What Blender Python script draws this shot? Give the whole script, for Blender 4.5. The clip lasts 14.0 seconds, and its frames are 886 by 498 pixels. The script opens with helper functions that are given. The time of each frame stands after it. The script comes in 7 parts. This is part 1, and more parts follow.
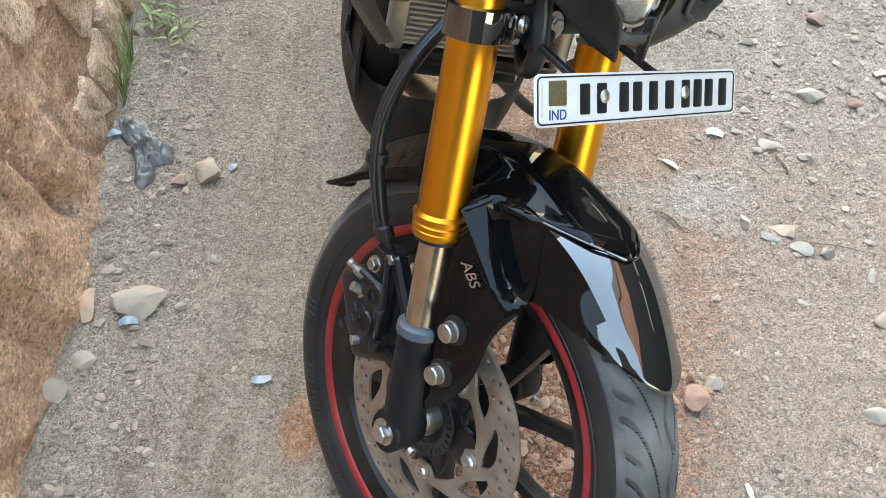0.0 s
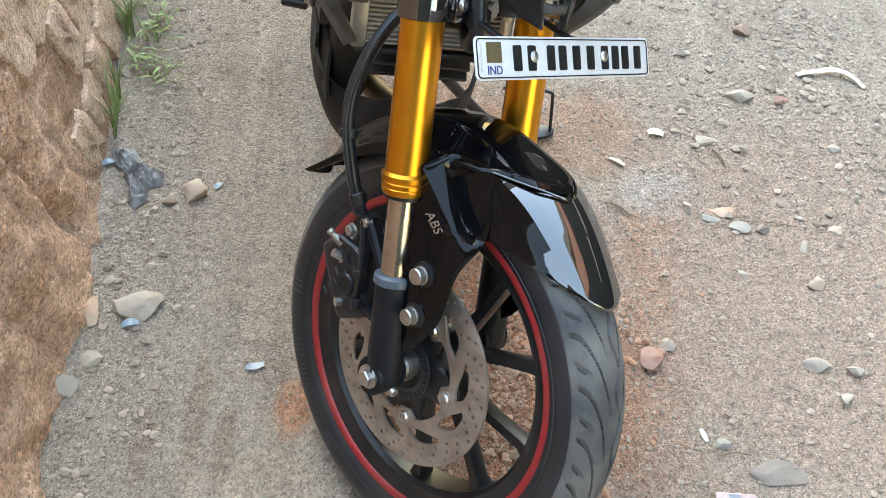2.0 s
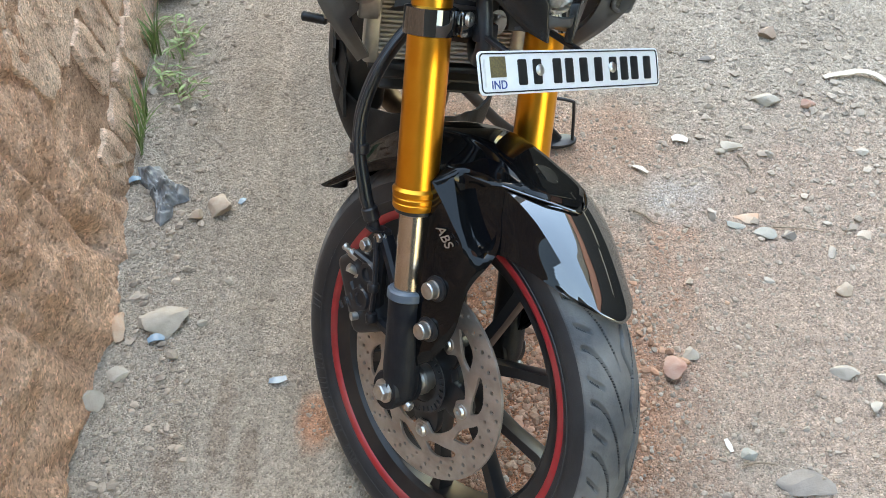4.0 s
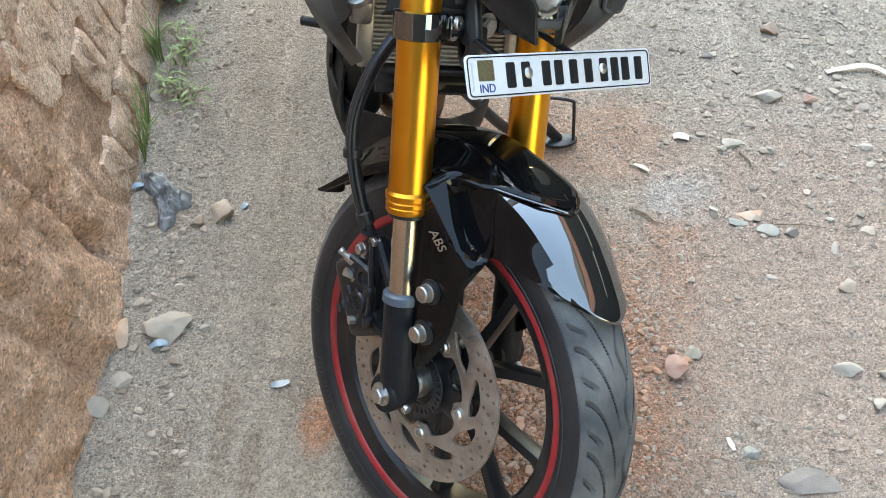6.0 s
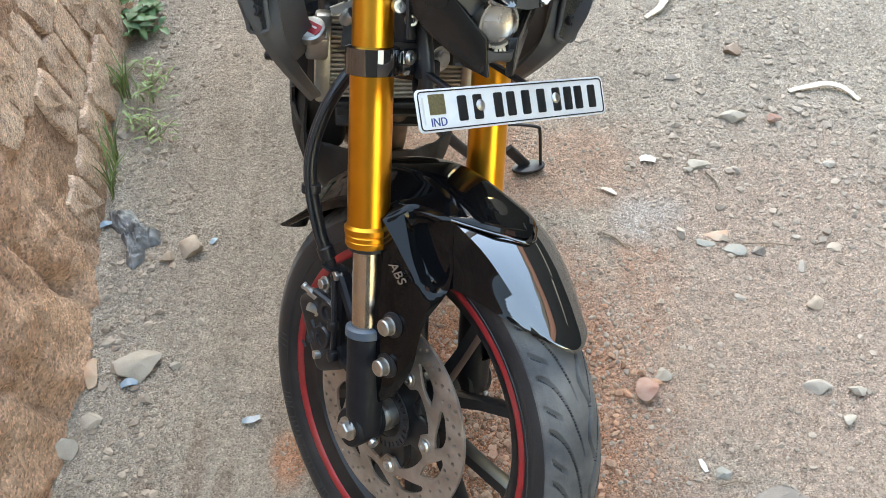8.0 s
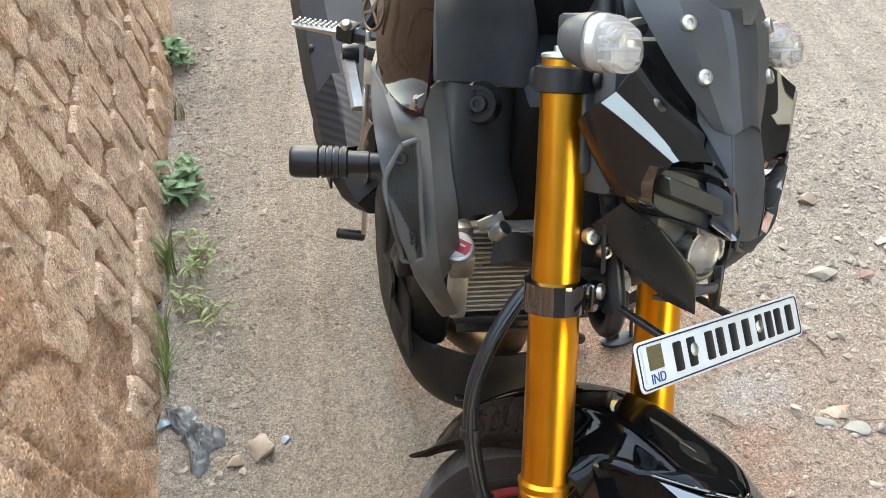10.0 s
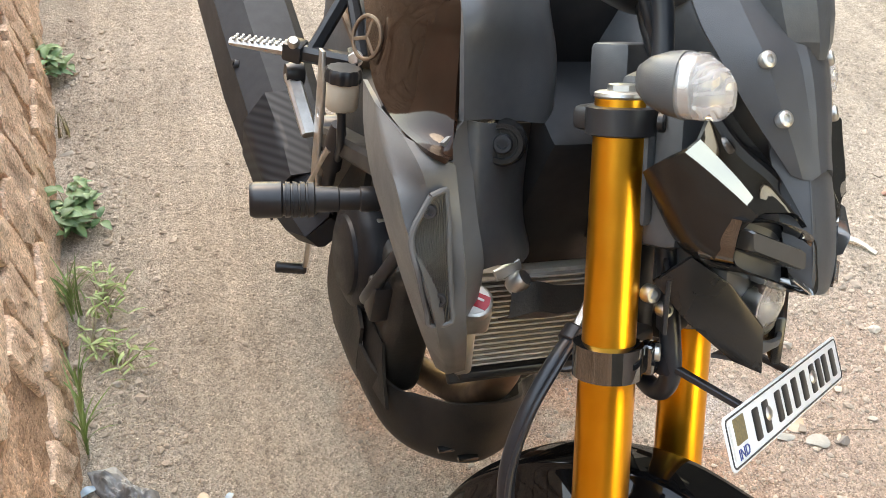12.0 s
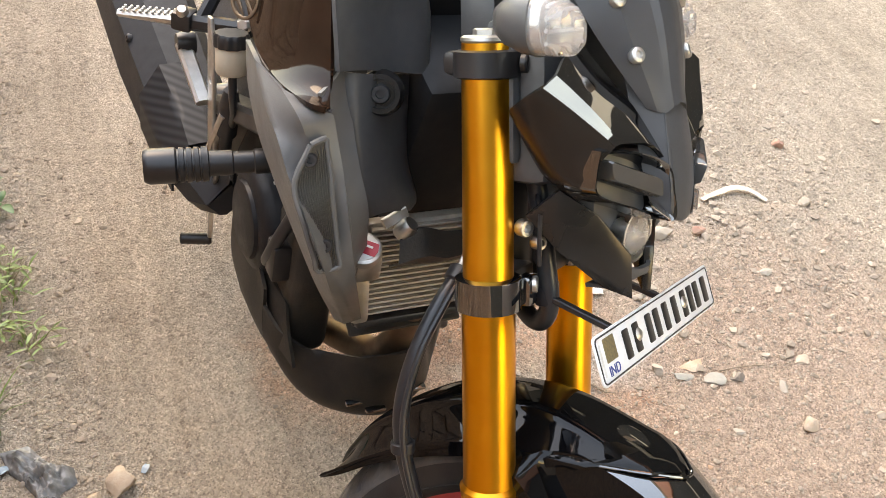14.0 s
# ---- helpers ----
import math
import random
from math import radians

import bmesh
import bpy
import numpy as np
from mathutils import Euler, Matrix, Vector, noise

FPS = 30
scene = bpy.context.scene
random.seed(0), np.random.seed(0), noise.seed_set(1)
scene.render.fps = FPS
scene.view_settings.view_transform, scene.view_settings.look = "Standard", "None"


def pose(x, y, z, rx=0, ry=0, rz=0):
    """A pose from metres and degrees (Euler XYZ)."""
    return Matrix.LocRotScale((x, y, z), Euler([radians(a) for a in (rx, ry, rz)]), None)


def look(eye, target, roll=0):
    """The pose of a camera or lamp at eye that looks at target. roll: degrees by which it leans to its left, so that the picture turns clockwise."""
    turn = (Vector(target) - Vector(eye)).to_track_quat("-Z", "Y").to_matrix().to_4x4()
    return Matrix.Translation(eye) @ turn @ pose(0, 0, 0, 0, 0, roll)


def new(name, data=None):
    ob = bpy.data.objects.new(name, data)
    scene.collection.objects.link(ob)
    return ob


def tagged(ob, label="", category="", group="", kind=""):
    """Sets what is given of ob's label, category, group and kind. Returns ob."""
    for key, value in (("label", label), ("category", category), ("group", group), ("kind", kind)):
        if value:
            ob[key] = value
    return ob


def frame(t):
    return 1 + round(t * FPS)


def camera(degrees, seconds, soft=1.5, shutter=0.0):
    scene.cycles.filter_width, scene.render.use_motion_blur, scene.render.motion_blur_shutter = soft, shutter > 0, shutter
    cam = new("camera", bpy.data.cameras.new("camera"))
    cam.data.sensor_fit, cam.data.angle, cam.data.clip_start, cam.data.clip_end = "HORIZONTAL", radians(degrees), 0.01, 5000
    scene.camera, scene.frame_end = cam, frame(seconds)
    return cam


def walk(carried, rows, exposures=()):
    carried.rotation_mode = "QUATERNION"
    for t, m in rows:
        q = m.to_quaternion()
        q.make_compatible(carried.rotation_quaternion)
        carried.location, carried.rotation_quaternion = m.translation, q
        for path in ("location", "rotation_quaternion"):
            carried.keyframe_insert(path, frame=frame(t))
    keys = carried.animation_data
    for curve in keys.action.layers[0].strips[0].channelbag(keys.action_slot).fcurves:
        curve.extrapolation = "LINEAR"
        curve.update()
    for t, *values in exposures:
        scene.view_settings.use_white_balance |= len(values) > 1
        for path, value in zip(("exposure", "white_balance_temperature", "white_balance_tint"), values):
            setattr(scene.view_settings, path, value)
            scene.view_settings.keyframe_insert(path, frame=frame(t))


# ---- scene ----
cam = camera(49.2, 14.0, 0.6)
PATH = [
    (0, (0.015, -0.003, 1.316), (0.077, 1.227, -0.26), 6.0),
    (0.5, (-0.006, -0.04, 1.307), (0.106, 1.157, -0.291), 6.6),
    (1, (0.001, -0.102, 1.328), (0.11, 1.129, -0.245), 5.4),
    (1.5, (0.019, -0.176, 1.349), (0.131, 1.114, -0.175), 4.5),
    (2, (0.028, -0.208, 1.356), (0.129, 1.13, -0.127), 3.5),
    (2.5, (0.031, -0.207, 1.356), (0.106, 1.145, -0.116), 2.5),
    (3, (0.046, -0.203, 1.362), (0.101, 1.153, -0.107), 1.6),
    (5.3, (0.074, -0.203, 1.365), (0.068, 1.136, -0.12), -1.4),
    (5.5, (0.078, -0.201, 1.365), (0.073, 1.14, -0.119), -1.5),
    (6, (0.088, -0.202, 1.37), (0.076, 1.147, -0.107), -1.8),
    (6.5, (0.097, -0.204, 1.37), (0.084, 1.146, -0.105), -2.0),
    (7, (0.106, -0.204, 1.374), (0.103, 1.151, -0.098), -2.4),
    (7.5, (0.101, -0.2, 1.373), (0.099, 1.154, -0.099), -2.6),
    (8, (0.12, -0.197, 1.378), (0.139, 1.186, -0.066), -2.6),
    (8.5, (0.137, -0.193, 1.394), (0.129, 1.24, -0.001), -4.5),
    (9, (0.058, -0.153, 1.412), (0.076, 1.355, 0.098), -3.9),
    (9.2, (0.014, -0.121, 1.41), (0.063, 1.401, 0.113), -3.4),
    (11.3, (-0.214, 0.206, 1.366), (0.018, 1.711, 0.069), -0.0),
    (11.5, (-0.236, 0.203, 1.365), (0.055, 1.692, 0.063), 0.9),
    (12, (-0.244, 0.199, 1.365), (0.156, 1.656, 0.055), 2.6),
    (12.5, (-0.24, 0.197, 1.365), (0.218, 1.634, 0.052), 3.3),
    (13, (-0.237, 0.189, 1.365), (0.254, 1.615, 0.051), 3.4),
    (13.5, (-0.24, 0.171, 1.358), (0.271, 1.583, 0.037), 3.5),
    (14, (-0.218, 0.138, 1.365), (0.319, 1.529, 0.032), 3.5),
]
# (seconds, stops, kelvin, tint)
EXPOSURES = [(0, 2.74, 8150, 10), (6, 2.66, 7700, 9), (9, 2.66, 8450, 12), (11.3, 2.96, 9300, 15), (12.5, 2.95, 10150, 19), (14, 2.86, 10650, 21)]
walk(cam, [(t, look(eye, target, roll)) for t, eye, target, roll in PATH], EXPOSURES)

# world: open shade under a clear blue sky, soft wide sun
world = bpy.data.worlds.new("sky")
scene.world = world
world.use_nodes = True
wn = world.node_tree.nodes
sky = wn.new("ShaderNodeTexSky")
sky.sky_type = "NISHITA"
sky.sun_disc = False
SUN_EL, SUN_AZ = 52.0, 348.0      # elevation; compass turn from +y towards +x
sky.sun_elevation, sky.sun_rotation = radians(SUN_EL), radians(SUN_AZ)
sky.air_density, sky.dust_density, sky.ozone_density = 2.0, 0.25, 2.2
world.node_tree.links.new(sky.outputs[0], wn["Background"].inputs[0])
wn["Background"].inputs[1].default_value = 0.15
sun = bpy.data.lights.new("sun", "SUN")
sun.energy, sun.angle, sun.color = 0.30, radians(24), (1.0, 0.94, 0.86)
sun_ob = new("sun", sun)
sd = Vector((math.sin(radians(SUN_AZ)) * math.cos(radians(SUN_EL)), math.cos(radians(SUN_AZ)) * math.cos(radians(SUN_EL)), math.sin(radians(SUN_EL))))
sun_ob.matrix_world = look(sd * 20, (0, 0, 0))


# ---------------------------------------------------------------- materials
def material(name, color, rough=0.5, metal=0.0, color2=None, scale=40.0, bump=0.0, bump_scale=200.0, coat=0.0, rough2=None, spec=None, detail=4.0, mix=(0.35, 0.65), dust=None, dust_amount=0.0, island=0.0):
    """Two-scale noise in colour and roughness, fine relief, optional settled dust with a noise edge."""
    m = bpy.data.materials.new(name)
    m.use_nodes = True
    nt = m.node_tree
    n, l = nt.nodes, nt.links
    b = n["Principled BSDF"]
    co = n.new("ShaderNodeTexCoord").outputs["Object"]
    b.inputs["Metallic"].default_value = metal
    b.inputs["Roughness"].default_value = rough
    b.inputs["Coat Weight"].default_value = coat
    b.inputs["Coat Roughness"].default_value = 0.025
    if spec is not None:
        b.inputs["Specular IOR Level"].default_value = spec
    c1, c2 = (*color, 1), (*(color2 or [v * 0.75 for v in color]), 1)
    na = n.new("ShaderNodeTexNoise")
    na.inputs["Scale"].default_value, na.inputs["Detail"].default_value = scale, detail
    l.new(co, na.inputs["Vector"])
    ra = n.new("ShaderNodeValToRGB")
    ra.color_ramp.elements[0].position, ra.color_ramp.elements[1].position = mix
    ra.color_ramp.elements[0].color, ra.color_ramp.elements[1].color = c1, c2
    l.new(na.outputs[0], ra.inputs[0])
    out = ra.outputs[0]
    if island:
        geo = n.new("ShaderNodeNewGeometry")
        hs = n.new("ShaderNodeHueSaturation")
        mr = n.new("ShaderNodeMapRange")
        mr.inputs[3].default_value, mr.inputs[4].default_value = 1 - island, 1 + island
        l.new(geo.outputs["Random Per Island"], mr.inputs[0])
        l.new(mr.outputs[0], hs.inputs["Value"])
        l.new(out, hs.inputs["Color"])
        out = hs.outputs[0]
    if dust:
        nd = n.new("ShaderNodeTexNoise")
        nd.inputs["Scale"].default_value, nd.inputs["Detail"].default_value = 14.0, 8.0
        l.new(co, nd.inputs["Vector"])
        rd = n.new("ShaderNodeMapRange")
        rd.inputs[1].default_value, rd.inputs[2].default_value = 0.38, 0.72
        rd.inputs[3].default_value, rd.inputs[4].default_value = 0.0, dust_amount
        l.new(nd.outputs[0], rd.inputs[0])
        mx = n.new("ShaderNodeMixRGB")
        l.new(rd.outputs[0], mx.inputs[0])
        l.new(out, mx.inputs[1])
        mx.inputs[2].default_value = (*dust, 1)
        out = mx.outputs[0]
    l.new(out, b.inputs["Base Color"])
    if rough2 is not None:
        rr = n.new("ShaderNodeMapRange")
        rr.inputs[1].default_value, rr.inputs[2].default_value = 0.3, 0.7
        rr.inputs[3].default_value, rr.inputs[4].default_value = rough, rough2
        nr = n.new("ShaderNodeTexNoise")
        nr.inputs["Scale"].default_value, nr.inputs["Detail"].default_value = scale * 0.4, 6.0
        l.new(co, nr.inputs["Vector"])
        l.new(nr.outputs[0], rr.inputs[0])
        l.new(rr.outputs[0], b.inputs["Roughness"])
    if bump:
        nb = n.new("ShaderNodeTexNoise")
        nb.inputs["Scale"].default_value, nb.inputs["Detail"].default_value = bump_scale, 6.0
        l.new(co, nb.inputs["Vector"])
        bp = n.new("ShaderNodeBump")
        bp.inputs["Strength"].default_value, bp.inputs["Distance"].default_value = bump, 0.002
        l.new(nb.outputs[0], bp.inputs["Height"])
        l.new(bp.outputs[0], b.inputs["Normal"])
    return m


DUST = (0.36, 0.28, 0.21)
gold = material("gold_anodised", (0.84, 0.375, 0.040), 0.28, 1.0, (0.80, 0.34, 0.034), 30, rough2=0.36)
chrome = material("chrome", (0.62, 0.58, 0.53), 0.16, 1.0, (0.55, 0.5, 0.45), 60, rough2=0.24)
steel = material("steel_bolt", (0.62, 0.61, 0.59), 0.3, 1.0, (0.5, 0.48, 0.45), 120, rough2=0.45)
disc_steel = material("disc_steel", (0.50, 0.44, 0.385), 0.42, 0.75, (0.36, 0.30, 0.255), 35, bump=0.15, bump_scale=700, rough2=0.5)
gloss = material("gloss_black", (0.004, 0.004, 0.005), 0.04, 0.0, (0.006, 0.006, 0.006), 20, coat=1.0, rough2=0.07, spec=0.0)
# coat IOR raised far up to brighten the mirrored sky band
gloss.node_tree.nodes["Principled BSDF"].inputs["Coat IOR"].default_value = 2.6
# same gloss black with a weak coat, to dim what the sides mirror
gloss_plate = material("gloss_black_weak_coat", (0.003, 0.003, 0.004), 0.05, 0.0, (0.005, 0.005, 0.005), 20, coat=0.6, rough2=0.08, spec=0.0)
brown_gloss = material("dark_brown_gloss", (0.016, 0.009, 0.006), 0.06, 0.0, (0.024, 0.012, 0.008), 15, coat=0.22, rough2=0.10, spec=0.1)
matte = material("matte_black_plastic", (0.062, 0.064, 0.068), 0.34, 0.0, (0.072, 0.074, 0.077), 90, bump=0.12, bump_scale=900, rough2=0.42, dust=DUST, dust_amount=0.012)
grey_matte = material("dark_grey_matte", (0.090, 0.089, 0.089), 0.38, 0.0, (0.102, 0.100, 0.100), 60, bump=0.10, bump_scale=1200, rough2=0.48, dust=DUST, dust_amount=0.02)
visor_grey = material("charcoal_satin", (0.058, 0.059, 0.063), 0.36, 0.0, (0.052, 0.053, 0.057), 40, bump=0.1, bump_scale=1200, rough2=0.5)
satin = material("satin_black_metal", (0.012, 0.013, 0.016), 0.32, 0.0, (0.016, 0.016, 0.018), 60, rough2=0.46, dust=DUST, dust_amount=0.03)
casting = material("grey_casting", (0.008, 0.009, 0.012), 0.42, 0.0, (0.012, 0.013, 0.016), 80, bump=0.2, bump_scale=500, rough2=0.55, spec=0.28)
rim_mat = material("rim_black", (0.009, 0.010, 0.012), 0.28, 0.0, (0.013, 0.014, 0.016), 50, rough2=0.42, dust=DUST, dust_amount=0.07)
rubber = material("tyre_rubber", (0.055, 0.057, 0.060), 0.66, 0.0, (0.075, 0.076, 0.078), 25, bump=0.35, bump_scale=400, dust=(0.24, 0.225, 0.205), dust_amount=0.75)
sidewall = material("tyre_sidewall_and_groove_shade", (0.014, 0.016, 0.019), 0.45, 0.0, (0.022, 0.024, 0.027), 30, bump=0.2, bump_scale=500, dust=(0.15, 0.14, 0.13), dust_amount=0.14)
mark_mat = material("raised_rubber", (0.030, 0.033, 0.037), 0.5, 0.0, (0.042, 0.044, 0.047), 60)
lip_mat = material("dust_lip_rubber", (0.075, 0.10, 0.13), 0.4, 0.0, (0.09, 0.11, 0.135), 60)
hose_mat = material("hose_rubber", (0.014, 0.016, 0.02), 0.28, 0.0, (0.02, 0.022, 0.026), 60, rough2=0.4)
red = material("red_tape", (0.44, 0.024, 0.030), 0.38, 0.0, (0.36, 0.022, 0.027), 50, dust=DUST, dust_amount=0.15)
white_plate = material("plate_white", (0.80, 0.80, 0.80), 0.30, 0.0, (0.74, 0.74, 0.73), 60, rough2=0.4, dust=DUST, dust_amount=0.08)
black_ink = material("plate_black", (0.012, 0.012, 0.013), 0.35, 0.0, (0.02, 0.02, 0.02), 60)
blue_ink = material("plate_blue", (0.02, 0.05, 0.22), 0.4, 0.0, (0.03, 0.06, 0.25), 60)
hologram = material("plate_foil", (0.34, 0.27, 0.13), 0.3, 0.6, (0.24, 0.2, 0.12), 500, rough2=0.4)
alloy = material("silver_alloy", (0.60, 0.58, 0.55), 0.36, 1.0, (0.5, 0.48, 0.45), 60, bump=0.15, bump_scale=500, rough2=0.48, dust=DUST, dust_amount=0.12)
ring_mat = material("sensor_ring_steel", (0.035, 0.036, 0.040), 0.38, 0.3, (0.05, 0.05, 0.052), 60)
fin_mat = material("radiator_alloy", (0.52, 0.49, 0.44), 0.5, 0.35, (0.42, 0.38, 0.33), 80, dust=DUST, dust_amount=0.35)
engine_mat = material("engine_dark", (0.018, 0.018, 0.018), 0.5, 0.1, (0.026, 0.025, 0.023), 40, bump=0.3, bump_scale=300, dust=DUST, dust_amount=0.08)
pipe_mat = material("exhaust_pipe", (0.24, 0.17, 0.12), 0.45, 0.8, (0.15, 0.10, 0.07), 30, rough2=0.6, dust=DUST, dust_amount=0.1)
amber_dirty = material("reservoir_plastic", (0.52, 0.44, 0.34), 0.35, 0.0, (0.45, 0.37, 0.28), 40)
reflector = material("lamp_reflector", (0.80, 0.79, 0.77), 0.18, 1.0, (0.72, 0.7, 0.68), 90, rough2=0.35)
lamp_inner = material("lamp_inner", (0.12, 0.12, 0.12), 0.25, 0.4, (0.17, 0.165, 0.16), 60)
cheek_mat = material("black_semi_gloss", (0.010, 0.009, 0.009), 0.22, 0.0, (0.013, 0.012, 0.012), 40, rough2=0.3, spec=0.5)
muffler_mat = material("matte_muffler_black", (0.022, 0.024, 0.028), 0.52, 0.0, (0.028, 0.030, 0.034), 50, bump=0.12, bump_scale=900, rough2=0.6, spec=0.25)
label_red = material("label_red", (0.50, 0.03, 0.05), 0.4, 0.0, (0.44, 0.03, 0.05), 60)
label_white = material("label_white", (0.72, 0.70, 0.68), 0.4, 0.0, (0.62, 0.6, 0.57), 60)


def glass(name, tint=(1, 1, 1), rough=0.03):
    m = bpy.data.materials.new(name)
    m.use_nodes = True
    b = m.node_tree.nodes["Principled BSDF"]
    b.inputs["Base Color"].default_value = (*tint, 1)
    b.inputs["Transmission Weight"].default_value = 1.0
    b.inputs["Roughness"].default_value = rough
    b.inputs["IOR"].default_value = 1.45
    return m


clear = glass("clear_lens", (0.95, 0.94, 0.93), 0.03)
milky = glass("milky_lens", (0.80, 0.76, 0.74), 0.10)
milky.node_tree.nodes["Principled BSDF"].inputs["Transmission Weight"].default_value = 0.75
smoked_light = material("smoked_light", (0.045, 0.044, 0.042), 0.12, 0.0, (0.055, 0.053, 0.050), 40, coat=0.6)
smoke = glass("smoked_lens", (0.42, 0.42, 0.42), 0.05)


def carbon_material():
    m = material("carbon_weave", (0.02, 0.022, 0.026), 0.45, 0.0, (0.03, 0.032, 0.036), 40, spec=0.2)
    nt = m.node_tree
    n, l = nt.nodes, nt.links
    co = n.new("ShaderNodeTexCoord").outputs["Object"]
    w = n.new("ShaderNodeTexWave")
    w.bands_direction = "DIAGONAL"
    w.inputs["Scale"].default_value, w.inputs["Distortion"].default_value = 26.0, 0.3
    l.new(co, w.inputs["Vector"])
    r = n.new("ShaderNodeMixRGB")
    r.inputs[1].default_value, r.inputs[2].default_value = (0.010, 0.011, 0.014, 1), (0.030, 0.033, 0.037, 1)
    l.new(w.outputs[0], r.inputs[0])
    l.new(r.outputs[0], n["Principled BSDF"].inputs["Base Color"])
    return m


carbon = carbon_material()


def earth_material(name, tones, patches=(), coarse=3.0, grit=260.0, relief=0.7, rough=0.92, streaks=False):
    """Soil: three tones mixed by noise at two scales, grains by cells, and worn-in patches of another soil with a ragged edge.
    patches: (x, y, radius_x, radius_y, colour, strength)."""
    m = bpy.data.materials.new(name)
    m.use_nodes = True
    nt = m.node_tree
    n, l = nt.nodes, nt.links
    b = n["Principled BSDF"]
    b.inputs["Roughness"].default_value = rough
    b.inputs["Specular IOR Level"].default_value = 0.25
    co = n.new("ShaderNodeTexCoord").outputs["Object"]

    def nz(scale, detail=6.0, rough_=0.6):
        t = n.new("ShaderNodeTexNoise")
        t.inputs["Scale"].default_value, t.inputs["Detail"].default_value, t.inputs["Roughness"].default_value = scale, detail, rough_
        l.new(co, t.inputs["Vector"])
        return t.outputs[0]

    def ramp(src, stops):
        r = n.new("ShaderNodeValToRGB")
        while len(r.color_ramp.elements) < len(stops):
            r.color_ramp.elements.new(0.5)
        for e, (p, c) in zip(r.color_ramp.elements, stops):
            e.position, e.color = p, (*c, 1)
        l.new(src, r.inputs[0])
        return r.outputs[0]

    def mix(f, a, c, kind="MIX"):
        x = n.new("ShaderNodeMixRGB")
        x.blend_type = kind
        for sock, v in zip(x.inputs, (f, a, c)):
            if isinstance(v, (float, int)):
                sock.default_value = v
            elif isinstance(v, tuple):
                sock.default_value = (*v, 1)
            else:
                l.new(v, sock)
        return x.outputs[0]

    def math_(op, *vals):
        x = n.new("ShaderNodeMath")
        x.operation = op
        for sock, v in zip(x.inputs, vals):
            if isinstance(v, (float, int)):
                sock.default_value = v
            else:
                l.new(v, sock)
        return x.outputs[0]

    col = ramp(nz(coarse), [(0.3, tones[0]), (0.5, tones[1]), (0.7, tones[2])])
    if streaks:
        mp = n.new("ShaderNodeMapping")
        mp.inputs["Scale"].default_value = (16.0, 1.1, 1.0)
        mp.inputs["Rotation"].default_value = (0, 0, radians(-6))
        l.new(co, mp.inputs["Vector"])
        ts = n.new("ShaderNodeTexNoise")
        ts.inputs["Scale"].default_value, ts.inputs["Detail"].default_value, ts.inputs["Roughness"].default_value = 1.0, 7.0, 0.65
        l.new(mp.outputs[0], ts.inputs["Vector"])
        col = mix(0.8, col, ramp(ts.outputs[0], [(0.36, (0.80, 0.79, 0.78)), (0.60, (1.07, 1.07, 1.07))]), "MULTIPLY")
    edge = nz(9.0, 8.0, 0.7)
    sep = n.new("ShaderNodeSeparateXYZ")
    l.new(co, sep.inputs[0])
    for px, py, rx, ry, pc, strength in patches:
        dx = math_("DIVIDE", math_("SUBTRACT", sep.outputs[0], px), rx)
        dy = math_("DIVIDE", math_("SUBTRACT", sep.outputs[1], py), ry)
        d = math_("SQRT", math_("ADD", math_("MULTIPLY", dx, dx), math_("MULTIPLY", dy, dy)))
        d = math_("ADD", d, math_("MULTIPLY", math_("SUBTRACT", edge, 0.5), 1.3))
        f = n.new("ShaderNodeMapRange")
        f.inputs[1].default_value, f.inputs[2].default_value = 1.15, 0.6
        f.inputs[3].default_value, f.inputs[4].default_value = 0.0, strength
        l.new(d, f.inputs[0])
        col = mix(f.outputs[0], col, pc)
    v = n.new("ShaderNodeTexVoronoi")
    v.inputs["Scale"].default_value = grit
    l.new(co, v.inputs["Vector"])
    grains = ramp(v.outputs["Color"], [(0.15, (0.50, 0.49, 0.48)), (0.45, (0.96, 0.96, 0.96)), (0.72, (1.10, 1.09, 1.08)), (0.9, (1.50, 1.48, 1.45))])
    col = mix(0.8, col, grains, "MULTIPLY")
    col = mix(0.6, col, ramp(nz(55.0, 8.0, 0.75), [(0.34, (0.60, 0.59, 0.58)), (0.60, (1.22, 1.22, 1.22))]), "MULTIPLY")
    l.new(col, b.inputs["Base Color"])
    h = math_("ADD", math_("MULTIPLY", v.outputs["Distance"], -0.9), math_("MULTIPLY", nz(70.0, 8.0, 0.75), 1.6))
    v2 = n.new("ShaderNodeTexVoronoi")
    v2.inputs["Scale"].default_value = grit * 0.38
    l.new(co, v2.inputs["Vector"])
    h = math_("ADD", h, math_("MULTIPLY", v2.outputs["Distance"], -0.8))
    bp = n.new("ShaderNodeBump")
    bp.inputs["Strength"].default_value, bp.inputs["Distance"].default_value = relief, 0.012
    l.new(h, bp.inputs["Height"])
    l.new(bp.outputs[0], b.inputs["Normal"])
    return m


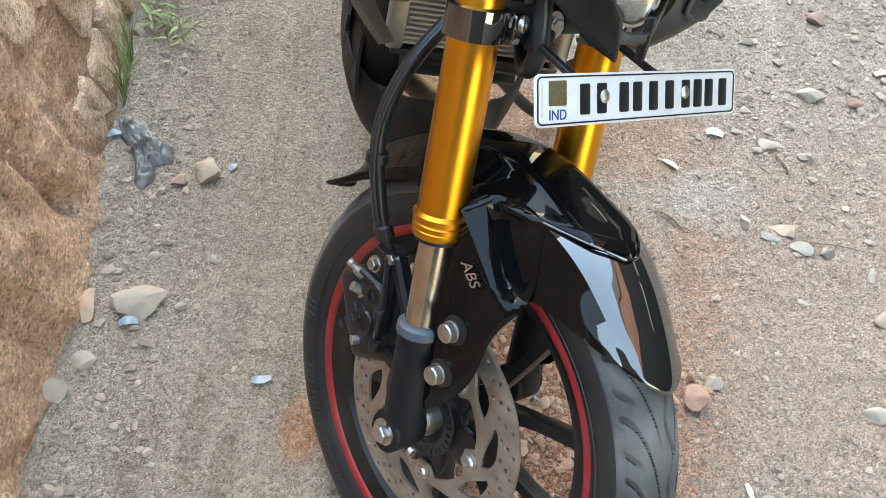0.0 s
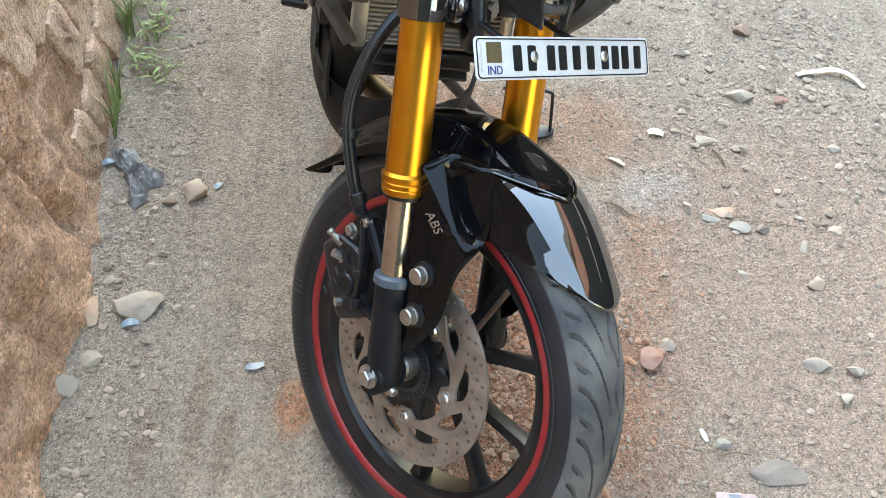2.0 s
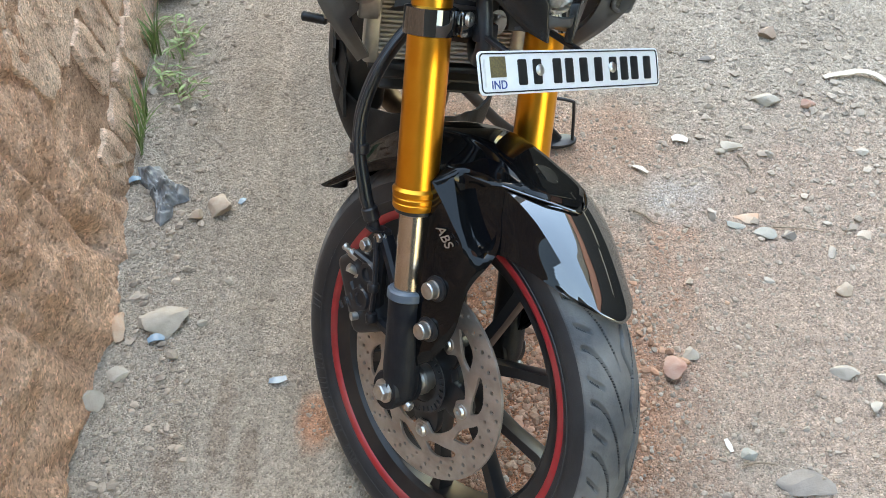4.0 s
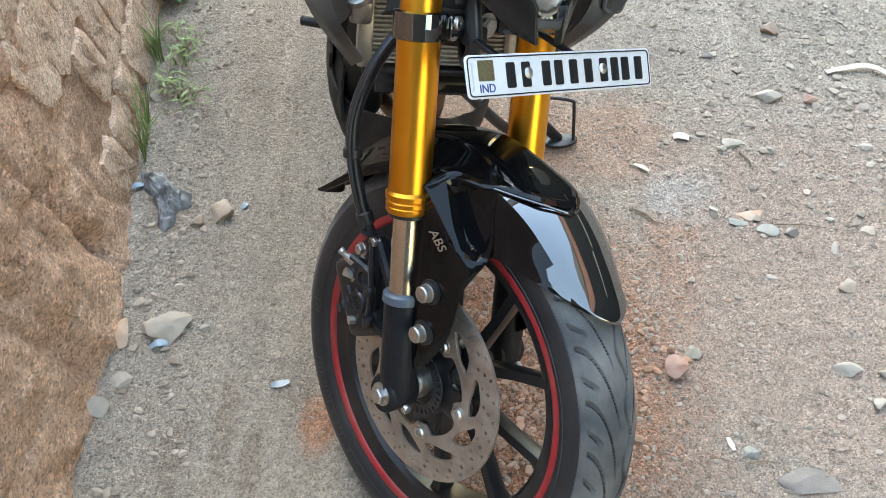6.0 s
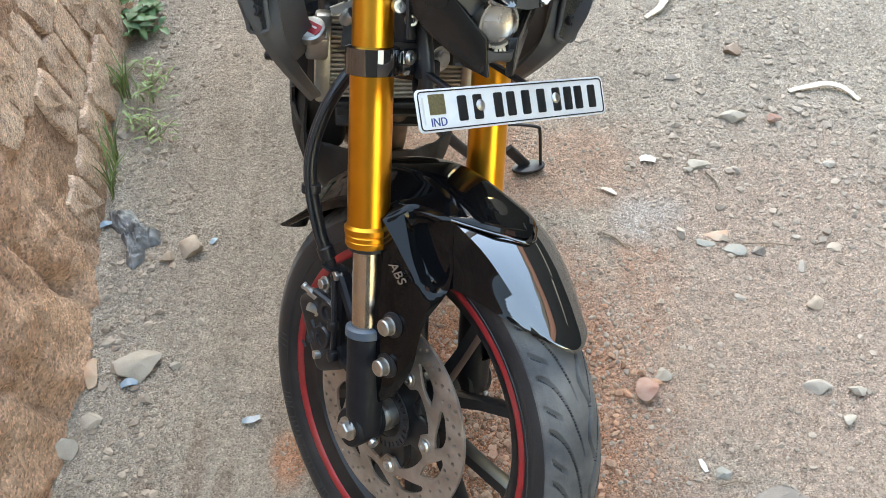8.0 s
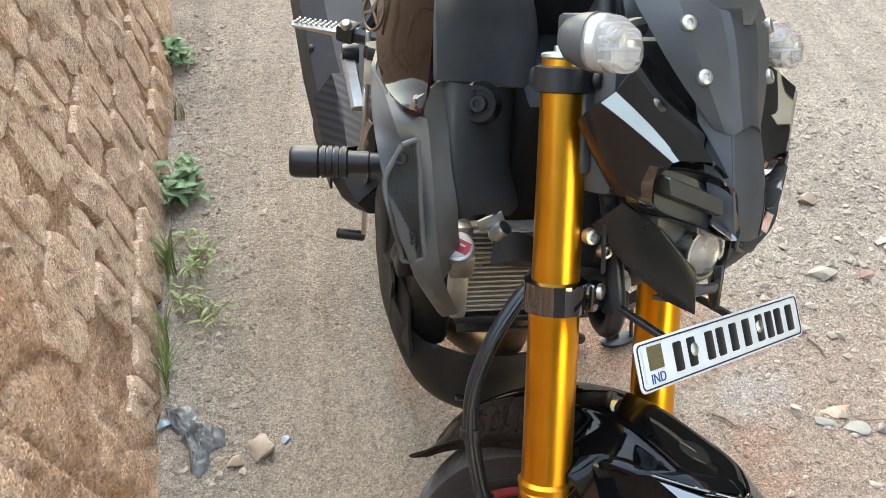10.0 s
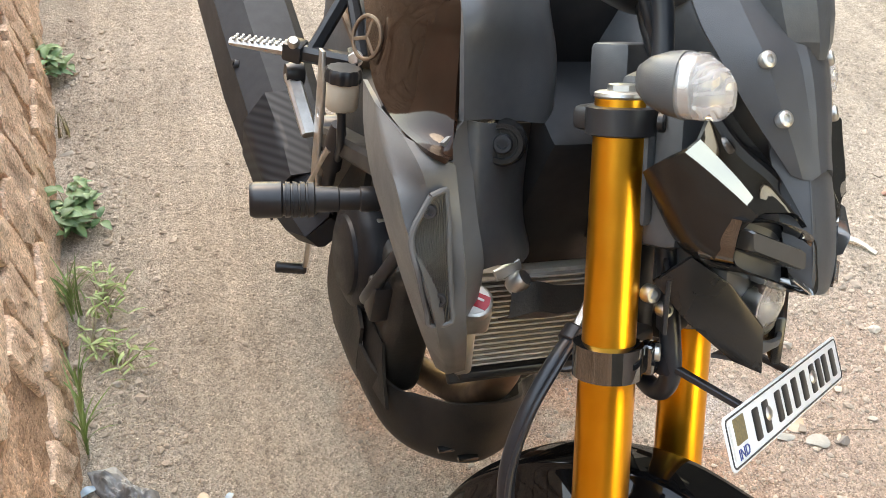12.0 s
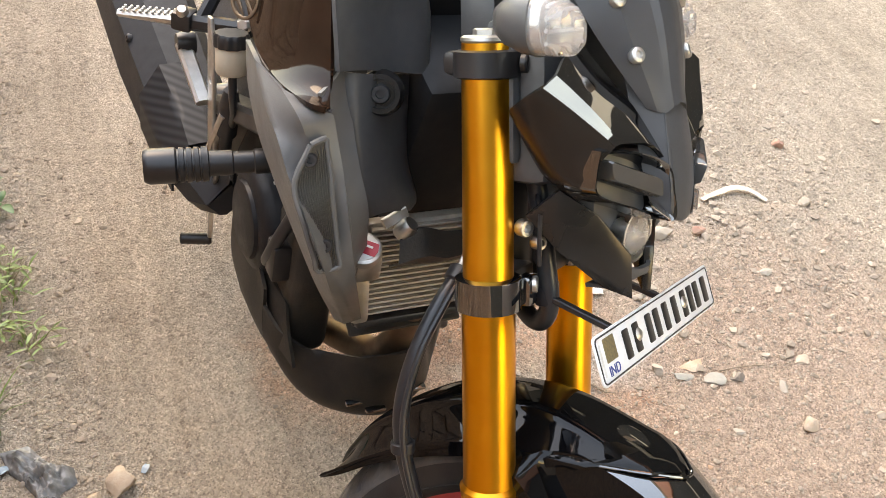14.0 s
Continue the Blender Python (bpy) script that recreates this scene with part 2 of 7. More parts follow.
RED_SOIL, CEMENT, TRACK = (0.52, 0.245, 0.140), (0.56, 0.565, 0.55), (0.38, 0.335, 0.285)
DAMP = (0.31, 0.245, 0.195)
ground_mat = earth_material("ground_soil", [(0.410, 0.345, 0.283), (0.475, 0.400, 0.328), (0.530, 0.448, 0.370)], [
    (0.26, 0.78, 0.30, 0.36, RED_SOIL, 1.0), (0.53, 1.03, 0.07, 0.13, RED_SOIL, 1.0), (0.40, 1.35, 0.20, 0.16, RED_SOIL, 0.45), (0.10, 1.35, 0.22, 0.22, RED_SOIL, 0.45),
    (-0.02, 0.66, 0.05, 0.07, RED_SOIL, 0.4), (0.57, 1.17, 0.095, 0.085, CEMENT, 1.0), (-0.33, 0.95, 0.20, 0.55, TRACK, 0.5), (-0.135, 0.66, 0.035, 0.06, RED_SOIL, 0.75), (-0.29, 0.66, 0.020, 0.13, DAMP, 0.75), (-0.24, 0.60, 0.018, 0.09, DAMP, 0.7), (-0.37, 0.60, 0.022, 0.08, DAMP, 0.6), (0.50, 0.90, 0.06, 0.06, RED_SOIL, 1.0), (0.85, 0.90, 0.50, 0.60, (0.485, 0.358, 0.285), 0.9)], grit=330.0, relief=0.75, streaks=True)
wall_mat = earth_material("mud_wall", [(0.55, 0.325, 0.218), (0.63, 0.400, 0.280), (0.70, 0.480, 0.352)], coarse=4.5, grit=230.0, relief=0.6, rough=0.95)
joint_mat = earth_material("wall_joint_earth", [(0.40, 0.235, 0.155), (0.47, 0.29, 0.195), (0.54, 0.35, 0.25)], coarse=4.0, grit=240.0, relief=0.6, rough=0.95)
stone_mat = earth_material("wall_stone", [(0.59, 0.395, 0.285), (0.67, 0.47, 0.35), (0.73, 0.545, 0.42)], coarse=7.0, grit=260.0, relief=0.5, rough=0.9)
pebble_mat = material("pebbles", (0.41, 0.335, 0.27), 0.85, 0.0, (0.33, 0.27, 0.215), 25, bump=0.5, bump_scale=600, island=0.28)
pebble_red = material("brick_crumbs", (0.42, 0.22, 0.14), 0.85, 0.0, (0.38, 0.25, 0.17), 25, bump=0.4, bump_scale=600, island=0.4)


# ---------------------------------------------------------------- mesh helpers
def frame_matrix(o, x, y, z):
    return Matrix(((x[0], y[0], z[0], o[0]), (x[1], y[1], z[1], o[1]), (x[2], y[2], z[2], o[2]), (0, 0, 0, 1)))


# the steered front end: x to the bike's left, y to its rear, z up the fork, from the wheel's centre
S = frame_matrix((0.089, 0.5784, 0.2704), (0.73181, 0.56900, -0.37510), (-0.67465, 0.68274, -0.28056), (0.09645, 0.45838, 0.88351))
# the frame of the bike, leaning on its stand: x left, y rear, z up, from the ground
B = frame_matrix((0.0059, 0.8220, 0.0), (0.98459, 0.08614, -0.15218), (-0.08716, 0.99619, 0.0), (0.15160, 0.01326, 0.98835))
WORLD = Matrix.Identity(4)
EMPTY_INV = {}


def thing(name, m, label, category, group=""):
    ob = tagged(new(name), label, category, group)
    ob.matrix_basis = m
    ob.empty_display_size = 0.05
    EMPTY_INV[name] = m.inverted()
    return ob


def finish(bm, m, angle=38):
    bmesh.ops.remove_doubles(bm, verts=bm.verts, dist=1e-6)
    bm.transform(m)
    bmesh.ops.recalc_face_normals(bm, faces=bm.faces)
    for f in bm.faces:
        f.smooth = True
    lim = radians(angle)
    for e in bm.edges:
        e.smooth = not (len(e.link_faces) == 2 and e.calc_face_angle(0) > lim)


def part(name, bm, mat, parent, label="", m=WORLD, angle=38):
    """One mesh object under a thing or a part. The bmesh is in the frame m."""
    finish(bm, m, angle)
    me = bpy.data.meshes.new(name)
    bm.to_mesh(me)
    bm.free()
    me.materials.append(mat)
    ob = new(name, me)
    if parent is not None:
        ob.parent = parent
        if parent.type == "EMPTY":
            ob.matrix_parent_inverse = parent.matrix_basis.inverted()
    if label:
        ob["label"] = label
    return ob


def solo(name, bm, mat, label, category, group="", kind="", m=WORLD, angle=38):
    return tagged(part(name, bm, mat, None, "", m, angle), label, category, group, kind)


def bm_new():
    return bmesh.new()


def loft(bm, rings, closed=True, caps=True):
    vs = [[bm.verts.new(p) for p in r] for r in rings]
    n = len(rings[0])
    for a, b in zip(vs, vs[1:]):
        for i in range(n if closed else n - 1):
            j = (i + 1) % n
            bm.faces.new((a[i], a[j], b[j], b[i]))
    if caps and closed:
        bm.faces.new(vs[0][::-1])
        bm.faces.new(vs[-1])
    return bm


def axes_of(d):
    d = Vector(d).normalized()
    u = d.orthogonal().normalized()
    return d, u, d.cross(u)


def cyl(bm, p0, p1, r0, r1=None, seg=24, profile=None):
    """A turned piece from p0 to p1. profile: (share of the length, radius) pairs."""
    p0, p1 = Vector(p0), Vector(p1)
    d, u, w = axes_of(p1 - p0)
    prof = profile or [(0, r0), (1, r0 if r1 is None else r1)]
    rings = [[p0.lerp(p1, s) + (u * math.cos(a) + w * math.sin(a)) * r for a in [2 * math.pi * k / seg for k in range(seg)]] for s, r in prof]
    return loft(bm, rings)


def turned(p0, p1, profile, seg=28):
    return cyl(bm_new(), p0, p1, 0, 0, seg, profile)


def smooth_path(pts, steps=8):
    """Catmull-Rom through the points."""
    p = [Vector(q) for q in pts]
    p = [p[0] * 2 - p[1]] + p + [p[-1] * 2 - p[-2]]
    out = []
    for i in range(1, len(p) - 2):
        for k in range(steps):
            t = k / steps
            a, b, c, d = p[i - 1], p[i], p[i + 1], p[i + 2]
            out.append(0.5 * (2 * b + (c - a) * t + (2 * a - 5 * b + 4 * c - d) * t * t + (3 * b - a - 3 * c + d) * t ** 3))
    out.append(p[-2])
    return out


def hose(pts, r, seg=12, steps=8, r_end=None, bm=None, flat=1.0):
    path = smooth_path(pts, steps)
    bm = bm or bm_new()
    u = None
    rings = []
    for i, q in enumerate(path):
        d = (path[min(i + 1, len(path) - 1)] - path[max(i - 1, 0)]).normalized()
        u = (d.orthogonal() if u is None else u - d * u.dot(d)).normalized()
        w = d.cross(u)
        rr = r if r_end is None else r + (r_end - r) * i / (len(path) - 1)
        rings.append([q + (u * math.cos(a) + w * math.sin(a) * flat) * rr for a in [2 * math.pi * k / seg for k in range(seg)]])
    return loft(bm, rings)


def revolve_x(profile, seg=96, bm=None, close=True):
    """Turns (x, r) pairs round the x axis; closed section."""
    bm = bm or bm_new()
    vs = [[bm.verts.new((x, -r * math.sin(2 * math.pi * k / seg), r * math.cos(2 * math.pi * k / seg))) for x, r in profile] for k in range(seg)]
    n = len(profile)
    for k in range(seg):
        a, b = vs[k], vs[(k + 1) % seg]
        for i in range(n if close else n - 1):
            j = (i + 1) % n
            bm.faces.new((a[i], a[j], b[j], b[i]))
    return bm


def box(c, s, bevel=0.002, rot=None, bm=None, segs=2):
    bm = bm or bm_new()
    m = Matrix.Translation(c) @ (rot or Matrix.Identity(4)) @ Matrix.Diagonal((*s, 1))
    made = bmesh.ops.create_cube(bm, size=1.0, matrix=m)
    if bevel:
        es = {e for v in made["verts"] for e in v.link_edges}
        bmesh.ops.bevel(bm, geom=list(es), offset=bevel, segments=segs, profile=0.5, affect="EDGES")
    return bm


def bar(p0, p1, w, h, up=(0, 0, 1), bevel=0.0015, w1=None, h1=None, bm=None):
    """A straight bar of section w x h, which may taper, from p0 to p1."""
    bm = bm or bm_new()
    p0, p1 = Vector(p0), Vector(p1)
    d = (p1 - p0).normalized()
    s = d.cross(Vector(up)).normalized()
    t = s.cross(d)
    b = min(bevel, w * 0.3, h * 0.3)

    def ring(q, ww, hh):
        a, c = ww / 2, hh / 2
        return [q + s * x + t * y for x, y in ((-a + b, -c), (a - b, -c), (a, -c + b), (a, c - b), (a - b, c), (-a + b, c), (-a, c - b), (-a, -c + b))]
    return loft(bm, [ring(p0, w, h), ring(p1, w1 or w, h1 or h)])


def flat(outlines, thick, bevel=0.0):
    """A plate in the xy plane, z from -thick/2 to thick/2: the first outline is its edge, the others are holes."""
    cu = bpy.data.curves.new("outline", "CURVE")
    cu.dimensions, cu.fill_mode = "2D", "BOTH"
    cu.extrude, cu.bevel_depth, cu.bevel_resolution = max(thick / 2 - bevel, 0), bevel, 1
    cu.offset = -bevel
    for o in outlines:
        sp = cu.splines.new("POLY")
        sp.points.add(len(o) - 1)
        for p, q in zip(sp.points, o):
            p.co = (q[0], q[1], 0, 1)
        sp.use_cyclic_u = True
    ob = bpy.data.objects.new("outline", cu)
    scene.collection.objects.link(ob)
    dg = bpy.context.evaluated_depsgraph_get()
    me = bpy.data.meshes.new_from_object(ob.evaluated_get(dg))
    bm = bm_new()
    bm.from_mesh(me)
    bpy.data.objects.remove(ob)
    bpy.data.curves.remove(cu)
    bpy.data.meshes.remove(me)
    return bm


def circle(cx, cy, r, seg=24, r2=None, phase=0.0):
    return [(cx + r * math.cos(phase + 2 * math.pi * k / seg), cy + (r2 or r) * math.sin(phase + 2 * math.pi * k / seg)) for k in range(seg)]


def rounded(w, h, r, seg=5, cx=0, cy=0):
    out = []
    for sx, sy, a0 in ((1, 1, 0), (-1, 1, 90), (-1, -1, 180), (1, -1, 270)):
        for k in range(seg + 1):
            a = radians(a0 + 90 * k / seg)
            out.append((cx + sx * (w / 2 - r) + r * math.cos(a), cy + sy * (h / 2 - r) + r * math.sin(a)))
    return out


def spline_row(pts, steps, breaks=()):
    """A smooth row through all its points; at a break the row keeps a corner."""
    cuts = [0] + sorted(b for b in breaks if 0 < b < len(pts) - 1) + [len(pts) - 1]
    out = []
    for a, b in zip(cuts, cuts[1:]):
        seg = smooth_path(pts[a:b + 1], steps) if b > a else []
        out += seg if not out else seg[1:]
    return out


def skin(rows, thick, mat, name, parent, label="", m=WORLD, sub=2, crease=(), inward=None, angle=50):
    """A curved shell through rows of control points, thickened inwards. crease: rows and columns ('r', i) / ('c', j) that keep a corner."""
    steps = 2 + 2 * sub
    cr, cc = [i for k, i in crease if k == "r"], [i for k, i in crease if k == "c"]
    wide = [spline_row(r, steps, cc) for r in rows]
    cols = [spline_row([r[i] for r in wide], steps, cr) for i in range(len(wide[0]))]
    bm = bm_new()
    vs = [[bm.verts.new(p) for p in c] for c in cols]
    for a, b in zip(vs, vs[1:]):
        for i in range(len(a) - 1):
            bm.faces.new((a[i], a[i + 1], b[i + 1], b[i]))
    bmesh.ops.recalc_face_normals(bm, faces=bm.faces)
    bm.normal_update()
    if inward is not None:
        c = Vector(inward)
        if sum(f.normal.dot(f.calc_center_median() - c) * f.calc_area() for f in bm.faces) < 0:
            bmesh.ops.reverse_faces(bm, faces=bm.faces)
            bm.normal_update()
    # second layer and rim
    nrm = {v: v.normal.copy() for c in vs for v in c}
    low = [[bm.verts.new(v.co - nrm[v] * thick) for v in c] for c in vs]
    for a, b in zip(low, low[1:]):
        for i in range(len(a) - 1):
            bm.faces.new((a[i], b[i], b[i + 1], a[i + 1]))
    edge = [(vs[0], low[0]), (vs[-1], low[-1]), ([c[0] for c in vs], [c[0] for c in low]), ([c[-1] for c in vs], [c[-1] for c in low])]
    for top, bot in edge:
        for i in range(len(top) - 1):
            bm.faces.new((top[i], top[i + 1], bot[i + 1], bot[i]))
    return part(name, bm, mat, parent, label, m, angle)


def hexbolt(p, d, r, h, flange=1.35, washer=0.0015):
    """A hex flange bolt seated at p that points along d."""
    d, u, w = axes_of(d)
    p = Vector(p)
    bm = cyl(bm_new(), p, p + d * washer, r * flange, seg=20)
    ring = lambda s, k: [p + d * s + (u * math.cos(a) + w * math.sin(a)) * r * k for a in [math.pi / 3 * i for i in range(6)]]
    loft(bm, [ring(washer, 1), ring(h * 0.85, 1), ring(h, 0.84)])
    return bm


def allen(p, d, r, h):
    """A round socket-head bolt with its recess."""
    p, d = Vector(p), Vector(d).normalized()
    bm = turned(p, p + d * h, [(0, r * 0.98), (0.75, r), (1, r * 0.86), (1, r * 0.48), (0.45, r * 0.46)], 20)
    return bm


# ---------------------------------------------------------------- ground
def uneven(x, y):
    """Height of the lane: gentle swells, a worn wheel track by the wall, and a low gravel bank further off."""
    fade = max(0.0, 1 - max(0, abs(x - 0.4) - 2.2) / 3) * max(0.0, 1 - max(0, abs(y - 1.6) - 2.4) / 3)
    h = 0.006 * noise.noise((x * 2.2, y * 2.2, 1.3)) + 0.0045 * noise.noise((x * 9, y * 9, 4.1)) + 0.0026 * noise.noise((x * 30, y * 30, 7.7)) + 0.0019 * noise.noise((x * 75, y * 75, 2.7))
    h += 0.010 * math.exp(-((x + 0.56) / 0.07) ** 2)
    bank = math.exp(-((x - 0.92) / 0.28) ** 2 - ((y - 1.75) / 0.55) ** 2)
    h += bank * (0.006 + 0.006 * noise.noise((x * 22, y * 22, 9.0)))
    keep = 1 - 0.85 * math.exp(-((x - 0.09) / 0.16) ** 2 - ((y - 0.45) / 0.2) ** 2)
    return h * fade * keep


def spread(lo, hi, step, far):
    a = list(np.arange(lo, hi + 1e-6, step))
    d, up, dn = step, [hi], [lo]
    while up[-1] < far:
        d *= 1.35
        up.append(up[-1] + d)
        dn.append(dn[-1] - d)
    return dn[:0:-1] + a + up[1:]


gx, gy = spread(-0.85, 2.0, 0.0085, 90), spread(0.35, 3.0, 0.0085, 90)
verts = [(x, y, uneven(x, y)) for y in gy for x in gx]
nx = len(gx)
faces = [(j * nx + i, j * nx + i + 1, (j + 1) * nx + i + 1, (j + 1) * nx + i) for j in range(len(gy) - 1) for i in range(nx - 1)]
gm = bpy.data.meshes.new("ground")
gm.from_pydata(verts, [], faces)
gm.polygons.foreach_set("use_smooth", [True] * len(faces))
gm.materials.append(ground_mat)
ground = tagged(new("ground", gm), "dusty beige earth lane with fine gravel and red soil patches", "ground", kind="structure")

# ---------------------------------------------------------------- mud and stone wall
WALL = [(-3.0, -0.38), (0.0, -0.47), (0.6, -0.507), (0.93, -0.522), (1.28, -0.552), (1.62, -0.592), (1.95, -0.625), (2.5, -0.672), (3.05, -0.735), (4.5, -0.85), (12.0, -1.4)]
WALL_H, WALL_BACK = 1.25, 0.09


def wall_x(y):
    for (y0, x0), (y1, x1) in zip(WALL, WALL[1:]):
        if y <= y1:
            return x0 + (x1 - x0) * (y - y0) / (y1 - y0)
    return WALL[-1][1]


def wall_relief(y, z):
    q = y + 0.35 * z
    h = 0.014 * noise.noise((q * 2.3, z * 2.6, 0.4)) + 0.010 * noise.noise((q * 6.5, z * 5.0, 3.0)) + 0.008 * noise.noise((q * 20, z * 16, 5.0)) + 0.0048 * noise.noise((y * 60, z * 60, 8.0))
    # erosion furrows that run down and along
    h -= 0.014 * max(0.0, 1 - abs(noise.noise((q * 5.0, z * 2.2, 12.0))) / 0.07) + 0.010 * max(0.0, 1 - abs(noise.noise((q * 9.0, z * 6.0, 21.0))) / 0.06)
    h -= 0.05 * math.exp(-((y - 0.99) / 0.035) ** 2 - ((z - 0.10 - (y - 0.99) * -0.8) / 0.03) ** 2)
    h -= 0.02 * math.exp(-((y - 0.93 - 0.1 * z) / 0.02) ** 2 - ((z - 0.32) / 0.10) ** 2)
    calm = 1 - 0.65 * max(0.0, min(1.0, (y - 1.05 + 0.4 * z) / 0.3))
    return h * calm + 0.015 * math.exp(-z / 0.05)


def wall_point(y, z, out=0.0):
    return (wall_x(y) - WALL_BACK * z + out, y, z)


wy = list(np.arange(-3, 0.3, 0.3)) + list(np.arange(0.3, 3.4, 0.0095)) + list(np.arange(3.4, 12.1, 0.2))
wz = list(np.arange(-0.04, 0.8, 0.0105)) + list(np.arange(0.8, WALL_H + 0.01, 0.1))
verts = [wall_point(y, z, wall_relief(y, z) - 0.016 * max(0, min(1, (y - 0.85 + 0.25 * z) / 0.5))) for z in wz for y in wy]
ny = len(wy)
faces = [(j * ny + i, j * ny + i + 1, (j + 1) * ny + i + 1, (j + 1) * ny + i) for j in range(len(wz) - 1) for i in range(ny - 1)]
base = len(verts)
back = [(wall_x(y) - 0.75, y, z) for z in (-0.04, WALL_H) for y in wy]
verts += back
top = (len(wz) - 1) * ny
for i in range(ny - 1):
    faces.append((base + i, base + ny + i, base + ny + i + 1, base + i + 1))
    faces.append((top + i, top + i + 1, base + ny + i + 1, base + ny + i))
wm = bpy.data.meshes.new("wall_mud")
wm.from_pydata(verts, [], faces)
wm.polygons.foreach_set("use_smooth", [True] * len(faces))
wm.materials.append(wall_mat)
wm.materials.append(joint_mat)
# past the bare mud the stones lie in redder earth
for j in range(len(wz) - 1):
    for i in range(ny - 1):
        if wy[i] > 1.22 - 0.25 * wz[j] + 0.16 * noise.noise((wy[i] * 9, wz[j] * 9, 5.5)) and wy[i] < 3.6:
            wm.polygons[j * (ny - 1) + i].material_index = 1
wall_mud = tagged(new("wall_mud", wm), "reddish brown mud and rubble stone wall, eroded", "wall", kind="structure")

# plain walls out of view that close the place behind and beside
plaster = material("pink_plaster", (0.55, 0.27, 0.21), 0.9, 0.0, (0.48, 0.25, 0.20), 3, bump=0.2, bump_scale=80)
# near-black: shade put into the colour so the fender reflects dark
shaded_plaster = material("shaded_plaster", (0.022, 0.022, 0.022), 0.9, 0.0, (0.03, 0.029, 0.028), 3, bump=0.2, bump_scale=80)
concrete = material("weathered_concrete", (0.30, 0.28, 0.26), 0.9, 0.0, (0.24, 0.225, 0.21), 3, bump=0.2, bump_scale=80)
pale_plaster = material("pale_plaster", (0.66, 0.62, 0.55), 0.9, 0.0, (0.6, 0.56, 0.5), 3, bump=0.2, bump_scale=80)
# added wall, dark in place of what the fender's flank would mirror
solo("wall_unseen_behind", box((-2.7, -5.2, 2.6), (11, 0.25, 5.2), 0.01), shaded_plaster, "unseen near-black wall added behind for dark fender reflections", "wall", kind="structure")
yard = solo("wall_yard", box((4.4, 4.5, 2.4), (0.25, 15, 4.8), 0.01), shaded_plaster, "tall house wall out of view, its shade put into near-black colour", "wall", kind="structure")
part("parapet", box((4.36, 4.5, 5.45), (0.35, 15, 1.3), 0.01), plaster, yard)
part("coping", box((4.33, 4.5, 6.40), (0.45, 15, 0.60), 0.01), concrete, yard)
# made-up pale ledges, out of view, that mirror as broken streaks on the fender
for y_, l_, z_ in ((1.6, 1.3, 1.75), (3.3, 1.6, 1.65), (6.2, 2.2, 1.80)):
    part("ledge", box((4.22, y_, z_), (0.12, l_, 0.16), 0.01), pale_plaster, yard, "pale ledge added out of view for streaks in the fender")


# ---------------------------------------------------------------- the motorcycle: front wheel
bike = thing("motorcycle", B, "black naked motorcycle with gold upside-down forks on its side stand", "motorcycle")
R_TYRE = 0.293


def tyre_mesh():
    """The carcass with its directional grooves cut into the tread; groove faces take the second, darker material, which
    puts their inner shade into the colour.
    """
    seg = 1080
    prof = [(0.0, 0.2930), (0.012, 0.2922), (0.024, 0.2888), (0.034, 0.2830), (0.042, 0.2755), (0.0475, 0.2665), (0.050, 0.2560), (0.0495, 0.2450), (0.046, 0.2340), (0.040, 0.2255), (0.036, 0.2210)]
    run = [0.0]
    for a, b in zip(prof, prof[1:]):
        run.append(run[-1] + math.hypot(a[0] - b[0], a[1] - b[1]))
    fine = list(np.linspace(0, 0.060, 61)) + list(np.linspace(0.064, run[-1], 9))
    side = [(np.interp(s, run, [p[0] for p in prof]), np.interp(s, run, [p[1] for p in prof]), s) for s in fine]
    line = [(-x, r, -s) for x, r, s in side[:0:-1]] + side
    bm = bm_new()
    pitch = 2 * math.pi / 27
    vs, cuts = [], []
    for k in range(seg):
        a = 2 * math.pi * k / seg
        ring, flags = [], []
        for x, r, s in line:
            v = abs(s)
            u = a + (0.0 if s > 0 else pitch * 0.5)
            f1 = ((u - 210 * (0.050 - v) ** 2) / pitch) % 1.0
            f2 = ((u - 3.2 * (0.05 - v)) / pitch + 0.45) % 1.0
            cut = 0.0
            if 0.008 < v < 0.052:
                ends = min(1.0, (v - 0.008) / 0.004, (0.052 - v) / 0.006)
                cut = 0.006 * ends * max(0.0, min(1.0, (0.0042 - min(f1, 1 - f1) * pitch * r) / 0.0016))
            if 0.032 < v < 0.052:
                ends = min(1.0, (v - 0.032) / 0.004, (0.052 - v) / 0.005)
                cut = max(cut, 0.005 * ends * max(0.0, min(1.0, (0.0040 - min(f2, 1 - f2) * pitch * r) / 0.0016)))
            wave = abs(s - 0.006 - 0.0045 * math.sin(a * 27))
            cut = max(cut, 0.006 * max(0.0, min(1.0, (0.0030 - wave) / 0.0016)))
            ring.append(bm.verts.new((x, -(r - cut) * math.sin(a), (r - cut) * math.cos(a))))
            flags.append(cut > 0.0022)
        vs.append(ring)
        cuts.append(flags)
    for k in range(seg):
        q = (k + 1) % seg
        for i in range(len(line) - 1):
            fc = bm.faces.new((vs[k][i], vs[k][i + 1], vs[q][i + 1], vs[q][i]))
            if cuts[k][i] + cuts[k][i + 1] + cuts[q][i] + cuts[q][i + 1] >= 2 or abs(line[i][2]) > 0.062:
                fc.material_index = 1
    return bm


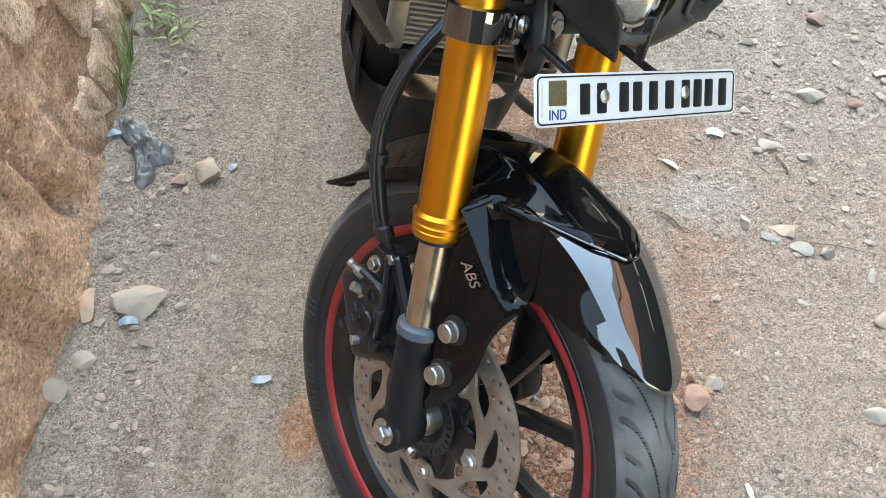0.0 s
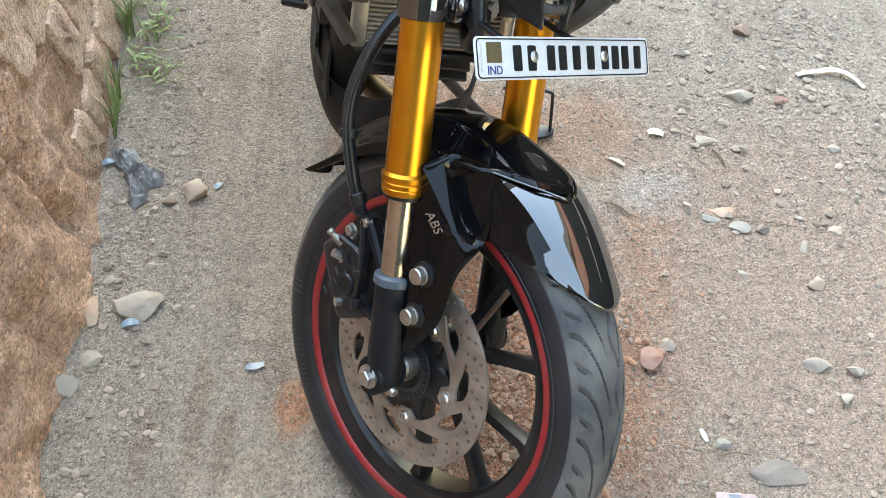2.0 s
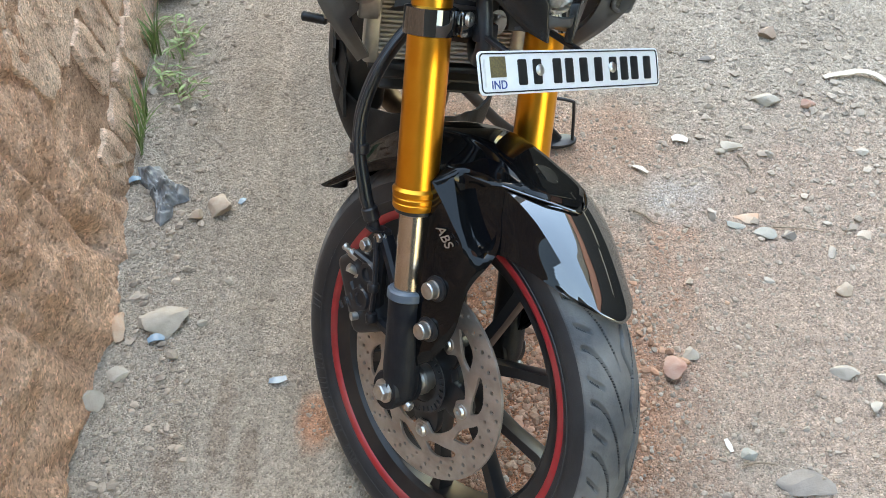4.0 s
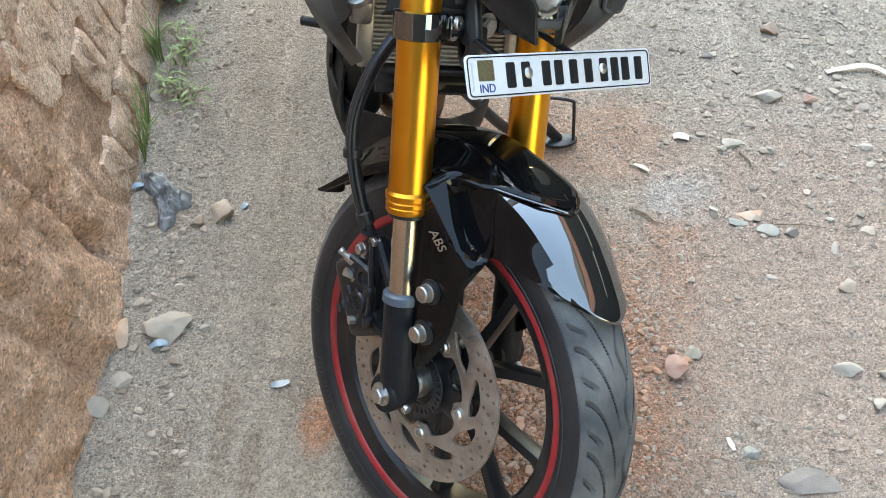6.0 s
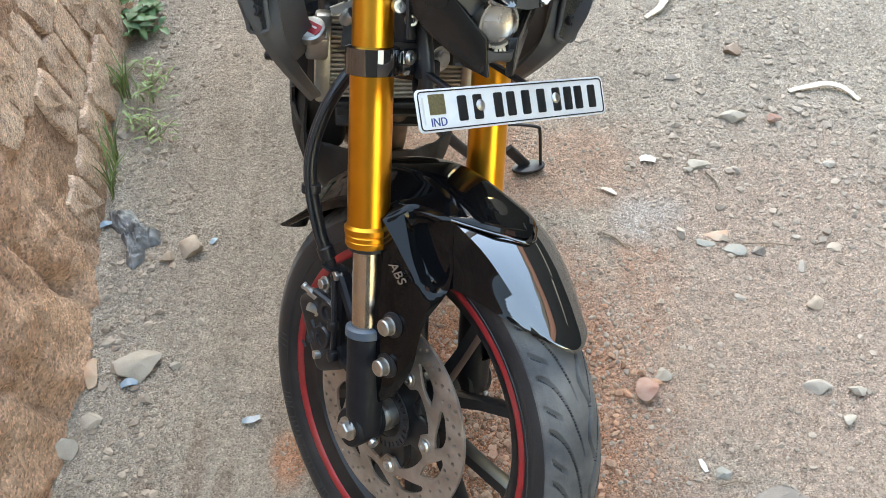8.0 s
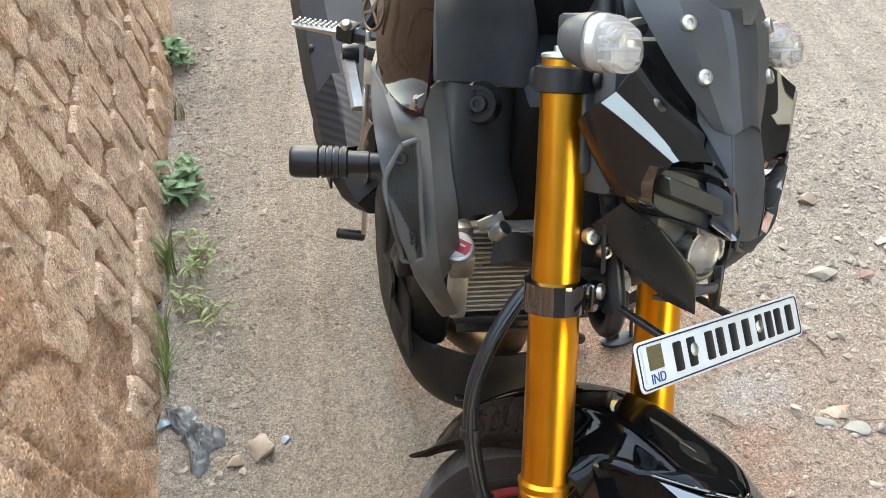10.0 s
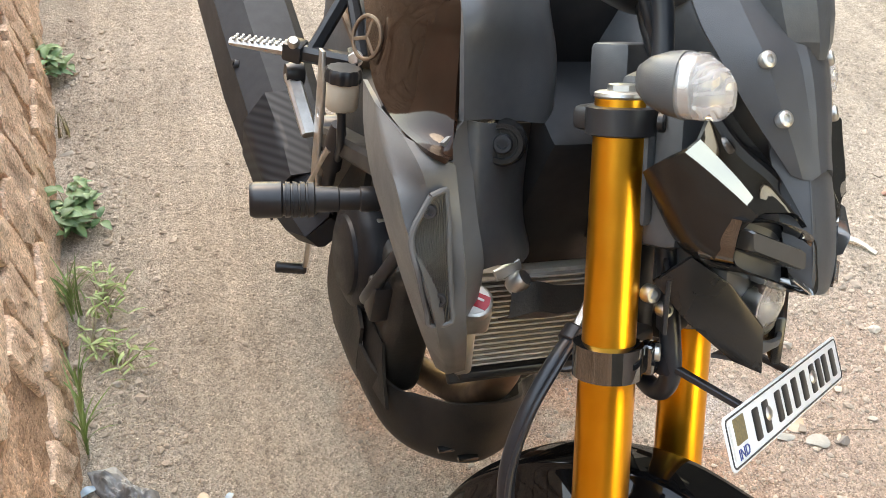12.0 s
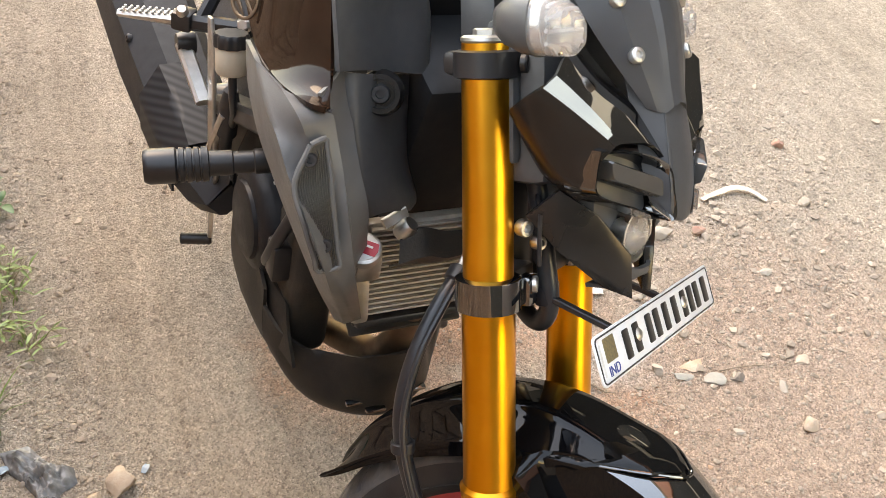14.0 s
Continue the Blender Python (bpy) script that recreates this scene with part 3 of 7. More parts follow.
# rim with ten cast spokes
bm = revolve_x([(-0.037, 0.2270), (-0.038, 0.2200), (-0.036, 0.2130), (-0.030, 0.2050), (-0.029, 0.1960), (-0.022, 0.1900), (0.022, 0.1900), (0.029, 0.1960), (0.030, 0.2050), (0.036, 0.2130), (0.038, 0.2200), (0.037, 0.2270), (0.031, 0.2260), (0.026, 0.2120), (-0.026, 0.2120), (-0.031, 0.2260)], 128)
front_wheel = part("front_wheel", bm, rim_mat, bike, "black alloy wheel rim", S)
bm = turned((-0.052, 0, 0), (0.052, 0, 0), [(0, 0.020), (0, 0.030), (0.15, 0.034), (0.3, 0.036), (0.42, 0.046), (0.58, 0.046), (0.7, 0.036), (0.9, 0.034), (1, 0.03), (1, 0.02)], 40)
part("hub", bm, rim_mat, front_wheel, "", S)
for k in range(10):
    a = radians(0 + 36 * k)
    lean_ = radians(9 if k % 2 else -9)
    d0 = Vector((0, -math.sin(a + lean_), math.cos(a + lean_)))
    d1 = Vector((0, -math.sin(a), math.cos(a)))
    bm = bm_new()
    side = Vector((1, 0, 0))

    def sec(q, d, w, t, ridge):
        s = side.cross(d).normalized()
        return [q + s * w + side * -t * 0.55, q + s * w * 0.9 + side * -t, q - s * w * 0.9 + side * -t, q - s * w + side * -t * 0.55, q - s * w + side * t * 0.55, q - s * w * 0.6 + side * t, q + s * w * 0.6 + side * t, q + s * w + side * t * 0.55]
    loft(bm, [sec(d0 * 0.036, d0, 0.012, 0.015, 0), sec(d0.lerp(d1, 0.3) * 0.075, d1, 0.0088, 0.013, 0), sec(d0.lerp(d1, 0.75) * 0.13, d1, 0.0074, 0.0115, 0), sec(d1 * 0.178, d1, 0.0078, 0.0125, 0), sec(d1 * 0.196, d1, 0.012, 0.018, 0)])
    part("spoke", bm, rim_mat, front_wheel, "", S)
tyre = part("tyre", tyre_mesh(), rubber, front_wheel, "worn dusty black tyre with curved grooves", S, 60)
# less dusty rubber of the sidewalls; in the grooves its dark tone paints shade
tyre.data.materials.append(sidewall)
for s in (-1, 1):
    bm = revolve_x([(s * x, r) for x, r in ((0.0372, 0.2150), (0.0398, 0.2165), (0.0415, 0.2200), (0.0415, 0.2250), (0.0402, 0.2290), (0.0380, 0.2305), (0.0370, 0.2290), (0.0385, 0.2250), (0.0385, 0.2200), (0.0365, 0.2165))], 128)
    part("rim_stripe", bm, red, front_wheel, "red stripe along the rim edge", S)
# raised sidewall marks, drawn as plain blocks
for a0, n_, wdt in ((-106, 4, 4.2), (-84, 1, 5.0), (-130, 1, 5.0), (-140, 3, 1.6)):
    for k in range(n_):
        a = radians(a0 - k * (wdt + 1.1))
        bm = bm_new()
        for da, r0, r1 in ((0, 0.2435, 0.2585), (wdt * 0.42, 0.2435, 0.2585), (wdt * 0.84, 0.2435, 0.2585)) if k % 2 == 0 else ((0, 0.2435, 0.2585), (wdt * 0.84, 0.2435, 0.2585)):
            b = a - radians(da)
            d = Vector((0, -math.sin(b), math.cos(b)))
            bar(d * r0 + Vector((-0.0494, 0, 0)), d * r1 + Vector((-0.0500, 0, 0)), 0.0022, 0.0022, (1, 0, 0), 0.0004, bm=bm)
        part("sidewall_mark", bm, mark_mat, front_wheel, "", S)
bm = revolve_x([(-0.0500, 0.2405), (-0.0506, 0.2398), (-0.0500, 0.2390)], 128)
part("bead_line", bm, mark_mat, front_wheel, "", S)


# brake disc: drilled band on a five-armed carrier
def disc_mesh():
    outs = [circle(0, 0, 0.1425, 200)]
    bolts = [31 + 72 * k for k in range(5)]
    inner = []
    for k in range(240):
        a = 1.5 * k
        off = min(abs((a - b + 180) % 360 - 180) for b in bolts)
        f = min(1.0, max(0.0, (off - 6.5) / 9))
        r = 0.0640 + (0.0785 - 0.0640) * f * f * (3 - 2 * f)
        inner.append((r * math.sin(radians(a)), r * math.cos(radians(a))))
    outs.append(inner)
    # two slanting windows between one foot and the next
    wins = ([(31, 0.0920), (24, 0.0885), (17, 0.0890), (9, 0.0950), (3, 0.1030), (0, 0.1080), (4, 0.1120), (14, 0.1108), (22, 0.1060)],
            [(68, 0.0925), (62, 0.0900), (54, 0.0915), (44, 0.0985), (36, 0.1060), (36, 0.1105), (41, 0.1122), (54, 0.1108), (63, 0.1040)])
    for b in bolts:
        for w in wins:
            o = spline_row([(r * math.sin(radians(b + a)), r * math.cos(radians(b + a)), 0) for a, r in w + w[:1]], 3)[:-1]
            outs.append([(p.x, p.y) for p in o])
    for k in range(30):
        for j, r in enumerate((0.1175, 0.1265, 0.1355)):
            a = radians(12 * k + 3.6 * j)
            outs.append(circle(r * math.sin(a), r * math.cos(a), 0.0025 if j != 1 else 0.0029, 10))
    return flat(outs, 0.0045, 0.0004)


DISC_X = -0.056
TO_DISC = Matrix(((0, 0, 1, DISC_X), (-1, 0, 0, 0), (0, 1, 0, 0), (0, 0, 0, 1)))
brake_disc = part("brake_disc", disc_mesh(), disc_steel, bike, "drilled steel brake disc, brown with dust", S @ TO_DISC)
for k in range(5):
    a = radians(31 + 72 * k)
    p = Vector((DISC_X - 0.002, -0.0765 * math.sin(a), 0.0765 * math.cos(a)))
    part("disc_bolt", turned(p, p + Vector((-0.006, 0, 0)), [(0, 0.0105), (0.4, 0.0105), (0.5, 0.0085), (1, 0.007), (1, 0.004), (0.6, 0.0035)], 20), steel, brake_disc, "", S)
lobes = []
for k in range(180):
    off = min(abs((2 * k - 31 - 72 * q + 180) % 360 - 180) for q in range(5))
    r = 0.050 + 0.036 * max(0.0, 1 - (off / 26) ** 2) ** 0.8
    lobes.append((r * math.sin(radians(2 * k)), r * math.cos(radians(2 * k))))
part("disc_carrier", flat([lobes], 0.012, 0.002), rim_mat, brake_disc, "black cast disc carrier", S @ Matrix.Translation((0.0095, 0, 0)) @ TO_DISC)
slots = [circle(0, 0, 0.0475, 64), circle(0, 0, 0.032, 48)[::-1]]
for k in range(30):
    a = 2 * math.pi * k / 30
    c, s = math.cos(a), math.sin(a)
    slots.append([(c * r - s * w, s * r + c * w) for r, w in ((0.0385, -0.0016), (0.0385, 0.0016), (0.0455, 0.002), (0.0455, -0.002))][::-1])
part("tone_ring", flat(slots, 0.002, 0), ring_mat, brake_disc, "slotted black sensor ring", S @ Matrix.Translation((-0.008, 0, 0)) @ TO_DISC)
part("axle_spacer", turned((-0.052, 0, 0), (-0.082, 0, 0), [(0, 0.019), (0.3, 0.0185), (0.32, 0.0215), (0.6, 0.0215), (0.62, 0.016), (1, 0.016)], 28), alloy, bike, "", S)
part("axle_bolt", hexbolt((-0.1225, 0.004, -0.002), (-1, 0, 0), 0.0120, 0.012, 1.35, 0.003), steel, bike, "silver hex axle bolt", S)
part("axle_nut", hexbolt((0.128, 0.004, -0.002), (1, 0, 0), 0.0125, 0.013, 1.25, 0.003), steel, bike, "", S)

# ---------------------------------------------------------------- fork
FX, FY = 0.102, -0.002


def fork_leg(s):
    x, y = FX * s, FY
    leg = part("fork_leg", turned((x, y, 0.270), (x, y, 0.703), [(0, 0.0262), (0.42, 0.0258), (0.5, 0.0242), (1, 0.0232)], 48), gold, bike, "gold anodised fork tube", S)
    part("fork_collar", turned((x, y, 0.247), (x, y, 0.275), [(0, 0.0265), (0.1, 0.0282), (0.28, 0.0284), (0.32, 0.0274), (0.36, 0.0284), (0.52, 0.0286), (0.58, 0.0272), (0.64, 0.0292), (0.86, 0.0298), (1, 0.0266)], 48), gold, leg, "gold fork end collar with turned rings", S)
    part("seal", turned((x, y, 0.240), (x, y, 0.2475), [(0, 0.020), (0.3, 0.0245), (1, 0.0248)], 36), hose_mat, leg, "", S)
    part("stanchion", turned((x, y, 0.115), (x, y, 0.247), [(0, 0.0186), (1, 0.0186)], 40), chrome, leg, "polished chrome inner tube", S)
    low = part("fork_bottom", turned((x, y, -0.012), (x, y, 0.128), [(0, 0.020), (0.08, 0.0235), (0.3, 0.0240), (0.8, 0.0236), (0.90, 0.0238), (1, 0.0238)], 40), casting, leg, "dark grey cast fork bottom", S)
    part("dust_seal", turned((x, y, 0.1275), (x, y, 0.141), [(0, 0.0240), (0.1, 0.0262), (0.8, 0.0258), (1, 0.0225), (1, 0.0190)], 40), lip_mat, leg, "blue-grey rubber dust lip", S)
    bm = bm_new()
    loft(bm, [[(x + dx, 0.004 + ry * k * math.cos(t), -0.002 + rz * k * math.sin(t)) for t in [2 * math.pi * i / 32 for i in range(32)]] for dx, k, ry, rz in ((-0.0215, 0.92, 0.0235, 0.0275), (-0.0185, 1.0, 0.0235, 0.0275), (0.022, 1.0, 0.0235, 0.0275), (0.025, 0.92, 0.0235, 0.0275))])
    part("axle_clamp", bm, casting, leg, "", S)
    part("clamp_screw", allen((x + 0.004 * s, -0.024, -0.016), (0, -1, -0.2), 0.0065, 0.006), steel, leg, "", S)
    part("fork_cap", turned((x, y, 0.703), (x, y, 0.7095), [(0, 0.0225), (0.3, 0.0242), (0.75, 0.0238), (1, 0.0210)], 40), alloy, leg, "silver fork cap", S)
    part("cap_nut", hexbolt((x, y, 0.7090), (0, 0, 1), 0.0132, 0.0065, 1.05, 0.001), alloy, leg, "", S)
    return leg


fork_legs = [fork_leg(-1), fork_leg(1)]


def clamp_ring(x, z0, z1, r, name, mat, lug):
    """A clamp round one leg with its split lug."""
    bm = bm_new()
    loft(bm, [[(x + rr * math.cos(a), FY + rr * math.sin(a), z) for a in [2 * math.pi * k / 40 for k in range(40)]] for rr, z in ((r - 0.004, z0), (r, z0 + 0.0015), (r, z1 - 0.0015), (r - 0.004, z1))])
    return bm


for s in (-1, 1):
    x = FX * s
    lower = part("lower_clamp", clamp_ring(x, 0.455, 0.488, 0.0315, "", gloss, s), gloss, bike, "gloss black lower fork clamp", S)
    part("clamp_arm", box((x * 0.55, 0.012, 0.471), (0.075, 0.050, 0.028), 0.006), satin, lower, "", S)
    part("clamp_lug", box((x - 0.026 * s, -0.030, 0.471), (0.020, 0.016, 0.030), 0.004), gloss, lower, "", S)
    part("clamp_bolt", allen((x - 0.026 * s, -0.036, 0.477), (-0.35 * s, -1, 0), 0.0085, 0.005), steel, lower, "", S)
    upper = part("upper_clamp", clamp_ring(x, 0.672, 0.697, 0.0305, "", satin, s), satin, bike, "black upper fork clamp", S)
    part("clamp_arm", box((x * 0.60, 0.020, 0.684), (0.075, 0.055, 0.022), 0.006), satin, upper, "", S)
    part("clamp_lug", box((x - 0.020 * s, -0.027, 0.684), (0.026, 0.016, 0.024), 0.004), satin, upper, "", S)
    part("clamp_bolt", allen((x - 0.006 * s, -0.034, 0.685), (-0.1 * s, -1, 0), 0.0088, 0.006), satin, upper, "", S)
part("steering_stem", turned((0, 0.035, 0.44), (0, 0.035, 0.71), [(0, 0.03), (0.05, 0.034), (0.95, 0.034), (1, 0.03)], 32), satin, bike, "", S)

def lettering(words, size, depth, shear=0.0):
    tx = bpy.data.curves.new("lettering", "FONT")
    tx.body, tx.size, tx.extrude, tx.align_x, tx.align_y, tx.shear = words, size, depth, "CENTER", "CENTER", shear
    tob = bpy.data.objects.new("lettering", tx)
    scene.collection.objects.link(tob)
    tme = bpy.data.meshes.new_from_object(tob.evaluated_get(bpy.context.evaluated_depsgraph_get()))
    bm = bm_new()
    bm.from_mesh(tme)
    bpy.data.objects.remove(tob)
    bpy.data.curves.remove(tx)
    bpy.data.meshes.remove(tme)
    return bm


# ---------------------------------------------------------------- front fender
def fender_point(a, x, r):
    a = radians(a)
    return (x, -r * math.sin(a), r * math.cos(a))


def section(low, edge, mid, top):
    """One cross-section, given as (angle, half width, radius) of the flank's lower edge, the sharp crease and a point of the crown, and (angle, radius) of the centre line."""
    (al, xl, rl), (ae, xe, re), (am, xm, rm), (at, rt) = low, edge, mid, top
    left = [(al, -xl, rl), ((al + ae) / 2, -(xl * 0.6 + xe * 0.4), (rl + re) / 2), (ae, -xe, re), ((ae + am) / 2, -(xe + xm) / 2, (re + rm) / 2 + 0.0006), (am, -xm, rm), ((am + 2 * at) / 3, -xm / 2, rm + (rt - rm) * 0.76)]
    return [fender_point(a, x, r) for a, x, r in left + [(at, 0, rt)] + [(a + 0.6, -x * 1.18, r) for a, x, r in left[::-1]]]


front = [section(*r) for r in (
    ((-6, 0.070, 0.262), (-6, 0.062, 0.300), (-6, 0.040, 0.310), (-6, 0.318)),
    ((6, 0.071, 0.246), (6, 0.060, 0.304), (6, 0.039, 0.315), (6, 0.323)),
    ((16, 0.071, 0.228), (16, 0.0575, 0.309), (16, 0.037, 0.320), (16, 0.328)),
    ((23, 0.070, 0.231), (23, 0.0550, 0.3085), (23, 0.036, 0.3190), (23, 0.3275)),
    ((30, 0.069, 0.250), (30, 0.0525, 0.3060), (30.2, 0.034, 0.3170), (30.5, 0.3255)),
    ((37, 0.066, 0.265), (37, 0.0495, 0.3010), (37.4, 0.032, 0.3118), (38, 0.3200)),
    ((43, 0.060, 0.277), (43.2, 0.0455, 0.2965), (44, 0.0300, 0.3065), (45, 0.3145)),
    ((47.6, 0.050, 0.286), (47.8, 0.0425, 0.2925), (49.5, 0.0290, 0.3030), (51.5, 0.3105)),
    ((49.6, 0.042, 0.2890), (49.9, 0.0410, 0.2905), (53.0, 0.0290, 0.3015), (56.2, 0.3075)),
    ((49.9, 0.0412, 0.2885), (50.2, 0.0405, 0.2895), (53.7, 0.0285, 0.2995), (57.2, 0.3040)))]
fender = skin(front, 0.003, gloss, "front_fender", bike, "gloss black front fender", S, 3, (("c", 2), ("c", 10)), (0, 0, 0), 18)
# side-facing flanks take the weaker coat, so their reflections are dimmed by material
fender.data.materials.append(gloss_plate)
axis_x = S.col[0].to_3d().normalized()
for f in fender.data.polygons:
    if abs(f.normal.dot(axis_x)) > 0.80:
        f.material_index = 1


def rear_section(a, half, rc, rs, re, crown=0.030):
    pts = [(-half - 0.001, re), (-half, (rs + re) / 2 + 0.004), (-half + 0.004, rs), (-crown - 0.004, rc - 0.010), (-crown + 0.006, rc - 0.002), (0, rc)]
    pts = pts + [(-x, r) for x, r in pts[-2::-1]]
    return [fender_point(a, x, r) for x, r in pts]


rear = []
for a, h, rc, rs, re, c in ((-50, 0.056, 0.318, 0.315, 0.312, 0.02), (-45, 0.059, 0.322, 0.308, 0.300, 0.024), (-34, 0.062, 0.329, 0.300, 0.288, 0.03), (-18, 0.070, 0.334, 0.300, 0.282, 0.036), (-4, 0.073, 0.336, 0.302, 0.284, 0.038), (8, 0.072, 0.335, 0.304, 0.290, 0.038)):
    rear.append(rear_section(a, h, rc, rs, re, c))
for row in (((-0.066, 13, 0.297), (-0.066, 14.5, 0.302), (-0.062, 16.0, 0.308), (-0.046, 22, 0.320), (-0.034, 25.5, 0.3265), (0, 29.5, 0.3300)),
            ((-0.0645, 14.5, 0.297), (-0.064, 16.2, 0.302), (-0.060, 17.8, 0.3085), (-0.0445, 24.0, 0.3195), (-0.033, 27.4, 0.3255), (0, 31.2, 0.3285))):
    rear.append([fender_point(a, x, r) for x, a, r in row] + [fender_point(a, -x, r) for x, a, r in row[-2::-1]])
part_r = skin(rear, 0.004, gloss_plate, "fender_rear", fender, "gloss black raised rear half of the fender", S, 3, (("r", 6),), (0, 0, 0))
# bright moulded lip along its V-shaped front edge
lip = [fender_point(a, x, r) for x, a, r in ((-0.058, 18.8, 0.3120), (-0.0435, 25.0, 0.3200), (-0.031, 28.4, 0.3250), (-0.012, 31.6, 0.3275), (0, 32.4, 0.3280), (0.012, 31.6, 0.3275), (0.031, 28.4, 0.3250), (0.0435, 25.0, 0.3200), (0.058, 18.8, 0.3120))]
part("fender_lip", hose(lip, 0.0019, 8, 6), gloss, fender, "", S)
for s in (-1, 1):
    rows = [[(s * x, y, z) for x, y, z in r] for r in (
        ((0.060, 0.030, 0.300), (0.064, -0.010, 0.303), (0.084, -0.030, 0.300), (0.068, -0.046, 0.304), (0.060, -0.078, 0.302), (0.056, -0.104, 0.294)),
        ((0.088, 0.026, 0.284), (0.100, -0.012, 0.287), (0.1055, -0.032, 0.287), (0.082, -0.0440, 0.2925), (0.062, -0.054, 0.262), (0.062, -0.108, 0.262)),
        ((0.091, 0.022, 0.245), (0.101, -0.018, 0.248), (0.1000, -0.062, 0.249), (0.0900, -0.0690, 0.2475), (0.070, -0.080, 0.222), (0.067, -0.115, 0.234)),
        ((0.092, 0.016, 0.205), (0.102, -0.018, 0.206), (0.0970, -0.086, 0.210), (0.0935, -0.0935, 0.207), (0.085, -0.105, 0.206), (0.076, -0.114, 0.208)),
        ((0.093, 0.010, 0.158), (0.104, -0.020, 0.158), (0.1040, -0.060, 0.158), (0.1010, -0.082, 0.162), (0.097, -0.090, 0.165), (0.092, -0.096, 0.168)),
        ((0.094, 0.004, 0.100), (0.104, -0.020, 0.096), (0.1050, -0.048, 0.096), (0.1010, -0.066, 0.098), (0.098, -0.073, 0.101), (0.094, -0.080, 0.104)),
        ((0.092, 0.000, 0.045), (0.098, -0.010, 0.036), (0.1000, -0.020, 0.036), (0.0980, -0.030, 0.042), (0.095, -0.038, 0.048), (0.092, -0.046, 0.054)))]
    side = skin(rows, 0.004, gloss_plate, "fender_side", fender, "gloss black fender mounting side plate", S, 2, (("r", 1), ("c", 2), ("c", 3)), (0, -0.02, 0.15), 20)
    for y, z in ((-0.054, 0.158), (-0.046, 0.101)):
        b = part("fender_bolt", turned((0.100 * s, y, z), (0.117 * s, y, z), [(0, 0.0165), (0.35, 0.0165), (0.4, 0.013), (0.55, 0.013)], 24), satin, side, "", S)
        part("bolt_head", turned((0.108 * s, y, z), (0.121 * s, y, z), [(0, 0.0120), (0.15, 0.0120), (0.18, 0.0108), (0.85, 0.0106), (0.97, 0.0092), (1, 0.0050)], 24), steel, side, "silver round bolt head", S)

    if s == -1:
        z_ = Vector((-0.98, -0.13, 0.15)).normalized()
        x_ = Vector((0, -0.72, -0.69))
        x_ = (x_ - z_ * x_.dot(z_)).normalized()
        m_ = Matrix((x_, z_.cross(x_), z_)).transposed().to_4x4()
        m_.translation = (-0.1035, -0.058, 0.2270)
        part("side_lettering", lettering("ABS", 0.0175, 0.0006, 0.3), alloy, side, "grey slanted letters", S @ m_)

# ---------------------------------------------------------------- brake caliper and hose
cal = part("caliper", box((-0.070, 0.103, 0.092), (0.054, 0.070, 0.112), 0.013, Matrix.Rotation(radians(-24), 4, "X"), segs=3), satin, bike, "black brake caliper", S)
bm = turned((-0.086, 0.082, 0.128), (-0.100, 0.082, 0.128), [(0, 0.019), (0.6, 0.0185), (1, 0.015), (1, 0.010), (0.6, 0.009)], 28)
part("piston_cap", bm, satin, cal, "", S)
for k in range(5):
    q = Vector((-0.0985, 0.130, 0.062)).lerp(Vector((-0.0985, 0.092, 0.100)), k / 4)
    part("caliper_mark", bar(q, q + Vector((0, 0.006, 0.008)), 0.005, 0.002, (1, 0, 0), 0.0004), mark_mat, cal, "", S)
part("piston_cap", turned((-0.086, 0.094, 0.088), (-0.100, 0.094, 0.088), [(0, 0.019), (0.6, 0.0185), (1, 0.015), (1, 0.010), (0.6, 0.009)], 28), satin, cal, "", S)
bm = bar((-0.098, 0.010, 0.118), (-0.088, 0.062, 0.185), 0.016, 0.020, (1, 0, 0), 0.004)
bar((-0.098, 0.006, 0.060), (-0.086, 0.060, 0.065), 0.016, 0.018, (1, 0, 0), 0.004, bm=bm)
bar((-0.090, 0.062, 0.195), (-0.086, 0.072, 0.060), 0.014, 0.016, (1, 0, 0), 0.004, bm=bm)
part("caliper_bracket", bm, casting, cal, "dark grey caliper bracket", S)
for p in ((-0.094, 0.064, 0.186), (-0.092, 0.094, 0.165)):
    part("caliper_bolt", hexbolt(p, (-1, 0, 0), 0.0075, 0.009, 1.3, 0.002), steel, cal, "", S)
bm = turned((-0.092, 0.112, 0.140), (-0.104, 0.128, 0.156), [(0, 0.0065), (0.5, 0.0065), (0.5, 0.0045), (0.8, 0.0045), (0.85, 0.0055), (1, 0.0045)], 16)
part("bleed_nipple", bm, alloy, cal, "silver bleed nipple", S)
bm = turned((-0.088, 0.108, 0.118), (-0.104, 0.116, 0.128), [(0, 0.009), (0.3, 0.009), (0.35, 0.006), (1, 0.006)], 16)
part("banjo_bolt", bm, alloy, cal, "", S)
part("pad_pin", turned((-0.092, 0.100, 0.060), (-0.104, 0.104, 0.060), [(0, 0.006), (1, 0.006)], 14), steel, cal, "", S)
for p, q in (((-0.090, 0.092, 0.062), (-0.094, 0.118, 0.105)), ((-0.092, 0.075, 0.140), (-0.096, 0.110, 0.150)), ((-0.090, 0.100, 0.050), (-0.092, 0.125, 0.080))):
    part("caliper_rib", bar(p, q, 0.010, 0.012, (1, 0, 0), 0.003), satin, cal, "", S)
HOSE = [(-0.100, 0.072, 0.205), (-0.112, 0.078, 0.235), (-0.122, 0.086, 0.300), (-0.122, 0.085, 0.350), (-0.110, 0.075, 0.400), (-0.085, 0.062, 0.445), (-0.055, 0.055, 0.470), (-0.030, 0.055, 0.490)]
brake_hose = part("brake_hose", hose(HOSE[1:7], 0.0086, 14), hose_mat, bike, "thick black rubber brake hose", S)
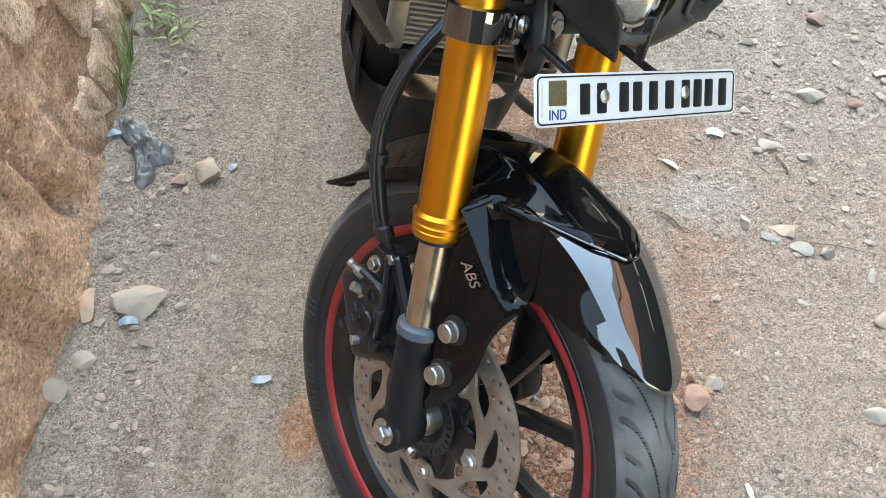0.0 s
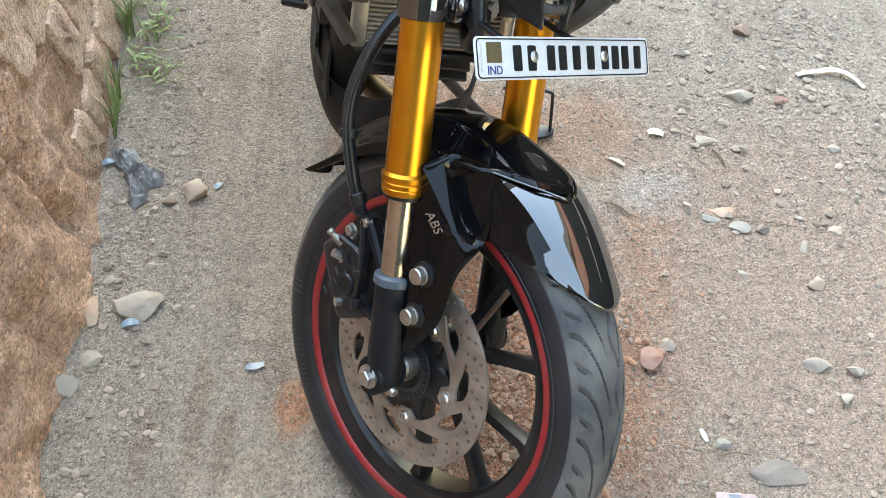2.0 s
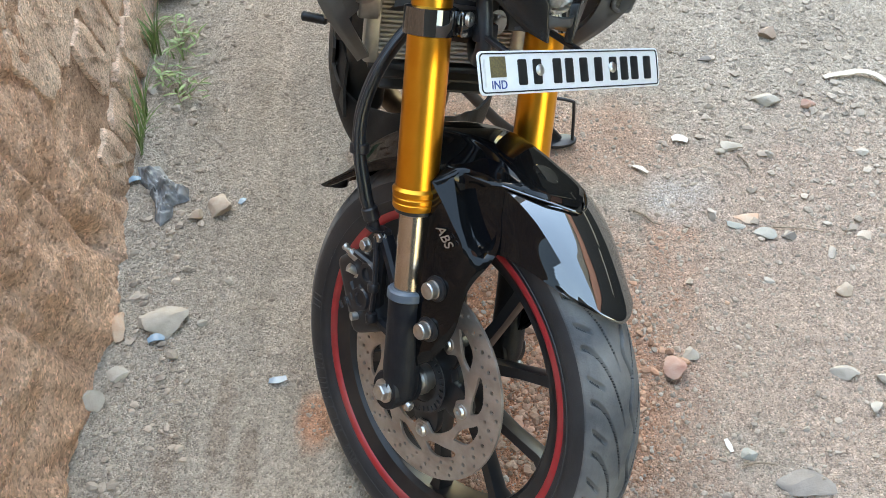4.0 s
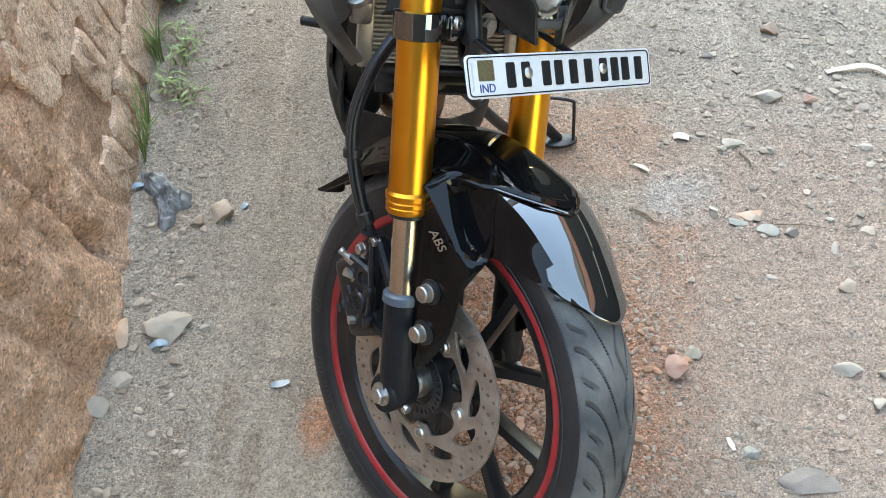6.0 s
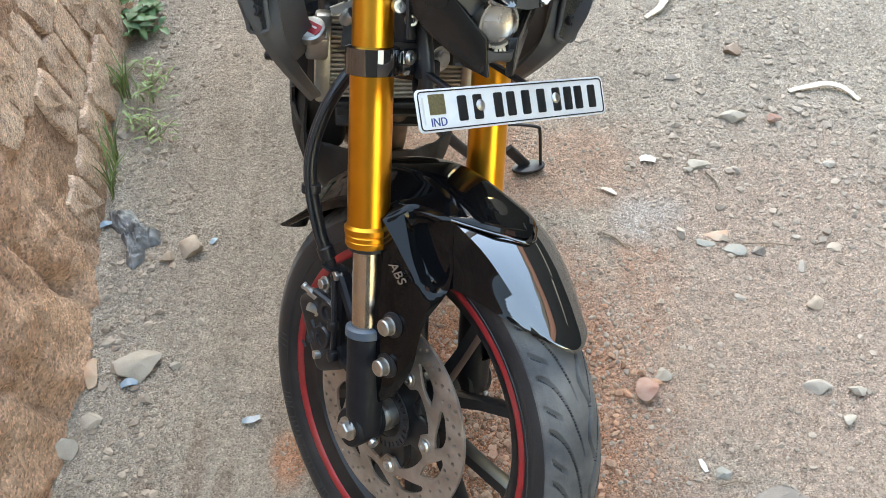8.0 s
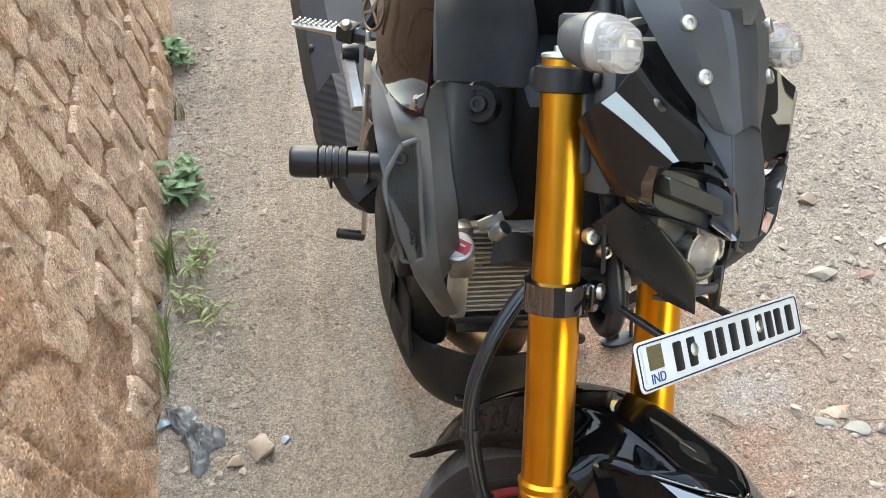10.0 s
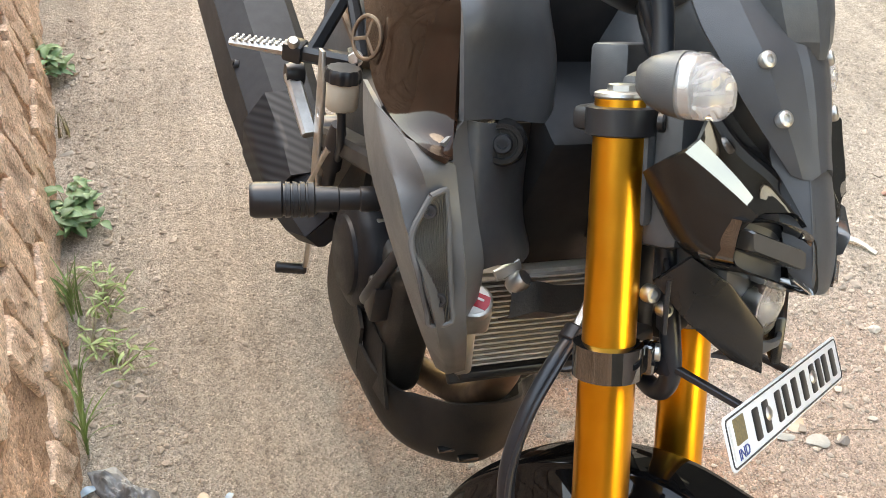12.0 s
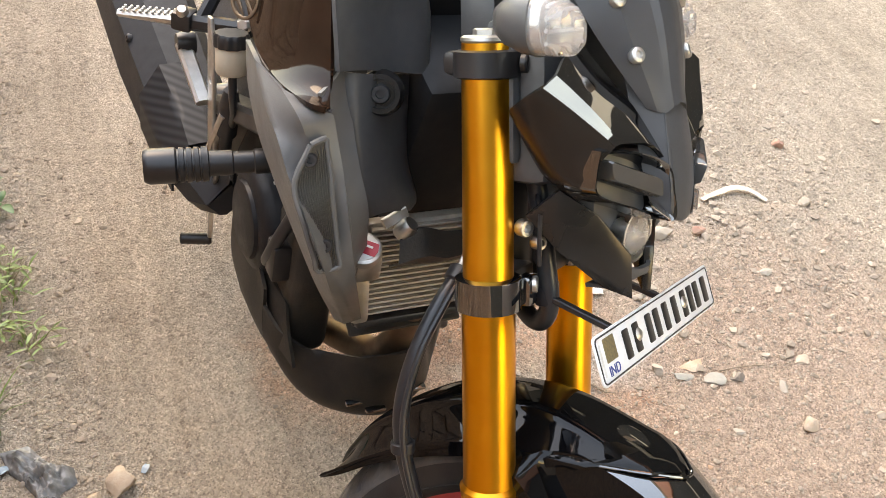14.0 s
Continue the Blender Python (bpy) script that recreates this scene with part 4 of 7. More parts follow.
part("sensor_cable", hose([(-0.096, 0.078, 0.205), (-0.122, 0.073, 0.240), (-0.133, 0.078, 0.300), (-0.133, 0.076, 0.350), (-0.120, 0.064, 0.405), (-0.094, 0.050, 0.450), (-0.060, 0.045, 0.478)], 0.0034, 8), hose_mat, brake_hose, "thin black sensor cable", S)
part("hose_tie", turned((-0.122, 0.086, 0.296), (-0.122, 0.086, 0.308), [(0, 0.0115), (0.1, 0.0125), (0.9, 0.0125), (1, 0.0115)], 20), satin, brake_hose, "", S)
part("hose_ferrule", turned((-0.100, 0.071, 0.196), (-0.112, 0.078, 0.236), [(0, 0.0075), (0.3, 0.0075), (0.35, 0.011), (0.7, 0.011), (0.75, 0.0085), (1, 0.0085)], 20), satin, brake_hose, "", S)
part("hose_bracket", flat([rounded(0.034, 0.016, 0.004)], 0.003, 0.0005), satin, brake_hose, "", S @ pose(-0.098, 0.068, 0.196, 12, 10, 0))
part("caliper_hose", hose([(-0.098, 0.070, 0.200), (-0.102, 0.064, 0.170), (-0.104, 0.060, 0.120), (-0.100, 0.068, 0.075), (-0.095, 0.078, 0.058)], 0.0036, 8), hose_mat, brake_hose, "", S)
for z in (0.118, 0.075):
    part("cable_clip", turned((-0.104, 0.062, z - 0.006), (-0.104, 0.062, z + 0.006), [(0, 0.007), (0.2, 0.008), (0.8, 0.008), (1, 0.007)], 16), satin, brake_hose, "", S)
part("hose_union", bar((-0.055, 0.055, 0.468), (-0.020, 0.052, 0.505), 0.012, 0.012, (0, 1, 0), 0.003), alloy, brake_hose, "", S)
part("hose_clip", turned((-0.062, 0.056, 0.462), (-0.050, 0.053, 0.474), [(0, 0.0125), (0.1, 0.014), (0.9, 0.014), (1, 0.0125)], 18), satin, brake_hose, "", S)

# ---------------------------------------------------------------- number plate on its stays
PL = S @ Matrix.Translation((0.0010, -0.1383, 0.4344)) @ Matrix.Rotation(radians(-3.2), 4, "Z") @ Matrix.Rotation(radians(90 - 18), 4, "X") @ Matrix.Rotation(radians(-0.8), 4, "Z") @ Matrix.Diagonal((1.045, 1.035, 1, 1))
plate = part("number_plate", flat([rounded(0.286, 0.0445, 0.006)], 0.0016, 0.0004), white_plate, bike, "white plate with a row of black bars", PL)
rim_o, rim_i = rounded(0.281, 0.0405, 0.005), rounded(0.2785, 0.0380, 0.004)
part("plate_border", flat([rim_o, rim_i[::-1]], 0.0008, 0), black_ink, plate, "", PL @ Matrix.Translation((0, 0, 0.0011)))
# black bars stand where the registration is
xs_bars = [-0.082, -0.060, -0.030, -0.011, 0.012, 0.036, 0.061, 0.080, 0.098, 0.121]
for x in xs_bars:
    part("plate_bar", flat([rounded(0.0125, 0.0265, 0.002, cx=x)], 0.0010, 0.0002), black_ink, plate, "", PL @ Matrix.Translation((0, 0, 0.0013)))
part("plate_foil", flat([rounded(0.0215, 0.021, 0.001, cx=-0.116, cy=0.006)], 0.0006, 0), hologram, plate, "square foil sticker", PL @ Matrix.Translation((0, 0, 0.0012)))
part("plate_bar", flat([rounded(0.0022, 0.028, 0.0006, cx=-0.1345)], 0.0005, 0), label_white, plate, "", PL @ Matrix.Translation((0, 0, 0.0011)))
bm = lettering("IND", 0.0125, 0.0003)
part("plate_text", bm, blue_ink, plate, "blue country letters", PL @ Matrix.Translation((-0.116, -0.0125, 0.0012)))
for x in (-0.0565, 0.0595):
    part("rivet", turned((x, 0.0015, 0.0008), (x, 0.0015, 0.0045), [(0, 0.0062), (0.3, 0.0062), (0.6, 0.005), (1, 0.003)], 20), steel, plate, "", PL)
    part("plate_stay", bar((x * 1.1, -0.133, 0.432), (x * 1.0, -0.028, 0.466), 0.009, 0.006, (0, 0, 1), 0.001), satin, plate, "black flat stay", S)


# ---------------------------------------------------------------- headlight unit, carried by the fork
# the lamp's own frame: x to the bike's left, y to the rear, z up the fork
H = S @ Matrix.Translation((-0.02, -0.15, 0)) @ Matrix.Rotation(radians(-10), 4, "Z")


def both(pts):
    """A row given from the right edge to the middle, mirrored to the left edge."""
    return pts + [(-x, y, z) for x, y, z in pts[-2::-1]]


cowl = skin([both(r) for r in (
    [(-0.040, 0.034, 0.690), (-0.021, 0.010, 0.690), (-0.019, 0.008, 0.690), (0, 0.006, 0.690)],
    [(-0.038, 0.026, 0.650), (-0.021, 0.003, 0.650), (-0.019, 0.001, 0.650), (0, -0.001, 0.650)],
    [(-0.036, 0.018, 0.615), (-0.023, -0.004, 0.615), (-0.021, -0.006, 0.615), (0, -0.009, 0.615)],
    [(-0.034, 0.010, 0.580), (-0.024, -0.009, 0.580), (-0.022, -0.011, 0.580), (0, -0.014, 0.580)],
    [(-0.028, 0.006, 0.556), (-0.022, -0.010, 0.556), (-0.020, -0.012, 0.556), (0, -0.015, 0.556)],
    [(-0.020, 0.006, 0.545), (-0.018, -0.009, 0.543), (-0.016, -0.011, 0.543), (0, -0.013, 0.541)])], 0.004, visor_grey, "headlight_cowl", bike, "charcoal satin headlight cowl with a centre ridge", H, 2, (("c", 1), ("c", 5)), (0, 0.15, 0.62))
visor = skin([both(r) for r in (
    [(-0.085, 0.092, 0.800), (-0.060, 0.066, 0.800), (-0.030, 0.052, 0.800), (-0.022, 0.050, 0.800), (0, 0.048, 0.800)],
    [(-0.086, 0.074, 0.765), (-0.061, 0.044, 0.765), (-0.026, 0.029, 0.765), (-0.019, 0.025, 0.765), (0, 0.023, 0.765)],
    [(-0.080, 0.058, 0.738), (-0.0588, 0.029, 0.738), (-0.024, 0.017, 0.738), (-0.017, 0.012, 0.738), (0, 0.010, 0.738)],
    [(-0.066, 0.040, 0.702), (-0.050, 0.018, 0.702), (-0.021, 0.008, 0.702), (-0.015, 0.004, 0.702), (0, 0.002, 0.702)],
    [(-0.046, 0.022, 0.666), (-0.036, 0.009, 0.666), (-0.019, 0.002, 0.666), (-0.013, -0.001, 0.666), (0, -0.003, 0.666)],
    [(-0.031, 0.012, 0.644), (-0.026, 0.004, 0.641), (-0.020, -0.002, 0.640), (-0.012, -0.005, 0.645), (0, -0.006, 0.648)])], 0.005, visor_grey, "visor", cowl, "dark grey matte visor plate with round bolts", H, 2, (("c", 1), ("c", 2), ("c", 3), ("c", 5), ("c", 6), ("c", 7)), (0, 0.15, 0.72), 14)
for s in (-1, 1):
    for p, d in (((0.0588, 0.0285, 0.738), (0.45, -1, 0.35)), ((0.0473, 0.0150, 0.691), (0.45, -1, 0.35))):
        q = Vector((p[0] * s, p[1], p[2]))
        dd = Vector((d[0] * s, d[1], d[2])).normalized()
        part("visor_bolt", turned(q - dd * 0.004, q + dd * 0.0045, [(0, 0.0066), (0.6, 0.0076), (0.85, 0.0068), (1, 0.0047), (1, 0.0033), (0.7, 0.0030)], 22), alloy, visor, "silver round visor bolt", H)
bm = bm_new()
loft(bm, [both([(-0.052 * k, 0.10, z0 + 0.012), (-0.046 * k, y0 + 0.022, z0), (-0.020 * k, y0 + 0.003, z0), (0, y0, z0)]) for k, y0, z0 in ((0.30, 0.006, 0.738), (0.62, 0.004, 0.752), (0.85, 0.006, 0.775), (1.0, 0.014, 0.815), (1.0, 0.030, 0.838), (0.9, 0.050, 0.846))])
part("meter_hood", bm, matte, cowl, "matte black meter hood", H, 20)

for s in (-1, 1):
    f = lambda rows: [[(-x * s, y, z) for x, y, z in r] for r in rows]
    # brow: a flat strip under a hollow upper panel
    brow = skin(f([[(-0.145, 0.046, 0.669), (-0.1266, 0.0354, 0.654), (-0.1064, 0.0232, 0.636), (-0.0864, 0.0108, 0.617)],
                   [(-0.1327, 0.0409, 0.6786), (-0.1151, 0.0308, 0.6613), (-0.0977, 0.0195, 0.6418), (-0.0798, 0.0085, 0.619)],
                   [(-0.100, 0.050, 0.699), (-0.082, 0.038, 0.675), (-0.063, 0.022, 0.648), (-0.044, 0.000, 0.615)],
                   [(-0.074, 0.060, 0.709), (-0.056, 0.044, 0.679), (-0.040, 0.020, 0.646), (-0.023, -0.004, 0.600)]]),
                0.004, gloss, "headlight_brow", cowl, "gloss black headlight brow", H, 2, (("r", 1),), (0, 0.15, 0.60), 20)
    skin(f([[(-0.145, 0.046, 0.669), (-0.1266, 0.0354, 0.654), (-0.1064, 0.0232, 0.636), (-0.0864, 0.0108, 0.617)],
            [(-0.138, 0.072, 0.658), (-0.124, 0.062, 0.630), (-0.108, 0.050, 0.604), (-0.098, 0.034, 0.588)],
            [(-0.118, 0.100, 0.645), (-0.104, 0.090, 0.612), (-0.094, 0.074, 0.584), (-0.086, 0.048, 0.570)],
            [(-0.080, 0.112, 0.645), (-0.074, 0.104, 0.610), (-0.070, 0.090, 0.580), (-0.068, 0.066, 0.564)]]), 0.004, cheek_mat, "headlight_cheek", cowl, "gloss black headlight side", H, 2, (), (0, 0.12, 0.62))
    # frame round the running light, and its recess
    outer = [(-0.099, 0.018, 0.614), (-0.064, 0.006, 0.611), (-0.026, -0.009, 0.596), (-0.019, -0.0135, 0.570), (-0.018, -0.013, 0.543), (-0.052, 0.006, 0.556), (-0.088, 0.025, 0.572), (-0.099, 0.022, 0.592)]
    mid = Vector((-0.058, 0.008, 0.582))
    ring = lambda k, dy: [tuple(Vector((-(mid.x + (Vector(q).x - mid.x) * k) * s, mid.y + (Vector(q).y - mid.y) * k + dy, mid.z + (Vector(q).z - mid.z) * k))) for q in spline_row(outer + outer[:1], 5)[:-1]]
    frame_ring = part("light_frame", loft(bm_new(), [ring(1.02, 0.030), ring(1.0, 0.004), ring(0.985, 0.0), ring(0.90, 0.002), ring(0.86, 0.008), ring(0.80, 0.030)], True, False), gloss, cowl, "gloss black frame of the running light", H)
    part("light_recess", loft(bm_new(), [ring(0.84, 0.026), ring(0.84, 0.032)]), matte, frame_ring, "", H)
    a0, a1, b0, b1 = (Vector(q) for q in ((-0.090, 0.012, 0.606), (-0.083, 0.013, 0.586), (-0.046, -0.014, 0.587), (-0.036, -0.010, 0.566)))
    bm = bm_new()
    rows_ = []
    for t_ in (0.0, 0.05, 0.5, 0.94, 1.0):
        hi, lo = a0.lerp(b0, t_), a1.lerp(b1, t_)
        k = 0.78 if t_ in (0.0, 1.0) else 1.0
        c_ = (hi + lo) / 2
        rows_.append([(-v.x * s, v.y, v.z) for v in (c_ + (hi - c_) * k * 0.8, c_ + (hi - c_) * k + Vector((0, 0.004, 0)), c_ + (hi - c_) * k + Vector((0.003, 0.026, 0)), c_ + (lo - c_) * k + Vector((0.003, 0.026, 0)), c_ + (lo - c_) * k + Vector((0, 0.004, 0)), c_ + (lo - c_) * k * 0.8)])
    loft(bm, rows_)
    part("running_light", bm, smoked_light, frame_ring, "smoked running light", H, 30)
    part("light_glint", bar((0.044 * s, -0.002, 0.562), (0.024 * s, -0.010, 0.548), 0.010, 0.002, (0, -0.6, 1), 0.0006), reflector, frame_ring, "", H)
    # chin fin
    bm = bm_new()
    o = [(-0.0900, 0.0640, 0.574), (-0.0573, 0.0430, 0.548), (-0.0225, 0.0268, 0.506), (-0.0185, 0.0266, 0.462), (-0.0386, 0.0460, 0.474), (-0.0720, 0.0728, 0.510), (-0.0980, 0.0953, 0.548)]
    i_ = [(x + 0.008, y + 0.006, z) for x, y, z in o]
    loft(bm, [[(-x * s, y, z) for x, y, z in o], [(-x * s, y, z) for x, y, z in i_]])
    bmesh.ops.bevel(bm, geom=bm.edges[:], offset=0.0012, segments=2, profile=0.5, affect="EDGES")
    part("chin_fin", bm, cheek_mat, cowl, "matte black chin fin", H)
part("lamp_housing", box((0, 0.085, 0.560), (0.120, 0.080, 0.070), 0.012), matte, cowl, "black lamp housing", H)
part("lamp_back", box((0, 0.112, 0.650), (0.190, 0.070, 0.150), 0.012), matte, cowl, "", H)
part("lamp_side", box((-0.098, 0.128, 0.650), (0.016, 0.050, 0.110), 0.006), matte, cowl, "", H)
skin([both(r) for r in ([(-0.030, 0.036, 0.498), (-0.014, 0.026, 0.491), (0, 0.024, 0.490)], [(-0.028, 0.040, 0.474), (-0.014, 0.032, 0.478), (0, 0.030, 0.480)], [(-0.032, 0.070, 0.470), (-0.014, 0.064, 0.474), (0, 0.062, 0.476)])], 0.004, matte, "chin_lip", cowl, "", H, 2, (), (0, 0.15, 0.52))
lp, ld = Vector((-0.002, 0.034, 0.521)), Vector((0, -1, -0.10)).normalized()
proj = part("projector_lamp", turned(lp - ld * 0.03, lp + ld * 0.002, [(0, 0.018), (0.5, 0.026), (1, 0.0275), (1, 0.0245), (0.7, 0.0238)], 40), reflector, cowl, "chrome-ringed projector lamp", H)
lamp_white = material("lamp_white", (0.86, 0.85, 0.84), 0.25, 0.2, (0.78, 0.77, 0.76), 80)
bm = turned(lp - ld * 0.012, lp + ld * 0.010, [(0, 0.0235), (0.40, 0.0235), (0.62, 0.0205), (0.82, 0.0145), (0.94, 0.008), (1, 0.003)], 40)
part("projector_lens", bm, milky, proj, "round milky glass lens", H)
part("projector_bowl", turned(lp - ld * 0.024, lp - ld * 0.0125, [(0, 0.006), (0.4, 0.018), (1, 0.0235)], 32), lamp_white, proj, "", H)

# turn signals
for s in (-1, 1):
    def ell(y, a, c, dz=0.0, n_=28, sq=2.4):
        out = []
        for k in range(n_):
            t = 2 * math.pi * k / n_
            cx, cz = math.cos(t), math.sin(t)
            out.append((s * 0.160 + a * math.copysign(abs(cx) ** (2 / sq), cx), y, 0.720 + dz + c * math.copysign(abs(cz) ** (2 / sq), cz)))
        return out
    bm = loft(bm_new(), [ell(-0.040, 0.004, 0.004, 0.004), ell(-0.043, 0.013, 0.012, 0.003), ell(-0.052, 0.022, 0.019, 0.002), ell(-0.066, 0.028, 0.024, 0.001), ell(-0.080, 0.031, 0.026), ell(-0.082, 0.028, 0.023)])
    sig = part("turn_signal", bm, matte, bike, "bullet-shaped turn signal with a clear lens", S)
    bm = loft(bm_new(), [ell(-0.0805, 0.0300, 0.0250), ell(-0.092, 0.0292, 0.0242, -0.001, 28, 2.8), ell(-0.106, 0.0240, 0.0190, -0.006, 28, 3.2), ell(-0.113, 0.014, 0.011, -0.007, 28, 3.2)])
    part("signal_lens", bm, milky, sig, "clear faceted signal lens", S, 20)
    bm = loft(bm_new(), [ell(-0.0825, 0.0285, 0.0235), ell(-0.090, 0.0270, 0.0220), ell(-0.086, 0.018, 0.015), ell(-0.0835, 0.008, 0.006)])
    part("signal_reflector", bm, reflector, sig, "", S)
    for k in range(4):
        part("lens_rib", bar((s * 0.160 - 0.022, -0.094, 0.706 + 0.009 * k), (s * 0.160 + 0.022, -0.094, 0.706 + 0.009 * k), 0.003, 0.003, (0, 1, 0), 0.0006), lamp_white, sig, "", S)
    part("signal_stalk", bar((s * 0.136, -0.050, 0.722), (s * 0.070, -0.060, 0.735), 0.016, 0.020, (0, 1, 0), 0.005), matte, sig, "", S)

# top yoke, riser and cables
part("handlebar_riser", box((0.0, 0.046, 0.722), (0.060, 0.040, 0.052), 0.006), matte, bike, "black handlebar riser", S)
part("handlebar", hose([(-0.36, 0.10, 0.83), (-0.22, 0.055, 0.83), (-0.10, 0.03, 0.80), (0, 0.03, 0.785), (0.10, 0.03, 0.80), (0.22, 0.055, 0.83), (0.36, 0.10, 0.83)], 0.0125, 14), satin, bike, "black tubular handlebar", S)
part("control_hose", hose([(-0.090, 0.01, 0.86), (-0.070, -0.016, 0.80), (-0.069, -0.024, 0.70), (-0.070, -0.027, 0.63), (-0.064, -0.036, 0.56), (-0.057, -0.042, 0.49), (-0.054, -0.044, 0.452), (-0.048, -0.034, 0.432), (-0.036, -0.016, 0.430), (-0.02, 0.004, 0.44)], 0.0098, 14), hose_mat, bike, "thick black control hose beside the fork", S)
part("hose_sleeve", turned((-0.0695, -0.030, 0.606), (-0.0675, -0.033, 0.592), [(0, 0.0112), (0.1, 0.0124), (0.9, 0.0124), (1, 0.0112)], 22), satin, bike, "", S)
for k, (dx, dy) in enumerate(((0.0, 0.0), (0.016, 0.010), (0.03, 0.0))):
    part("cable", hose([(-0.060 + dx, 0.03 + dy, 0.90), (-0.050 + dx, 0.010 + dy, 0.80), (-0.038 + dx * 0.6, -0.005 + dy, 0.745), (-0.020, -0.015, 0.70), (-0.015, -0.02, 0.62)], 0.006, 10), hose_mat, bike, "black control cable", S)
for p, r in (((-0.063, -0.060, 0.530), 0.0095), ((-0.090, -0.030, 0.535), 0.0085), ((-0.080, -0.040, 0.520), 0.007)):
    part("bracket_bolt", allen(p, (-0.5, -1, 0), r, 0.010), alloy, bike, "", S)
part("lamp_bracket", flat([[(-0.02, -0.03), (0.02, -0.035), (0.025, 0.02), (0.0, 0.035), (-0.025, 0.02)]], 0.004, 0.001), satin, bike, "", S @ pose(-0.075, -0.040, 0.530, 90, 0, 30))
part("stay_mount", box((-0.050, -0.040, 0.462), (0.030, 0.016, 0.022), 0.004), casting, bike, "", S)
part("horn_bolt", hexbolt((-0.010, -0.020, 0.470), (0, -1, 0), 0.010, 0.008, 1.5), steel, bike, "", S)


# ---------------------------------------------------------------- tank, shrouds and neck, in the bike's frame
def mirror_rows(rows, dx=0.0):
    return [[(-x + dx, y, z) for x, y, z in r] for r in rows]


NECK = [[(-0.1608, 0.1080, 0.8534), (-0.1453, 0.1000, 0.8548), (-0.1193, 0.1100, 0.8464), (-0.0884, 0.1300, 0.8341), (-0.0482, 0.1680, 0.8111), (-0.0362, 0.2180, 0.7991)],
        [(-0.1602, 0.0920, 0.8162), (-0.1462, 0.0830, 0.8190), (-0.1232, 0.0920, 0.8096), (-0.0945, 0.1100, 0.7950), (-0.0568, 0.1450, 0.7675), (-0.0448, 0.1950, 0.7555)],
        [(-0.1555, 0.0780, 0.7732), (-0.1412, 0.0690, 0.7761), (-0.1199, 0.0770, 0.7663), (-0.0921, 0.0940, 0.7499), (-0.0547, 0.1280, 0.7199), (-0.0427, 0.1780, 0.7079)],
        [(-0.1475, 0.0700, 0.7315), (-0.1333, 0.0600, 0.7352), (-0.1108, 0.0660, 0.7266), (-0.0824, 0.0810, 0.7116), (-0.0461, 0.1100, 0.6861), (-0.0341, 0.1600, 0.6741)],
        [(-0.1344, 0.0700, 0.6920), (-0.1244, 0.0600, 0.7067), (-0.1063, 0.0640, 0.7079), (-0.0827, 0.0760, 0.6983), (-0.0549, 0.1000, 0.6794), (-0.0429, 0.1500, 0.6674)]]
BAND = [[(-0.168, 0.087, 0.865), (-0.134, 0.106, 0.854), (-0.093, 0.126, 0.839), (-0.046, 0.139, 0.828), (-0.030, 0.190, 0.820)],
        [(-0.170, 0.109, 0.914), (-0.138, 0.124, 0.906), (-0.097, 0.146, 0.893), (-0.046, 0.162, 0.884), (-0.030, 0.215, 0.875)],
        [(-0.170, 0.138, 0.954), (-0.143, 0.137, 0.955), (-0.102, 0.162, 0.943), (-0.056, 0.186, 0.933), (-0.040, 0.245, 0.925)],
        [(-0.165, 0.220, 0.990), (-0.135, 0.225, 1.010), (-0.095, 0.245, 1.010), (-0.050, 0.265, 1.000), (-0.04, 0.300, 0.995)]]
TANK_LOW = [(-0.180, 0.470, 0.880), (-0.195, 0.330, 0.861), (-0.202, 0.284, 0.838), (-0.210, 0.214, 0.825), (-0.213, 0.131, 0.834), (-0.206, 0.072, 0.846), (-0.192, 0.054, 0.847)]
TANK_TOP = [(-0.165, 0.218, 0.988), (-0.169, 0.140, 0.953), (-0.170, 0.125, 0.922), (-0.173, 0.106, 0.887), (-0.177, 0.086, 0.861), (-0.181, 0.071, 0.849), (-0.184, 0.059, 0.842)]
TANK = []
for n_, (a, b) in enumerate(zip(TANK_LOW, TANK_TOP)):
    a, b = Vector(a), Vector(b)
    swell = (0.05, 0.06, 0.06, 0.05, 0.04, 0.02, 0.0)[n_] * (b - a).length
    TANK.append([tuple(a.lerp(b, u) + Vector((-0.75, -0.45, 0.2)) * swell * math.sin(math.pi * u)) for u in (0, 0.2, 0.4, 0.6, 0.8, 1)])
SHROUD = [[(-0.200, 0.284, 0.795), (-0.222, 0.178, 0.831), (-0.218, 0.103, 0.841), (-0.184, 0.059, 0.839)],
          [(-0.210, 0.233, 0.770), (-0.230, 0.108, 0.821), (-0.216, 0.055, 0.839), (-0.179, 0.060, 0.833)],
          [(-0.210, 0.189, 0.739), (-0.230, 0.063, 0.809), (-0.207, 0.047, 0.816), (-0.176, 0.047, 0.810)],
          [(-0.205, 0.149, 0.714), (-0.225, 0.039, 0.784), (-0.196, 0.035, 0.782), (-0.173, 0.031, 0.784)],
          [(-0.195, 0.119, 0.681), (-0.219, 0.006, 0.766), (-0.186, 0.022, 0.739), (-0.170, 0.008, 0.742)],
          [(-0.180, 0.092, 0.640), (-0.207, -0.013, 0.731), (-0.181, -0.003, 0.697), (-0.160, 0.001, 0.689)],
          [(-0.165, 0.077, 0.603), (-0.178, 0.008, 0.656), (-0.160, 0.011, 0.642), (-0.140, 0.023, 0.631)],
          [(-0.120, 0.115, 0.510), (-0.125, 0.076, 0.540), (-0.118, 0.071, 0.547), (-0.110, 0.066, 0.555)]]
CORE = (0, 0.3, 0.72)
